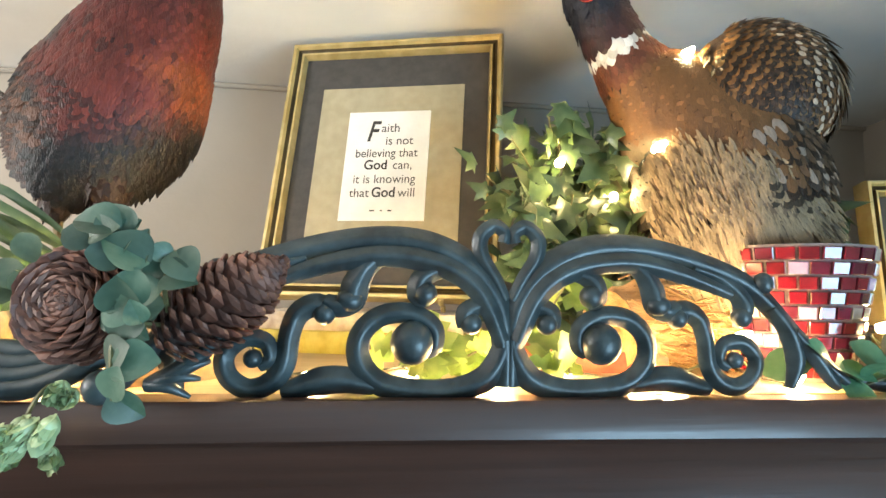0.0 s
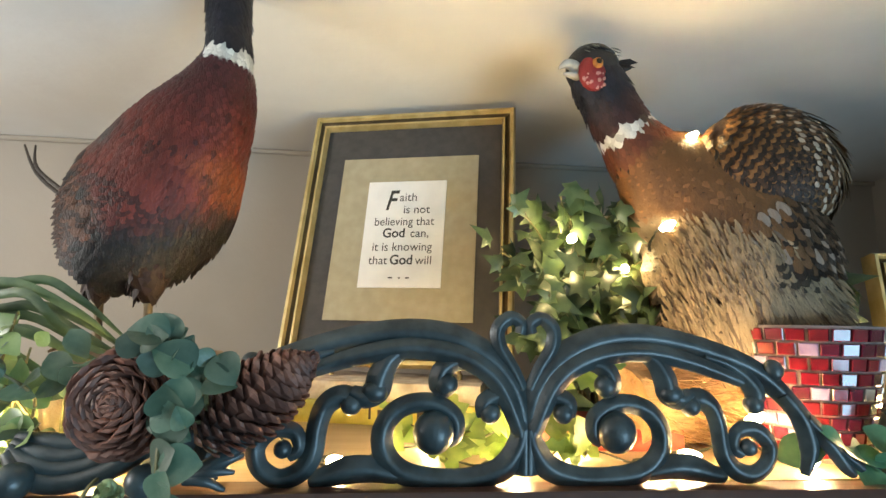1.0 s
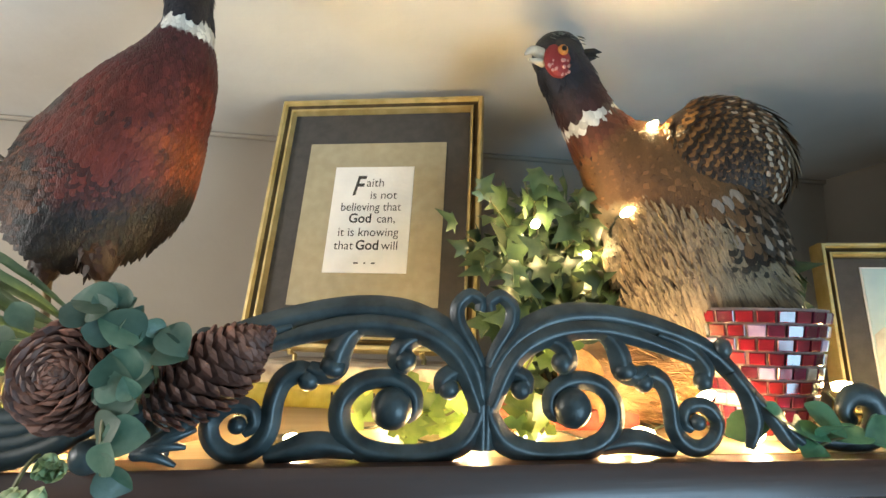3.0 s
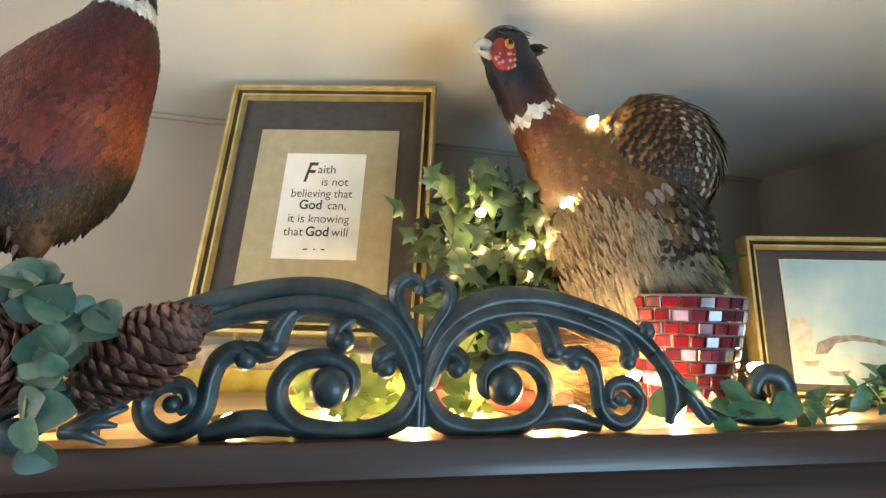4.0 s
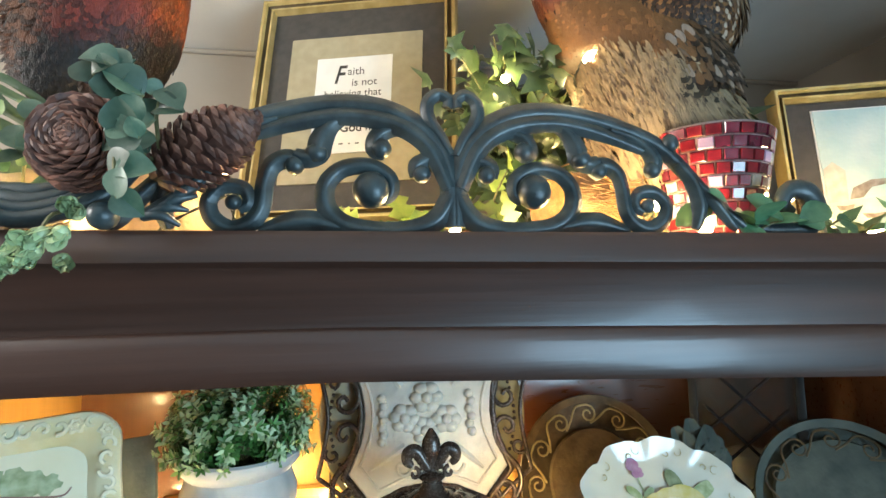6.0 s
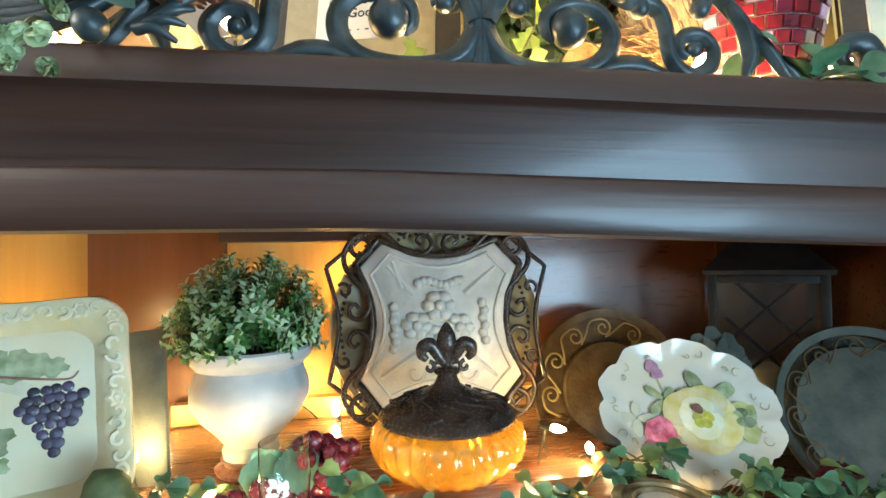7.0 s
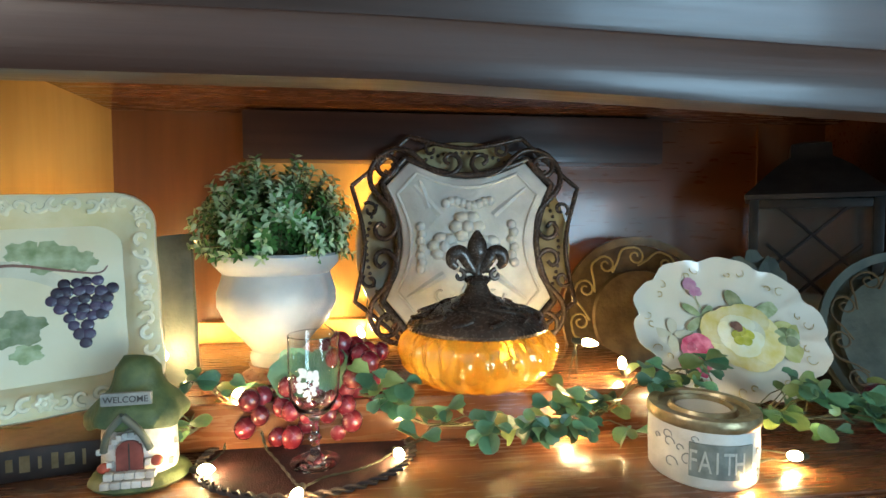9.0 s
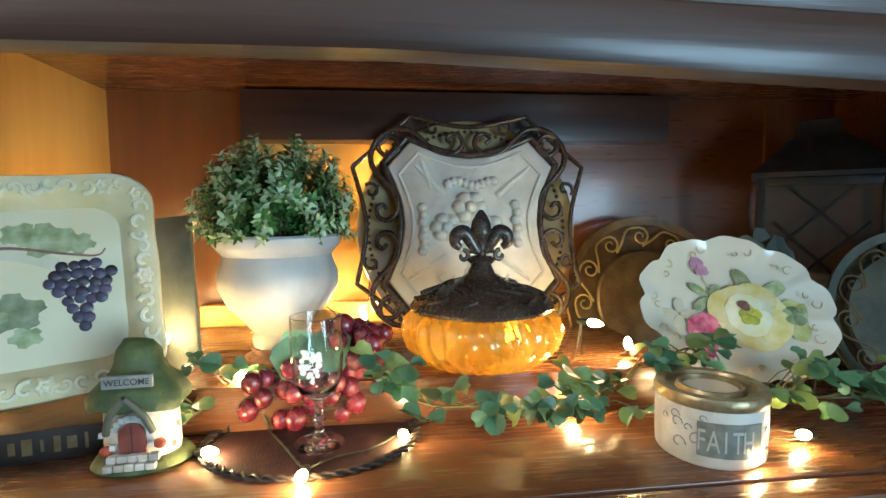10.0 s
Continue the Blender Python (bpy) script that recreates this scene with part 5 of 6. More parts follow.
    for k in range(3):
        curl(bm, (-0.045 + 0.045 * k, -0.084), 0.018, 5, 1 if k % 2 else -1, 0.003, -0.0085)
    part("relief", bm, M_PLASTER, p)
    ob = part("backplate", slab(bmesh.new(), [(x * 1.10, z * 1.10) for x, z in tile], 0.003), M_BRONZE, p, "dark metal backplate")
    ob.location.y = 0.005
    # S-scrolls between border and outline, mirrored in pairs on each side
    path = ((-0.029, 0.139), (-0.037, 0.147), (-0.028, 0.156), (-0.014, 0.151), (-0.011, 0.135), (-0.028, 0.121), (-0.055, 0.124), (-0.080, 0.147), (-0.100, 0.162), (-0.125, 0.164), (-0.149, 0.150), (-0.151, 0.129), (-0.135, 0.117), (-0.121, 0.126), (-0.127, 0.140))
    for k in range(4):
        ca, sa = (1, 0, -1, 0)[k], (0, 1, 0, -1)[k]
        for s in (-1, 1):
            pts = [(ca * s * x - sa * z, -0.004, sa * s * x + ca * z) for x, z in path]
            part("scroll", tube(bmesh.new(), smooth_path(pts, 5), (0.0034, 0.0044, 0.0050, 0.0046, 0.0036), 8), M_BRONZE, p)
            # a small inner curl in each corner of the border
            part("scroll", curl(bmesh.new(), (ca * s * -0.060 - sa * 0.165, sa * s * -0.060 + ca * 0.165), 0.014, 6.0, s, 0.0032, -0.003, start=k * 1.57 + 0.8), M_BRONZE, p)


plaque()


def amber_bowl():
    b = thing("lidded_bowl", "ribbed amber glass bowl with dark bronze fleur-topped lid", "bowl", pose(0.108, 0.648, 1.345))
    n, prof = 168, [(0.0, 0.0), (0.055, 0.0), (0.078, 0.010), (0.097, 0.028), (0.103, 0.046), (0.099, 0.062), (0.088, 0.073), (0.084, 0.075), (0.082, 0.072), (0.093, 0.060), (0.097, 0.046), (0.091, 0.030), (0.073, 0.014), (0.05, 0.005), (0.0, 0.005)]
    ob = part("bowl", lathe(bmesh.new(), prof, n, ribs=28, depth=0.032, twist=60.0), M_AMBER, b, "swirled amber glass")
    ob.visible_shadow = False
    prof = [(0.086, 0.074), (0.092, 0.075), (0.093, 0.079), (0.089, 0.084), (0.078, 0.092), (0.054, 0.102), (0.032, 0.110), (0.018, 0.119), (0.013, 0.130), (0.019, 0.136), (0.014, 0.141), (0.0, 0.143)]
    lid = part("lid", lathe(bmesh.new(), prof, 56), M_BRONZE, b, "dark bronze lid")
    bm = bmesh.new()
    for k in range(12):
        a = 2 * math.pi * k / 12
        rot = Matrix.Rotation(a, 4, "Z")
        pts = [(0.086 - 0.052 * t, 0.020 * math.sin(t * 5.5), 0.088 + 0.021 * t + 0.001) for t in np.linspace(0, 1, 9)]
        tube(bm, [tuple(map(float, q)) for q in pts], (0.0026, 0.0022, 0.0012), 6, m=rot)
    tagged(part("acanthus_relief", bm, M_BRONZE, lid), kind="stuff")
    for k in range(12):
        a = 2 * math.pi * (k + 0.5) / 12
        part("pierced_hole", ball(bmesh.new(), 0.0034, (0.070 * math.cos(a), 0.070 * math.sin(a), 0.0955), (1, 1, 0.35), 8), M_BLACK, lid)
    # fleur finial
    bm = bmesh.new()
    tube(bm, smooth_path([(0, 0, 0.138), (0, 0, 0.156), (0, 0, 0.172), (0, 0, 0.186), (0, 0, 0.201)], 5), (0.005, 0.009, 0.0145, 0.012, 0.002), 12, 0.7)
    for s in (-1, 1):
        tube(bm, smooth_path([(s * 0.004, -0.002, 0.146), (s * 0.012, -0.002, 0.158), (s * 0.022, -0.002, 0.172), (s * 0.032, -0.002, 0.169), (s * 0.034, -0.002, 0.159), (s * 0.027, -0.002, 0.152)], 5), (0.005, 0.008, 0.0095, 0.0095, 0.007, 0.004), 10, 0.7)
        curl(bm, (s * 0.024, 0.142), 0.008, 5.5, s, 0.003, -0.003, start=1.57)
    tube(bm, [(-0.016, 0, 0.150), (0.016, 0, 0.150)], 0.0055, 10)
    part("finial", bm, M_BRONZE, lid)


amber_bowl()


def floral_plate():
    m = Matrix.Translation((0.452, 0.628, 1.411)) @ Matrix.Rotation(radians(-4), 4, "Z") @ Matrix.Rotation(radians(-30), 4, "X") @ Matrix.Rotation(radians(6), 4, "Y") @ Matrix.Scale(0.95, 4)
    p = thing("floral_plate", "white scalloped china plate painted with yellow and pink flowers, leaning", "plate", m)
    n = 96

    def ring(r, y):
        out = []
        for i in range(n):
            a = 2 * math.pi * i / n
            s = 1 + (0.085 * abs(math.sin(a * 5.0 + 0.4 + 0.25 * math.sin(2 * a))) ** 0.8 + 0.010 * math.sin(a * 20 + 1)) * (r / 0.13) ** 3
            out.append((r * s * math.cos(a), y, 0.78 * r * s * math.sin(a)))
        return out
    part("plate", loft(bmesh.new(), [ring(0.065, 0.016), ring(0.104, 0.010), ring(0.130, -0.004), ring(0.131, -0.007), ring(0.104, 0.004), ring(0.085, 0.008), ring(0.03, 0.009)]), M_WHITE_GLAZE, p)
    bm = bmesh.new()
    random.seed(6)
    for k in range(11):
        a = 2 * math.pi * (k + 0.3) / 11
        r = 0.117
        curl(bm, (r * math.cos(a), 0.78 * r * math.sin(a)), 0.010, 4.5, 1 if k % 2 else -1, 0.0006, -0.0022, start=a)
        curl(bm, (0.95 * r * math.cos(a + 0.14), 0.78 * 0.95 * r * math.sin(a + 0.14)), 0.006, 4.5, -1 if k % 2 else 1, 0.0008, -0.0012, start=a + 2)
    tagged(part("gilt_scrollwork", bm, M_GOLD, p, "fine gilt scroll edging"), kind="stuff")

    def petals(name, x, z, r, count, mat, y, wide=0.5, squash=0.85):
        for k in range(count):
            a = 2 * math.pi * k / count + x * 20
            L = r * rnd(0.85, 1.12)
            pts = []
            for q in np.linspace(0, 2 * math.pi, 16, endpoint=False):
                u, v = L * (0.55 + 0.5 * math.cos(q)), L * wide * math.sin(q) * (1.1 + 0.25 * math.cos(q))
                pts.append((float(x + u * math.cos(a) - v * math.sin(a)), float(z + squash * (u * math.sin(a) + v * math.cos(a)))))
            ob = part(name, slab(bmesh.new(), pts, 0.0003), mat, p, flat=True)
            ob.location.y = y - 0.0003 * (k % 4)
    random.seed(9)
    petals("painted_leaf", 0.034, 0.014, 0.062, 5, M_LEAF_PAINT, 0.0056, 0.18)
    petals("painted_leaf", -0.080, -0.014, 0.030, 4, M_PAINT_SHADE, 0.0056, 0.25)
    petals("lime_petal", 0.088, -0.010, 0.034, 6, M_LIME_PETAL, 0.0046, 0.42)
    petals("lime_core", 0.084, -0.004, 0.018, 5, M_LEAF_PAINT, 0.0032, 0.5)
    petals("yellow_petal", 0.020, -0.010, 0.056, 8, M_YELLOW_PAINT, 0.0036, 0.46)
    petals("pale_petal", 0.018, -0.006, 0.036, 7, M_PALE_PETAL, 0.0026, 0.5)
    petals("yellow_core", 0.018, -0.010, 0.017, 5, M_CORE_PAINT, 0.0014, 0.42)
    petals("brown_core", 0.013, 0.004, 0.009, 5, M_BROWN_PAINT, 0.0002, 0.5)
    petals("pink_petal", -0.050, -0.034, 0.025, 6, M_PINK_PAINT, 0.0032, 0.5)
    petals("pink_petal", -0.050, -0.034, 0.014, 5, M_PINK_PAINT, 0.0022, 0.5)
    petals("pink_petal", -0.056, -0.058, 0.024, 5, M_PINK_PAINT, 0.0038, 0.5)
    petals("lilac_petal", -0.046, 0.066, 0.011, 5, M_LILAC_PAINT, 0.0030, 0.5)
    petals("lilac_petal", -0.038, 0.056, 0.010, 4, M_LILAC_PAINT, 0.0032, 0.5)
    petals("painted_leaf", -0.034, 0.016, 0.030, 4, M_LEAF_PAINT, 0.0052, 0.20)
    bm = bmesh.new()
    tube(bm, smooth_path([(-0.04, 0.0052, 0.066), (-0.036, 0.0062, 0.04), (-0.022, 0.0062, 0.012)], 5), 0.0009, 5, 0.4)
    part("painted_stem", bm, M_LEAF_PAINT, p)


floral_plate()


def candle_jar():
    j = thing("candle_jar", "round white carved candle jar with a brass rim and dark label", "candle", pose(0.325, 0.496, SHELF_Z, 0, 0, 9) @ Matrix.Diagonal((0.94, 0.94, 1, 1)))
    part("jar", lathe(bmesh.new(), [(0, 0), (0.054, 0), (0.0565, 0.003), (0.0575, 0.03), (0.057, 0.060), (0.055, 0.060)], 56), M_JAR, j)
    part("rim", lathe(bmesh.new(), [(0.0573, 0.058), (0.0588, 0.060), (0.0590, 0.067), (0.0575, 0.070), (0.047, 0.070), (0.045, 0.066), (0.037, 0.065), (0.034, 0.070), (0.031, 0.070), (0.030, 0.062), (0.044, 0.058)], 56), M_TIN, j, "worn brass rim")
    part("wax", lathe(bmesh.new(), [(0.0305, 0.060), (0.029, 0.0655), (0, 0.0650)], 40), M_CANDLE, j, "cream candle wax")
    lab = bmesh.new()
    ang = np.linspace(radians(-145), radians(-80), 13)
    loft(lab, [[(r * math.cos(a), r * math.sin(a), z) for a, r, z in [(float(q), 0.0577, 0.013) for q in ang] + [(float(q), 0.0577, 0.047) for q in ang[::-1]]], [(r * math.cos(a), r * math.sin(a), z) for a, r, z in [(float(q), 0.0590, 0.013) for q in ang] + [(float(q), 0.0590, 0.047) for q in ang[::-1]]]])
    lb = part("label", lab, M_LABEL, j, "dark rectangular label", flat=True)
    for k, ch in enumerate("FAITH"):
        a = radians(-141 + 11.2 * k)
        ob = words(ch, 0.031, 0, 0, lb, M_LABEL_BAR, 0, name="letter", xs=0.62)
        ob.matrix_local = Matrix.Translation((0.0592 * math.cos(a), 0.0592 * math.sin(a), 0.0190)) @ Matrix.Rotation(a + math.pi / 2, 4, "Z") @ Matrix.Rotation(radians(90), 4, "X") @ Matrix.Diagonal((0.62, 1, 1, 1))
    bm = bmesh.new()
    random.seed(14)
    for k in range(26):
        a0 = rnd(-3.3, 0.3)
        if -2.65 < a0 < -1.3 and rnd(0, 1) < 0.8:
            continue
        z0, r0 = rnd(0.010, 0.052), rnd(0.004, 0.009)
        pts = []
        for i in range(10):
            q = i * 0.55
            aa = a0 + r0 * (1 - i / 13) * math.cos(q) / 0.0575
            pts.append((0.0577 * math.cos(aa), 0.0577 * math.sin(aa), max(0.004, min(0.057, z0 + r0 * (1 - i / 13) * math.sin(q)))))
        tube(bm, pts, 0.0006, 5)
    tagged(part("carved_swirl", bm, M_SIGN, j), kind="stuff")


candle_jar()


def lantern():
    l = thing("lantern", "black metal lantern with a pitched roof and criss-cross glass panes", "lantern", pose(0.742, 0.818, SHELF_Z, 0, 0, -38))
    w, h = 0.083, 0.305
    part("base", box(bmesh.new(), 2 * w + 0.02, 2 * w + 0.02, 0.02, (0, 0, 0.01), 0.004), M_BLACK, l)
    for x in (-w, w):
        for y in (-w, w):
            part("post", box(bmesh.new(), 0.014, 0.014, h - 0.02, (x, y, 0.02 + (h - 0.02) / 2), 0.002), M_BLACK, l)
    for z in (0.028, h - 0.008):
        for y in (-w, w):
            part("rail", box(bmesh.new(), 2 * w - 0.014, 0.012, 0.014, (0, y, z), 0.002), M_BLACK, l)
            part("rail", box(bmesh.new(), 0.012, 2 * w - 0.014, 0.014, (y, 0, z), 0.002), M_BLACK, l)
    bm = bmesh.new()
    rings = []
    for s, z in ((1.16, h), (1.18, h + 0.008), (0.62, h + 0.058), (0.36, h + 0.075), (0.34, h + 0.098), (0.1, h + 0.104)):
        rings.append([(sx * w * s, sy * w * s, z) for sx, sy in ((-1, -1), (1, -1), (1, 1), (-1, 1))])
    part("roof", loft(bm, rings), M_BLACK, l, "black pitched roof")
    for y in (-w, w):
        ob = part("pane", box(bmesh.new(), 2 * w - 0.012, 0.003, h - 0.05, (0, y * 0.98, h / 2 + 0.01)), M_PANE, l, "hazy glass pane", flat=True)
        ob.visible_shadow = False
        for s in (-1, 1):
            for z in (0.085, 0.165, 0.245):
                part("lattice_bar", tube(bmesh.new(), [(-0.065 * s, y * 1.0, z - 0.065), (0.065 * s, y * 1.0, z + 0.065)], 0.0028, 6), M_BLACK, l)
    part("candle", lathe(bmesh.new(), [(0, 0.02), (0.035, 0.02), (0.035, 0.13), (0.03, 0.134), (0, 0.128)], 28), M_CANDLE, l, "cream pillar candle")


lantern()


def rack_plate(name, label, at, lean, r, mat, wire, turn=0, inner=0.56):
    m = Matrix.Translation(at) @ Matrix.Rotation(radians(turn), 4, "Z") @ Matrix.Rotation(radians(-lean), 4, "X")
    p = thing(name, label, "plate", m)
    rx = Matrix.Rotation(radians(90), 4, "X")
    # an open band between the inner disc and the outer rim, filled with wire scrolls
    part("disc", lathe(bmesh.new(), [(0, 0.0), (inner * r, 0.0), ((inner + 0.06) * r, 0.004), ((inner + 0.04) * r, 0.009), (0, 0.006)], 56, rx), mat, p)
    part("rim", lathe(bmesh.new(), [(0.93 * r, 0.004), (r, 0.010), (1.02 * r, 0.013), (1.01 * r, 0.018), (0.92 * r, 0.012), (0.93 * r, 0.004)], 64, rx), wire[1], p)
    # a running wave of spirals along the band
    for k in range(12):
        a = 2 * math.pi * k / 12
        bm = bmesh.new()
        c = (0.78 * r * math.cos(a), 0.78 * r * math.sin(a))
        q = 0.115 * r
        curl(bm, c, q, 8.0, -1, 0.0021, -0.008, start=a)
        first = (c[0] + q * math.cos(a), -0.008, c[1] + q * math.sin(a))
        tube(bm, smooth_path([first, (0.88 * r * math.cos(a + 0.18), -0.008, 0.88 * r * math.sin(a + 0.18)), (0.74 * r * math.cos(a + 0.34), -0.008, 0.74 * r * math.sin(a + 0.34)), (0.665 * r * math.cos(a + 0.50), -0.008, 0.665 * r * math.sin(a + 0.50))], 4), 0.0021, 6)
        part("wire_scroll", bm, wire[0], p)
    part("backing", lathe(bmesh.new(), [(0.58 * r, 0.0), (0.95 * r, 0.004), (0.95 * r, 0.001), (0.58 * r, -0.003)], 56, Matrix.Translation((0, 0.012, 0)) @ rx), mat, p)
    return p


rack_plate("openwork_plate", "brown and gold plate with a scrolled wire rim, leaning", (0.452, 0.86, 1.378), 16, 0.152, M_BROWN_GOLD, (M_GOLD, M_BROWN_GOLD))
rack_plate("openwork_plate", "grey-green plate with a scrolled copper wire rim, leaning", (0.770, 0.640, 1.375), 24, 0.140, M_GREY_GREEN, (M_BROWN_GOLD, M_GREY_GREEN), -18, 0.74)
# dark shell-shaped leaf ornament between the plates
sh = thing("leaf_ornament", "dark grey-green ornament of fanned lobed leaves", "ornament", pose(0.565, 0.735, SHELF_Z + 0.0))
part("stem", tube(bmesh.new(), [(0, 0, 0), (0, 0, 0.06), (0, 0.005, 0.13)], (0.03, 0.012, 0.010), 12), M_GREY_GREEN, sh)
for k in range(9):
    a = radians(-80 + 20 * k)
    bm = leaf(bmesh.new(), facing((0, -0.004 * (k % 2), 0.125), (math.sin(a), -0.25, math.cos(a)), (0, -1, 0)), 0.095 - 0.0003 * abs(math.degrees(a)), 0.024, (0.25, 0.6, 0.85, 1, 0.9, 0.35), 0.25, 0.5)
    part("lobe", bm, M_GREY_GREEN, sh)


# ---- greenery, cones, votive, books and light strings ----
IVY = (0.10, 0.55, 1.0, 0.42, 0.80, 0.28, 0.42, 0.05)
ROUND = (0.10, 0.52, 0.80, 0.95, 1.0, 0.96, 0.82, 0.55, 0.08)
OBOVATE = (0.12, 0.36, 0.66, 0.90, 1.0, 0.96, 0.72, 0.12)


def star_leaf(bm, m, s, curlz=0.15):
    """A five-pointed ivy leaf with a raised midrib."""
    c = bm.verts.new(m @ Vector((0, 0.30 * s, 0.06 * s)))
    pts = []
    for a, r in ((-90, 0.28), (-52, 0.62), (-28, 0.40), (5, 0.78), (36, 0.42), (90, 1.05), (144, 0.42), (175, 0.78), (208, 0.40), (232, 0.62)):
        q = radians(a)
        x, y = r * s * 0.72 * math.cos(q), 0.30 * s + r * s * 0.72 * math.sin(q)
        pts.append(bm.verts.new(m @ Vector((x, y, -curlz * s * r * r))))
    for i in range(len(pts)):
        bm.faces.new((c, pts[i], pts[(i + 1) % len(pts)]))


def ivy_plant():
    v = thing("ivy_plant", "trailing artificial ivy with star-shaped green leaves beside the bird", "plant", pose(0.25, 0.60, TOP_Z))
    random.seed(41)
    bs = bmesh.new()
    me = []
    for k in range(4):
        bm = bmesh.new()
        star_leaf(bm, Matrix(), 0.040, 0.06 + 0.09 * k)
        o = part("leaf", bm, M_IVY, v)
        me.append(o.data)
        o.location = (0.02 * k, 0.02, 0.05)
        o.rotation_euler = (1.2, 0, k)
    ends = []
    for k in range(54):
        a = rnd(-1, 1)
        tip = Vector((-0.012 + a * 0.105 + rnd(-0.02, 0.02), rnd(-0.07, 0.05), rnd(0.04, 0.29)))
        root = Vector((rnd(-0.02, 0.03), rnd(0, 0.03), 0.0))
        mid = Vector((root.x * 0.6 + tip.x * 0.4, 0.02, tip.z * 0.75))
        path = smooth_path([root, mid, tip], 6)
        tube(bs, path, (0.0016, 0.0010), 5)
        ends.append((path, 7))
    for k in range(5):
        path = smooth_path([(0.08, 0.02, 0.02), (0.20, 0.0, 0.10), (0.265 + rnd(-0.02, 0.02), -0.04, 0.16 + rnd(-0.03, 0.03)), (0.30, -0.05, 0.15 + rnd(-0.05, 0.05))], 5)
        tube(bs, path, (0.0016, 0.0010), 5)
        ends.append((path, 5))
    for path, n in ends:
        for j in range(n):
            q = path[min(len(path) - 1, int(len(path) * (0.35 + 0.65 * (j + 1) / n)))]
            o = new("leaf", me[random.randrange(4)])
            o.parent = v
            d = Vector((rnd(-1, 1), rnd(-0.9, 0.1), rnd(-0.7, 0.7)))
            o.matrix_local = facing(q + Vector((rnd(-0.015, 0.015), rnd(-0.02, 0.01), rnd(-0.015, 0.015))), d, (rnd(-0.4, 0.4), -1, rnd(-0.1, 0.9))) @ Matrix.Scale(rnd(0.65, 1.25), 4)
    tagged(part("twiggery", bs, M_STEM, v), kind="stuff")


ivy_plant()


def pine_cone(m, length, r, label):
    """Scales spiral round the core, each a curved wedge with a thick tip."""
    c = thing("pine_cone", label, "pine cone", m, "pine cones")
    part("core", lathe(bmesh.new(), [(0, 0), (r * 0.42, 0.06 * length), (r * 0.60, 0.3 * length), (r * 0.5, 0.65 * length), (r * 0.2, 0.95 * length), (0, length)], 20), M_CONE_CORE, c)
    bm = bmesh.new()
    n = 165
    for k in range(n):
        t = (k + 0.5) / n
        a = k * 2.39996
        rr = r * (0.08 + 0.95 * math.sin(math.pi * (0.16 + 0.82 * t)) ** 0.75)
        z = length * t
        out = Vector((math.cos(a), math.sin(a), 0))
        d = (out * (1 - 1.15 * t ** 2.5) + Vector((0, 0, 0.35 + 0.7 * t))).normalized()
        base = out * rr * 0.45 + Vector((0, 0, z))
        L = max(rr * 0.72, 0.28 * r) * rnd(0.92, 1.08)
        w = 0.235 * r * (0.75 + 0.5 * math.sin(math.pi * t))
        side = d.cross(out.cross(d)).normalized()
        tan = Vector((-math.sin(a), math.cos(a), 0))
        up = tan.cross(d).normalized()
        rings = []
        for s, ww, th in ((0.0, 0.4, 0.20), (0.6, 0.9, 0.16), (0.86, 1.0, 0.26), (1.0, 0.42, 0.14)):
            q = base + d * L * s - up * 0.10 * L * s * s
            rings.append([bm.verts.new(q + tan * w * ww * x + up * w * th * y) for x, y in ((-1, 0), (0, 1), (1, 0), (0, -1))])
        for p, q in zip(rings, rings[1:]):
            for i in range(4):
                bm.faces.new((p[i], p[(i + 1) % 4], q[(i + 1) % 4], q[i]))
        bm.faces.new(rings[-1])
    ob = part("scale_cladding", bm, M_CONE, c, "red-brown woody scales", flat=True)
    tagged(ob, kind="stuff")
    return c


pine_cone(facing((-0.147, 0.345, 1.823), (0.78, 0.10, 0.60)) @ Matrix.Rotation(radians(-90), 4, "X"), 0.092, 0.029, "long red-brown pine cone lying against the scrollwork")
pine_cone(facing((-0.190, 0.366, 1.846), (-0.12, -1.0, 0.12)) @ Matrix.Rotation(radians(-90), 4, "X"), 0.042, 0.037, "round pine cone seen from its tip")


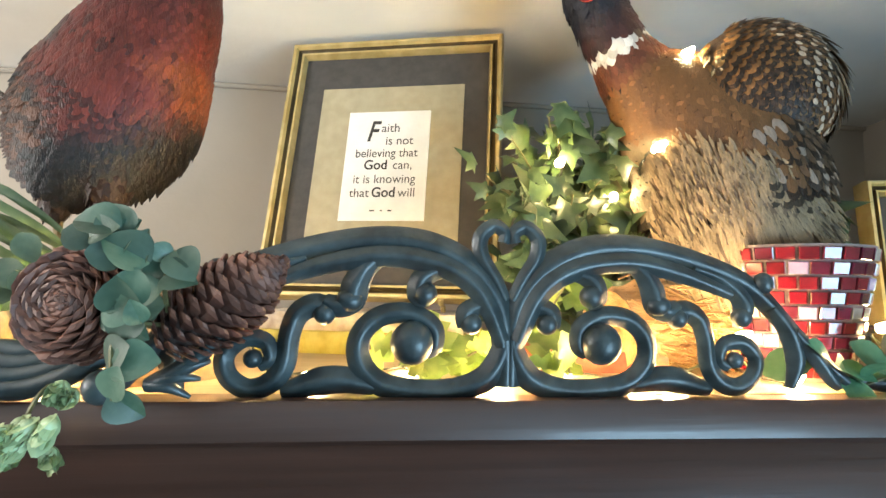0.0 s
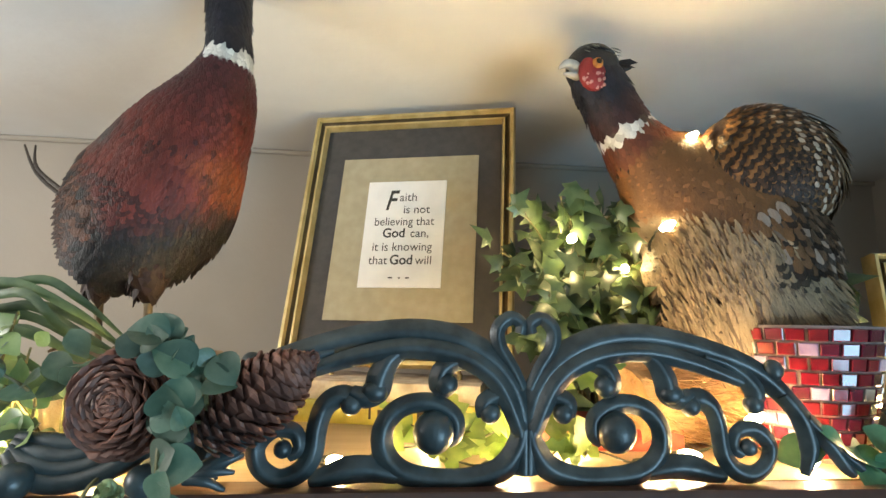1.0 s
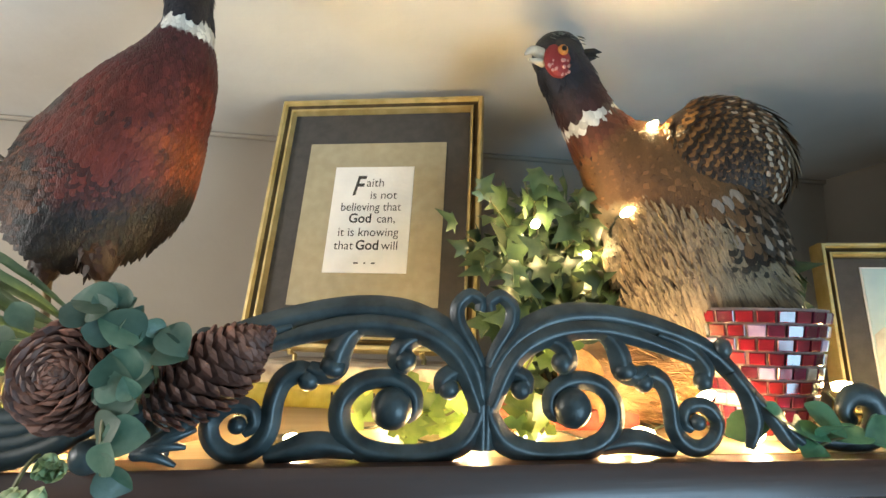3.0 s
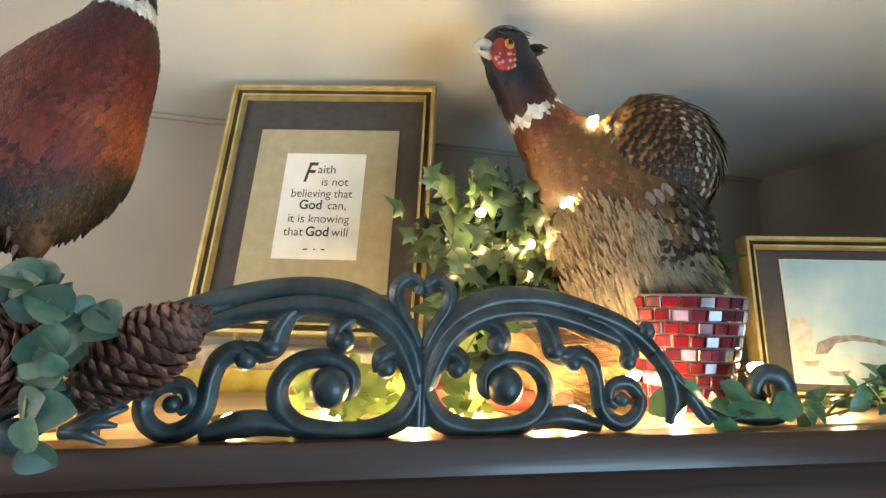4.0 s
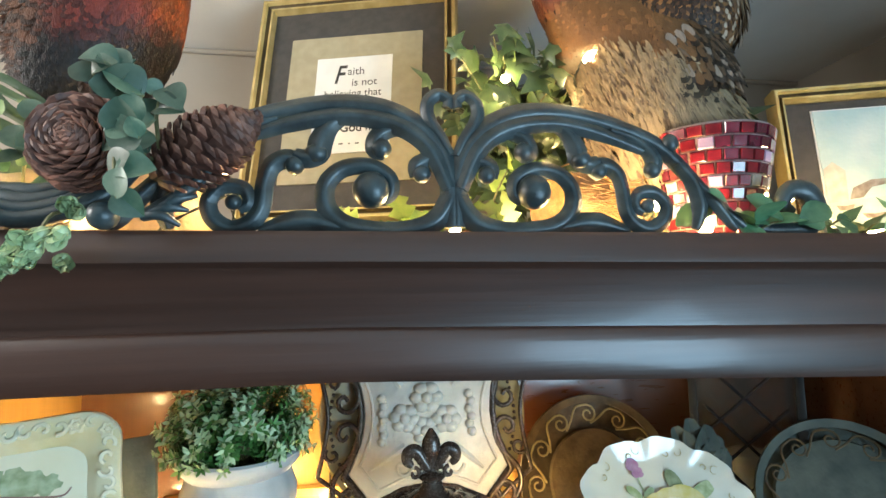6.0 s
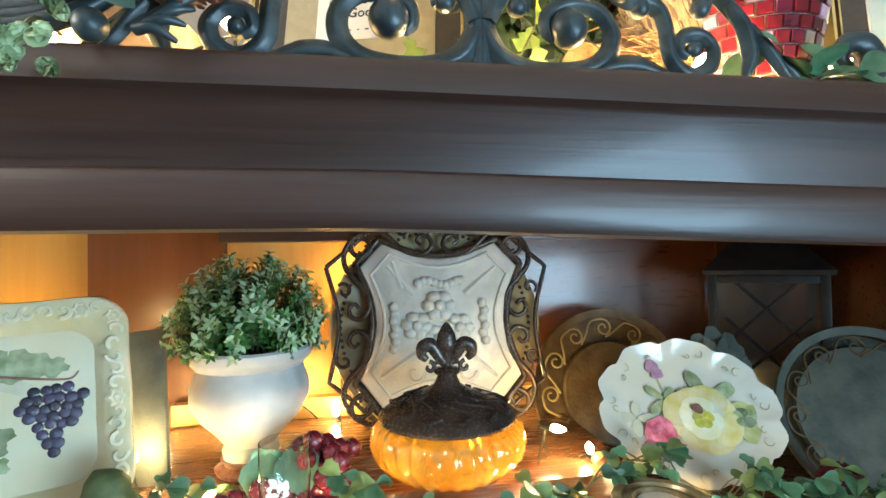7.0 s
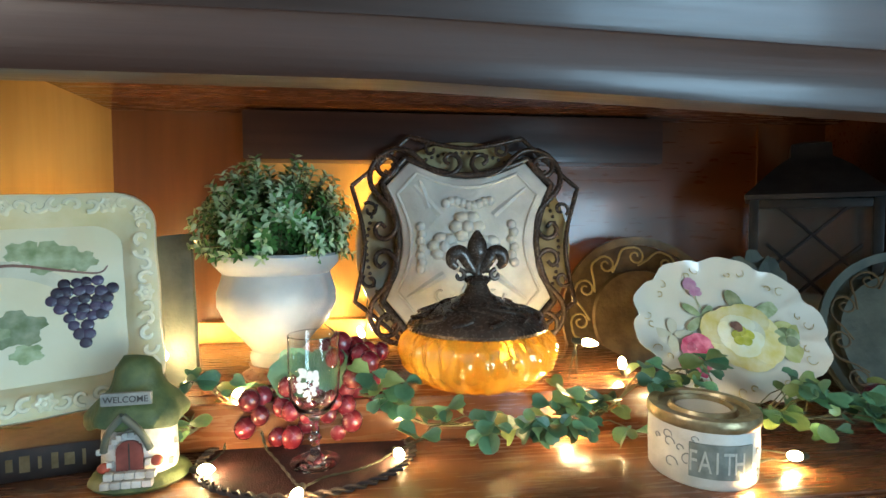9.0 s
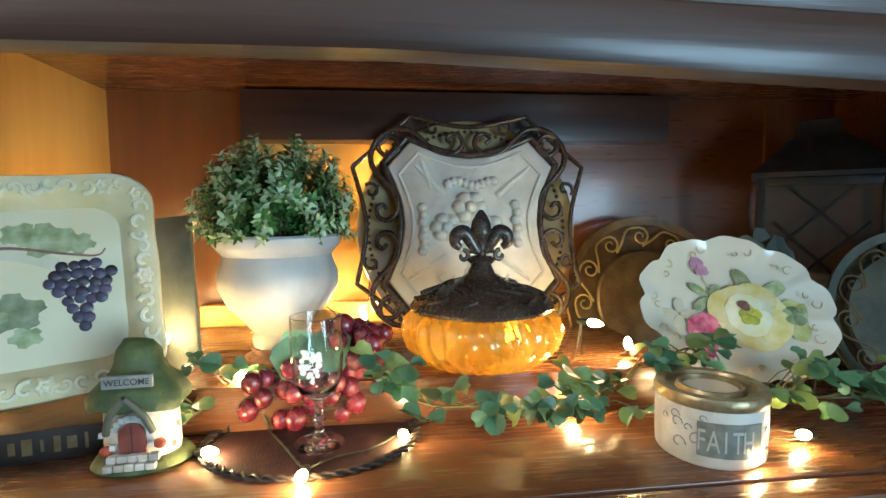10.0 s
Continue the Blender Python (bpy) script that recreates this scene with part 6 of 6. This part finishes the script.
def eucalyptus():
    random.seed(51)
    e = thing("eucalyptus_sprig", "sprig of round blue-green eucalyptus leaves among the pine cones", "plant", pose(-0.150, 0.315, 1.786))
    me = []
    for k in range(3):
        bm = bmesh.new()
        leaf(bm, Matrix(), 0.026, 0.0125, ROUND, 0.12 + 0.14 * k, 0.25 + 0.2 * k)
        o = part("leaf", bm, M_EUC, e)
        me.append(o.data)
        o.matrix_local = facing((0.01 * k - 0.01, -0.01, 0.03 + 0.03 * k), (0.5 - 0.5 * k, -0.5, 0.4), (0, -1, 0.4))
    bs = bmesh.new()
    stems = (((0.005, 0.03, 0.06), (-0.002, 0.0, 0.085), (-0.006, -0.012, 0.108), 6), ((0.01, 0.03, 0.05), (-0.005, -0.01, 0.05), (0.0, -0.022, 0.012), 7), ((0.0, 0.03, 0.07), (-0.01, 0.0, 0.09), (-0.024, -0.01, 0.104), 5), ((0.01, 0.02, 0.06), (0.015, 0.0, 0.080), (0.022, -0.004, 0.098), 5), ((0, 0.02, 0.05), (0.0, -0.012, 0.065), (0.012, -0.02, 0.055), 6))
    for a, b, c, n in stems:
        path = smooth_path([a, b, c], 6)
        tube(bs, path, (0.0018, 0.001), 5)
        for j in range(n):
            q = path[min(len(path) - 1, int(len(path) * (j + 1) / n))]
            o = new("leaf", me[j % 3])
            o.parent = e
            o.matrix_local = facing(q, (rnd(-1, 1), rnd(-0.8, 0.1), rnd(-0.7, 0.9)), (rnd(-0.3, 0.3), -1, rnd(0, 0.6))) @ Matrix.Scale(rnd(0.5, 1.05), 4)
    tagged(part("twiggery", bs, M_STEM, e), kind="stuff")


eucalyptus()


def leafy(name, label, at, stems, leafmat, size, width, outline, seed, per=7, spread=0.02):
    random.seed(seed)
    e = thing(name, label, "plant", pose(*at))
    me = []
    for k in range(3):
        bm = bmesh.new()
        leaf(bm, Matrix(), size, width, outline, 0.1 + 0.12 * k, 0.2)
        o = part("leaf", bm, leafmat, e)
        o.matrix_local = facing((0.008 * k, 0, 0.01), (k - 1, -0.6, 0.5), (0, -0.6, 1))
        me.append(o.data)
    for st in stems:
        path = smooth_path(st, 7)
        part("stem", tube(bmesh.new(), path, (0.0018, 0.0009), 5), M_STEM, e)
        for j in range(per):
            q = path[min(len(path) - 1, int(len(path) * (0.2 + 0.8 * (j + 1) / per)))]
            o = new("leaf", me[random.randrange(3)])
            o.parent = e
            o.matrix_local = facing(q + Vector((rnd(-1, 1), rnd(-1, 1), rnd(-0.5, 0.5))) * spread * 0.3, (rnd(-1, 1), rnd(-0.9, 0.4), rnd(-0.6, 0.9)), (rnd(-0.4, 0.4), -0.8, rnd(0.1, 0.9))) @ Matrix.Scale(rnd(0.65, 1.2), 4)
    return e


leafy("greenery_sprig", "grey-green leafy sprig spilling over the cabinet edge", (-0.30, 0.40, TOP_Z + 0.004), [((0.02, 0.02, 0.0), (0.0, 0.0, 0.05), (-0.03, -0.03, 0.10)), ((0.02, 0.02, 0.0), (0.03, 0.0, 0.06), (0.055, -0.02, 0.09)), ((0.0, 0.02, 0.0), (-0.03, 0.0, 0.04), (-0.07, -0.03, 0.06)), ((-0.03, 0.02, 0.0), (-0.06, 0, 0.07), (-0.08, -0.01, 0.12)), ((0.0, 0.0, 0.02), (0.02, -0.02, 0.06), (0.0, -0.04, 0.085))], M_EUC, 0.028, 0.010, OBOVATE, 61, 9)
leafy("greenery_sprig", "green leafy sprig at the foot of the small picture", (0.575, 0.415, TOP_Z + 0.002), [((0, 0, 0), (0.03, -0.01, 0.03), (0.07, -0.015, 0.045)), ((0, 0, 0), (0.05, -0.02, 0.014), (0.10, -0.025, 0.012)), ((0, 0, 0), (-0.03, -0.01, 0.02), (-0.06, -0.02, 0.012)), ((0.02, 0, 0), (0.10, 0, 0.03), (0.16, -0.01, 0.03))], M_VINE, 0.034, 0.009, (0.2, 0.8, 1, 0.7, 0.35, 0.05), 62, 7)
leafy("greenery_sprig", "teal-green leaves at the tip of the scrollwork", (0.405, 0.380, TOP_Z + 0.002), [((0, 0, 0), (-0.02, -0.006, 0.02), (-0.04, -0.01, 0.03)), ((0, 0, 0), (0.02, -0.008, 0.012), (0.05, -0.012, 0.012))], M_VINE, 0.040, 0.014, OBOVATE, 63, 4)
leafy("greenery_sprig", "lime-green leaves lit from behind among the scrollwork", (0.05, 0.470, TOP_Z + 0.002), [((0, 0, 0), (-0.03, 0, 0.02), (-0.05, 0, 0.032)), ((0, 0, 0), (0.03, -0.01, 0.018), (0.055, 0.0, 0.028)), ((0, 0, 0), (0.0, -0.02, 0.016), (0.01, -0.03, 0.022)), ((0.10, 0, 0), (0.11, 0, 0.05), (0.125, -0.01, 0.085)), ((0.10, 0, 0), (0.12, -0.03, 0.03), (0.115, -0.05, 0.01))], M_YELLOW_LEAF, 0.036, 0.015, IVY, 64, 6)

# long blade leaves arching behind the pine cones
bl = thing("blade_leaves", "long arching dark green blade leaves", "plant", pose(-0.40, 0.43, TOP_Z))
random.seed(66)
for k in range(9):
    dz, dy = -0.007 * k + rnd(-0.006, 0.006), rnd(-0.02, 0.02)
    pts = smooth_path([(-0.02, 0.01, 0.0), (-0.01, 0.0, 0.12 + dz), (0.060 + rnd(-0.02, 0.02), dy, 0.160 + dz), (0.112, dy, 0.138 + dz + rnd(-0.008, 0.008)), (0.160 + rnd(-0.015, 0.012), dy * 0.5, 0.108 + 0.8 * dz)], 6)
    part("blade", tube(bmesh.new(), pts, (0.0015, 0.003, 0.0042, 0.0036, 0.0006), 6, 0.25), M_IVY, bl)
# pale leaf colour stands in for bulb light on this sprig
leafy("greenery_sprig", "green leafy sprig coloured pale as if lit, beside the pine cones", (-0.315, 0.405, TOP_Z + 0.004), [((0.0, 0.0, 0.0), (0.0, 0.0, 0.04), (0.018, -0.01, 0.075)), ((0.0, 0.0, 0.0), (0.01, -0.01, 0.05), (0.024, -0.02, 0.098)), ((0, 0, 0), (-0.01, 0, 0.07), (0.004, -0.01, 0.125)), ((0, 0, 0), (0.02, -0.02, 0.02), (0.034, -0.03, 0.035))], M_VINE_PALE, 0.024, 0.009, OBOVATE, 65, 8)
# pale buds hanging over the edge
hp = thing("hop_sprig", "pale green hop-like buds hanging over the cabinet edge", "plant", pose(-0.212, 0.338, TOP_Z + 0.004))
part("stem", tube(bmesh.new(), smooth_path([(0.0, 0.03, 0.012), (0, 0.0, 0.010), (-0.004, -0.012, -0.014), (-0.004, -0.013, -0.030)], 5), 0.0014, 5), M_STEM, hp)
random.seed(71)
petal = None
for k in range(13):
    at = Vector((rnd(-0.034, 0.024), -0.012 - rnd(0, 0.008), rnd(-0.030, 0.016)))
    axis = Vector((rnd(-0.5, 0.5), -0.5, rnd(-0.9, 0.5))).normalized()
    bud = part("bud", ball(bmesh.new(), 0.0055, (0, 0, 0), (1, 1, 1.1), 10), M_HOP, hp)
    bud.location = at
    for j in range(11):
        side = axis.orthogonal().normalized()
        side.rotate(Matrix.Rotation(j * 2.4, 3, axis))
        if petal is None:
            ob = part("bract", leaf(bmesh.new(), Matrix(), 0.015, 0.0058, (0.4, 0.9, 1, 0.8, 0.2), 0.35, -0.3), M_HOP, bud)
            petal = ob.data
        else:
            ob = new("bract", petal)
            ob.parent = bud
        ob.matrix_local = facing(axis * (0.0008 * j - 0.008), axis + side * (0.9 - 0.05 * j), side) @ Matrix.Scale(rnd(0.85, 1.15), 4)


def votive():
    v = thing("mosaic_votive", "flared votive cup covered in red, lilac and silvered glass mosaic", "candle holder", pose(0.431, 0.475, TOP_Z))
    h, r0, r1 = 0.133, 0.050, 0.077

    def rad(z):
        return r0 + (r1 - r0) * (z / h) ** 0.9
    part("cup", lathe(bmesh.new(), [(0, 0), (r0 - 0.002, 0)] + [(rad(z) - 0.002, z) for z in np.linspace(0.005, h, 9).tolist()] + [(r1 - 0.006, h), (r0 - 0.005, 0.01), (0, 0.01)], 48), M_GROUT, v, "grey grout and glass wall")
    random.seed(81)
    rows, cols = 9, 26
    kinds = {}
    for r in range(rows):
        z0, z1 = 0.004 + (h - 0.006) * r / rows, 0.004 + (h - 0.006) * (r + 1) / rows
        for c in range(cols):
            a0 = 2 * math.pi * (c + 0.5 * (r % 2)) / cols + rnd(-0.01, 0.01)
            a1 = a0 + 2 * math.pi / cols * rnd(0.84, 0.90)
            zz0, zz1 = z0 + 0.0012, z1 - 0.0010
            bm = bmesh.new()
            rings = []
            for dr, k in ((-0.002, 0), (0.0012, 0), (0.0019, 0.0009)):
                rings.append([((rad(z) + dr) * math.cos(a), (rad(z) + dr) * math.sin(a), z) for a, z in ((a0 + k * 12, zz0 + k), (a1 - k * 12, zz0 + k), (a1 - k * 12, zz1 - k), (a0 + k * 12, zz1 - k))])
            loft(bm, rings)
            x = rnd(0, 1)
            mat = M_RED_GLASS if x < 0.32 else M_DEEP_RED if x < 0.76 else M_MIRROR_TILE if x < 0.86 else M_LILAC_TILE
            part("tile", bm, mat, v, flat=True)


votive()

# carved base under the cock bird, log and straw under the other
mo = thing("carved_base", "tan carved base under the mounted bird", "base", pose(-0.245, 0.49, TOP_Z))
bm = bmesh.new()
lathe(bm, [(0, 0), (0.105, 0), (0.108, 0.03), (0.095, 0.070), (0.06, 0.092), (0, 0.096)], 32, Matrix.Diagonal((1.0, 0.75, 1, 1)))
for q in bm.verts:
    q.co += q.co.normalized() * 0.008 * noise.noise(q.co * 28)
part("mound", bm, M_MOUND, mo)
lg = thing("straw_log", "straw-brown bark log under the mounted bird", "log", pose(0.365, 0.52, TOP_Z))
bm = bmesh.new()
tube(bm, smooth_path([(-0.125, -0.02, 0.045), (-0.06, 0, 0.055), (0.0, 0.01, 0.06), (0.08, 0.015, 0.055)], 7), (0.040, 0.047, 0.052, 0.045), 28)
for q in bm.verts:
    q.co += Vector((0, q.co.y, q.co.z - 0.055)).normalized() * 0.005 * noise.noise(q.co * 60)
part("log", bm, M_LOG, lg)
bm = bmesh.new()
random.seed(91)
for k in range(260):
    x, a = rnd(-0.12, 0.06), rnd(2.6, 5.4)
    q = Vector((x, 0.052 * math.cos(a - 1.2) * 0.9 - 0.006, 0.056 + 0.05 * math.sin(a - 1.2 + math.pi)))
    tube(bm, [q, q + Vector((rnd(0.02, 0.05), rnd(-0.008, 0.004), rnd(-0.022, 0.012)))], (0.0011, 0.0005), 4)
tagged(part("straw", bm, M_LOG, lg, "loose straw"), kind="stuff")

# books lying under the gilt frame
book("book", 0.285, 0.15, 0.027, pose(-0.005, 0.690, TOP_Z, 0, 0, -14), M_BOOK_YELLOW, "yellow-spined book lying flat under the gilt frame", 9, M_BOOK_DARK)
book("book", 0.265, 0.14, 0.024, pose(-0.010, 0.700, TOP_Z + 0.027, 0, 0, -15), M_BARK_BOOK, "mottled pale book lying on the yellow one")
book("book", 0.17, 0.12, 0.022, pose(0.215, 0.545, TOP_Z, 0, 0, -5), M_BOOK_RED, "red cloth book lying flat behind the scrollwork")

# fluted curved arm of a second ornament with its ball, and a curl at the other end
ar = thing("scroll_ornament", "teal-black fluted scroll arm with a ball, beside the main scrollwork", "ornament", pose(-0.20, 0.350, TOP_Z + 0.003))
for k in range(4):
    pts = smooth_path([(-0.078, 0.006 + 0.003 * k, 0.028 + 0.003 * k), (-0.062 + 0.003 * k, 0.002 + 0.004 * k, 0.013 + 0.007 * k), (-0.036 + 0.001 * k, 0.002 + 0.004 * k, 0.009 + 0.008 * k), (-0.004, 0.004 + 0.005 * k, 0.019 + 0.008 * k), (0.022 - 0.002 * k, 0.012 + 0.004 * k, 0.039 + 0.006 * k), (0.038, 0.024, 0.064)], 7)
    part("flute", tube(bmesh.new(), pts, (0.004, 0.0066, 0.0072, 0.0070, 0.0058, 0.003), 12), M_IRON, ar)
bm = bmesh.new()
ball(bm, 0.0125, (-0.064, -0.006, 0.0125), seg=20)
part("ball", bm, M_IRON, ar)
part("ball", ball(bmesh.new(), 0.0115, (0.018, -0.004, 0.0115), seg=20), M_IRON, ar)
bm = bmesh.new()
for k in range(5):
    tube(bm, smooth_path([(0.045, 0.0, 0.012), (0.058 + 0.006 * k, -0.004, 0.012 + 0.006 * k), (0.072 + 0.006 * k, 0.0, 0.004 + 0.012 * k)], 4), (0.005, 0.0045, 0.0015), 8)
part("leaf_fan", bm, M_IRON, ar)
cr = thing("scroll_ornament", "teal-black scroll curl standing by the small picture", "ornament", pose(0.458, 0.385, TOP_Z + 0.003))
bm = bmesh.new()
tube(bm, smooth_path([(-0.045, 0, 0.008), (-0.015, 0, 0.006), (0.018, 0, 0.010), (0.030, 0, 0.028), (0.022, 0, 0.046), (0.002, 0, 0.048), (-0.008, 0, 0.034), (0.002, 0, 0.024)], 6), (0.005, 0.009, 0.012, 0.013, 0.012, 0.010, 0.008, 0.006), 12, 0.8)
part("curl", bm, M_IRON, cr)


def garland():
    g = thing("vine_garland", "artificial vine garland with blue-green clover-like leaves along the shelf", "garland", pose(0, 0, SHELF_Z))
    random.seed(101)
    main = smooth_path([(-0.30, 0.60, 0.03), (-0.245, 0.575, 0.012), (-0.20, 0.60, 0.035), (-0.12, 0.60, 0.05), (-0.03, 0.585, 0.045), (0.03, 0.560, 0.020), (0.10, 0.545, 0.020), (0.18, 0.535, 0.014), (0.235, 0.545, 0.022), (0.30, 0.565, 0.055), (0.36, 0.575, 0.060), (0.42, 0.540, 0.030), (0.48, 0.525, 0.018), (0.58, 0.520, 0.015), (0.70, 0.53, 0.015)], 10)
    main = [p + Vector((0, 0.016, 0.012)) for p in main]
    part("main_stem", tube(bmesh.new(), main, 0.0018, 6), M_STEM, g)
    part("main_stem", tube(bmesh.new(), [p + Vector((0, 0.006 * math.sin(i * 0.5), 0.004 + 0.004 * math.cos(i * 0.5))) for i, p in enumerate(main)], 0.0014, 6), M_STEM, g)
    me = []
    for k in range(4):
        bm = bmesh.new()
        leaf(bm, Matrix(), 0.022, 0.0090, (0.10, 0.30, 0.58, 0.86, 1.0, 0.98, 0.62), 0.05 + 0.14 * k, 0.30 + 0.15 * (k % 3), notch=0.10)
        o = part("leaf", bm, M_VINE if k < 3 else M_VINE_PALE, g)
        o.location = main[8 + 3 * k]
        me.append(o.data)
    dense = ((-0.265, 0.02, 7), (-0.20, 0.02, 4), (-0.02, 0.03, 4), (0.04, 0.03, 7), (0.11, 0.03, 6), (0.19, 0.03, 9), (0.25, 0.03, 5), (0.33, 0.03, 6), (0.40, 0.03, 7), (0.47, 0.03, 8), (0.54, 0.03, 7), (0.62, 0.03, 7))
    bs = bmesh.new()
    for cx, w, n in dense:
        near = [p for p in main if abs(p.x - cx) < 0.045]
        for _ in range(n):
            p = random.choice(near)
            d = Vector((rnd(-0.8, 0.8), rnd(-1.0, 0.2), rnd(0.0, 0.8)))
            tip = p + d.normalized() * rnd(0.015, 0.060)
            tip.z = max(0.008, tip.z)
            tube(bs, [p, (p + tip) / 2 + Vector((0, 0, 0.006)), tip], (0.0011, 0.0008), 4)
            for j in range(random.choice((3, 3, 4))):
                o = new("leaf", me[random.randrange(4)])
                o.parent = g
                dd = Vector((math.cos(j * 2.0 + d.x * 3), math.sin(j * 2.0 + d.x * 3) * 0.6 - 0.35, rnd(-0.6, 0.6)))
                q = tip + Vector((rnd(-0.004, 0.004), 0, rnd(-0.003, 0.004)))
                o.matrix_local = facing(q, dd, (rnd(-0.6, 0.6), rnd(-1.2, -0.2), 1.0)) @ Matrix.Scale(rnd(0.65, 1.35), 4)
    tagged(part("twiggery", bs, M_STEM, g), kind="stuff")


garland()


def light_string(label, spots, seed):
    """A twisted wire from bulb to bulb; each bulb is a small pointed glass lamp in a dark socket."""
    random.seed(seed)
    s = thing("light_string", label, "string lights", pose(0, 0, 0))
    bme, sme = None, None
    for x, y, z, dx, dy, dz in spots:
        m = facing((x, y, z), (dx, dy, dz)) @ Matrix.Scale(1.25, 4)
        if bme is None:
            bm = lathe(bmesh.new(), [(0, -0.006), (0.0034, -0.0055), (0.0044, -0.001), (0.0038, 0.004), (0.0016, 0.009), (0, 0.0105)], 12, Matrix.Rotation(radians(-90), 4, "X"))
            b = part("bulb", bm, M_BULB, s, "lit warm white bulb")
            bme = b.data
            k = part("socket", lathe(bmesh.new(), [(0, -0.018), (0.0026, -0.0175), (0.0036, -0.012), (0.0036, -0.0065), (0, -0.0062)], 10, Matrix.Rotation(radians(-90), 4, "X")), M_WIRE, b)
            sme = k.data
        else:
            b = tagged(new("bulb", bme), "lit warm white bulb")
            b.parent = s
            k = new("socket", sme)
            k.parent = b
        b.matrix_local = m
    for a, b in zip(spots, spots[1:]):
        p, q = Vector(a[:3]) - Vector(a[3:]).normalized() * 0.016, Vector(b[:3]) - Vector(b[3:]).normalized() * 0.016
        L = (q - p).length
        low = (TOP_Z if p.z > 1.7 else SHELF_Z) + 0.003
        mid = (p + q) / 2 + Vector((rnd(-0.02, 0.02), rnd(0.0, 0.03), 0))
        mid.z = max(low, min(p.z, q.z) - 0.15 * L)
        path = smooth_path([p, p.lerp(mid, 0.5) + Vector((rnd(-0.01, 0.01), rnd(-0.01, 0.01), -0.004)), mid, mid.lerp(q, 0.5) + Vector((rnd(-0.01, 0.01), rnd(-0.01, 0.01), -0.004)), q], 8)
        for v in path:
            v.z = max(v.z, low)
        bm = bmesh.new()
        for ph in (0, math.pi):
            tube(bm, [v + Vector((0.0012 * math.cos(i * 1.3 + ph), 0.0012 * math.sin(i * 1.3 + ph), 0.0)) for i, v in enumerate(path)], 0.0009, 5)
        part("wire", bm, M_WIRE, s)


light_string("string of small warm lights winding over the lit shelf", (
    (-0.455, 0.560, 1.345, 0.3, -1, 0.3), (-0.290, 0.662, 1.388, 0.4, -0.5, 0.6), (-0.199, 0.536, 1.300, 0.8, -0.5, 0.2), (-0.187, 0.618, 1.352, -0.2, -0.8, 0.3),
    (-0.097, 0.473, 1.300, -0.1, -1, 0.1), (0.001, 0.548, 1.300, 0.2, -1, 0.2), (0.150, 0.640, 1.380, 0.1, -0.8, 0.4), (0.213, 0.590, 1.318, -0.4, -0.8, 0.2), (0.262, 0.650, 1.392, 0.9, -0.4, -0.1),
    (0.306, 0.640, 1.365, -0.3, -0.5, 0.8), (0.343, 0.447, 1.302, -0.6, -0.6, 0.2), (0.422, 0.480, 1.304, -0.9, -0.3, 0.2), (0.345, 0.640, 1.335, 0.3, -0.4, 0.3)), 5)
light_string("string of small warm lights glowing behind the pot and plaque", (
    (-0.420, 0.760, 1.520, -0.8, -0.2, 0.3), (-0.34, 0.880, 1.362, 0.1, -0.3, 0.8), (-0.235, 0.900, 1.362, 0.1, -0.3, 0.8), (-0.125, 0.905, 1.400, 0.3, -0.3, 0.8), (-0.055, 0.900, 1.362, -0.3, -0.3, 0.8), (-0.02, 0.905, 1.600, -0.2, -0.2, 0.9), (0.09, 0.905, 1.365, 0.2, -0.3, 0.8), (0.27, 0.905, 1.40, 0.2, -0.3, 0.8)), 6)
light_string("string of small warm lights along the cabinet top", (
    (-0.302, 0.392, 1.818, -0.3, -0.8, 0.3), (-0.235, 0.395, 1.806, 0.4, -0.7, 0.4), (-0.118, 0.440, 1.846, -0.4, 0.2, 0.6), (-0.058, 0.420, 1.789, 0.7, -0.6, 0.1), (0.030, 0.500, 1.795, 0.3, -0.6, 0.4), (0.076, 0.398, 1.790, 0.2, -0.9, 0.2), (0.112, 0.455, 1.797, 0.2, -0.9, 0.3),
    (0.170, 0.470, 1.790, 0.3, -0.7, 0.1), (0.219, 0.398, 1.790, 0.4, -0.8, 0.1), (0.268, 0.430, 1.790, 0.8, -0.5, 0.1), (0.335, 0.425, 1.824, 0.3, -0.8, 0.5), (0.374, 0.405, 1.791, 0.2, -0.5, 0.8), (0.508, 0.440, 1.834, 0.6, -0.7, 0.2), (0.617, 0.430, 1.795, 0.5, -0.8, 0.2)), 7)
light_string("string of small warm lights draped over ivy and mounted bird", (
    (0.204, 0.550, 2.016, -0.5, -0.7, -0.3), (0.288, 0.585, 1.985, -0.2, -0.7, 0.1), (0.298, 0.497, 2.025, 0.2, -0.8, 0.2), (0.329, 0.492, 2.131, 0.2, -0.9, 0.3)), 8)

# dusky red ornament at the far end of the shelf
oj = thing("glass_ornament", "dusky red glass fruit ornament lying on the shelf", "ornament", pose(0.640, 0.575, SHELF_Z))
part("body", lathe(bmesh.new(), [(0, 0), (0.014, 0.001), (0.027, 0.014), (0.030, 0.028), (0.024, 0.044), (0.010, 0.052), (0.006, 0.054), (0, 0.053)], 28), M_DEEP_RED, oj)
part("stalk", tube(bmesh.new(), [(0, 0, 0.052), (0.003, 0, 0.062)], 0.002, 6), M_STEM, oj)
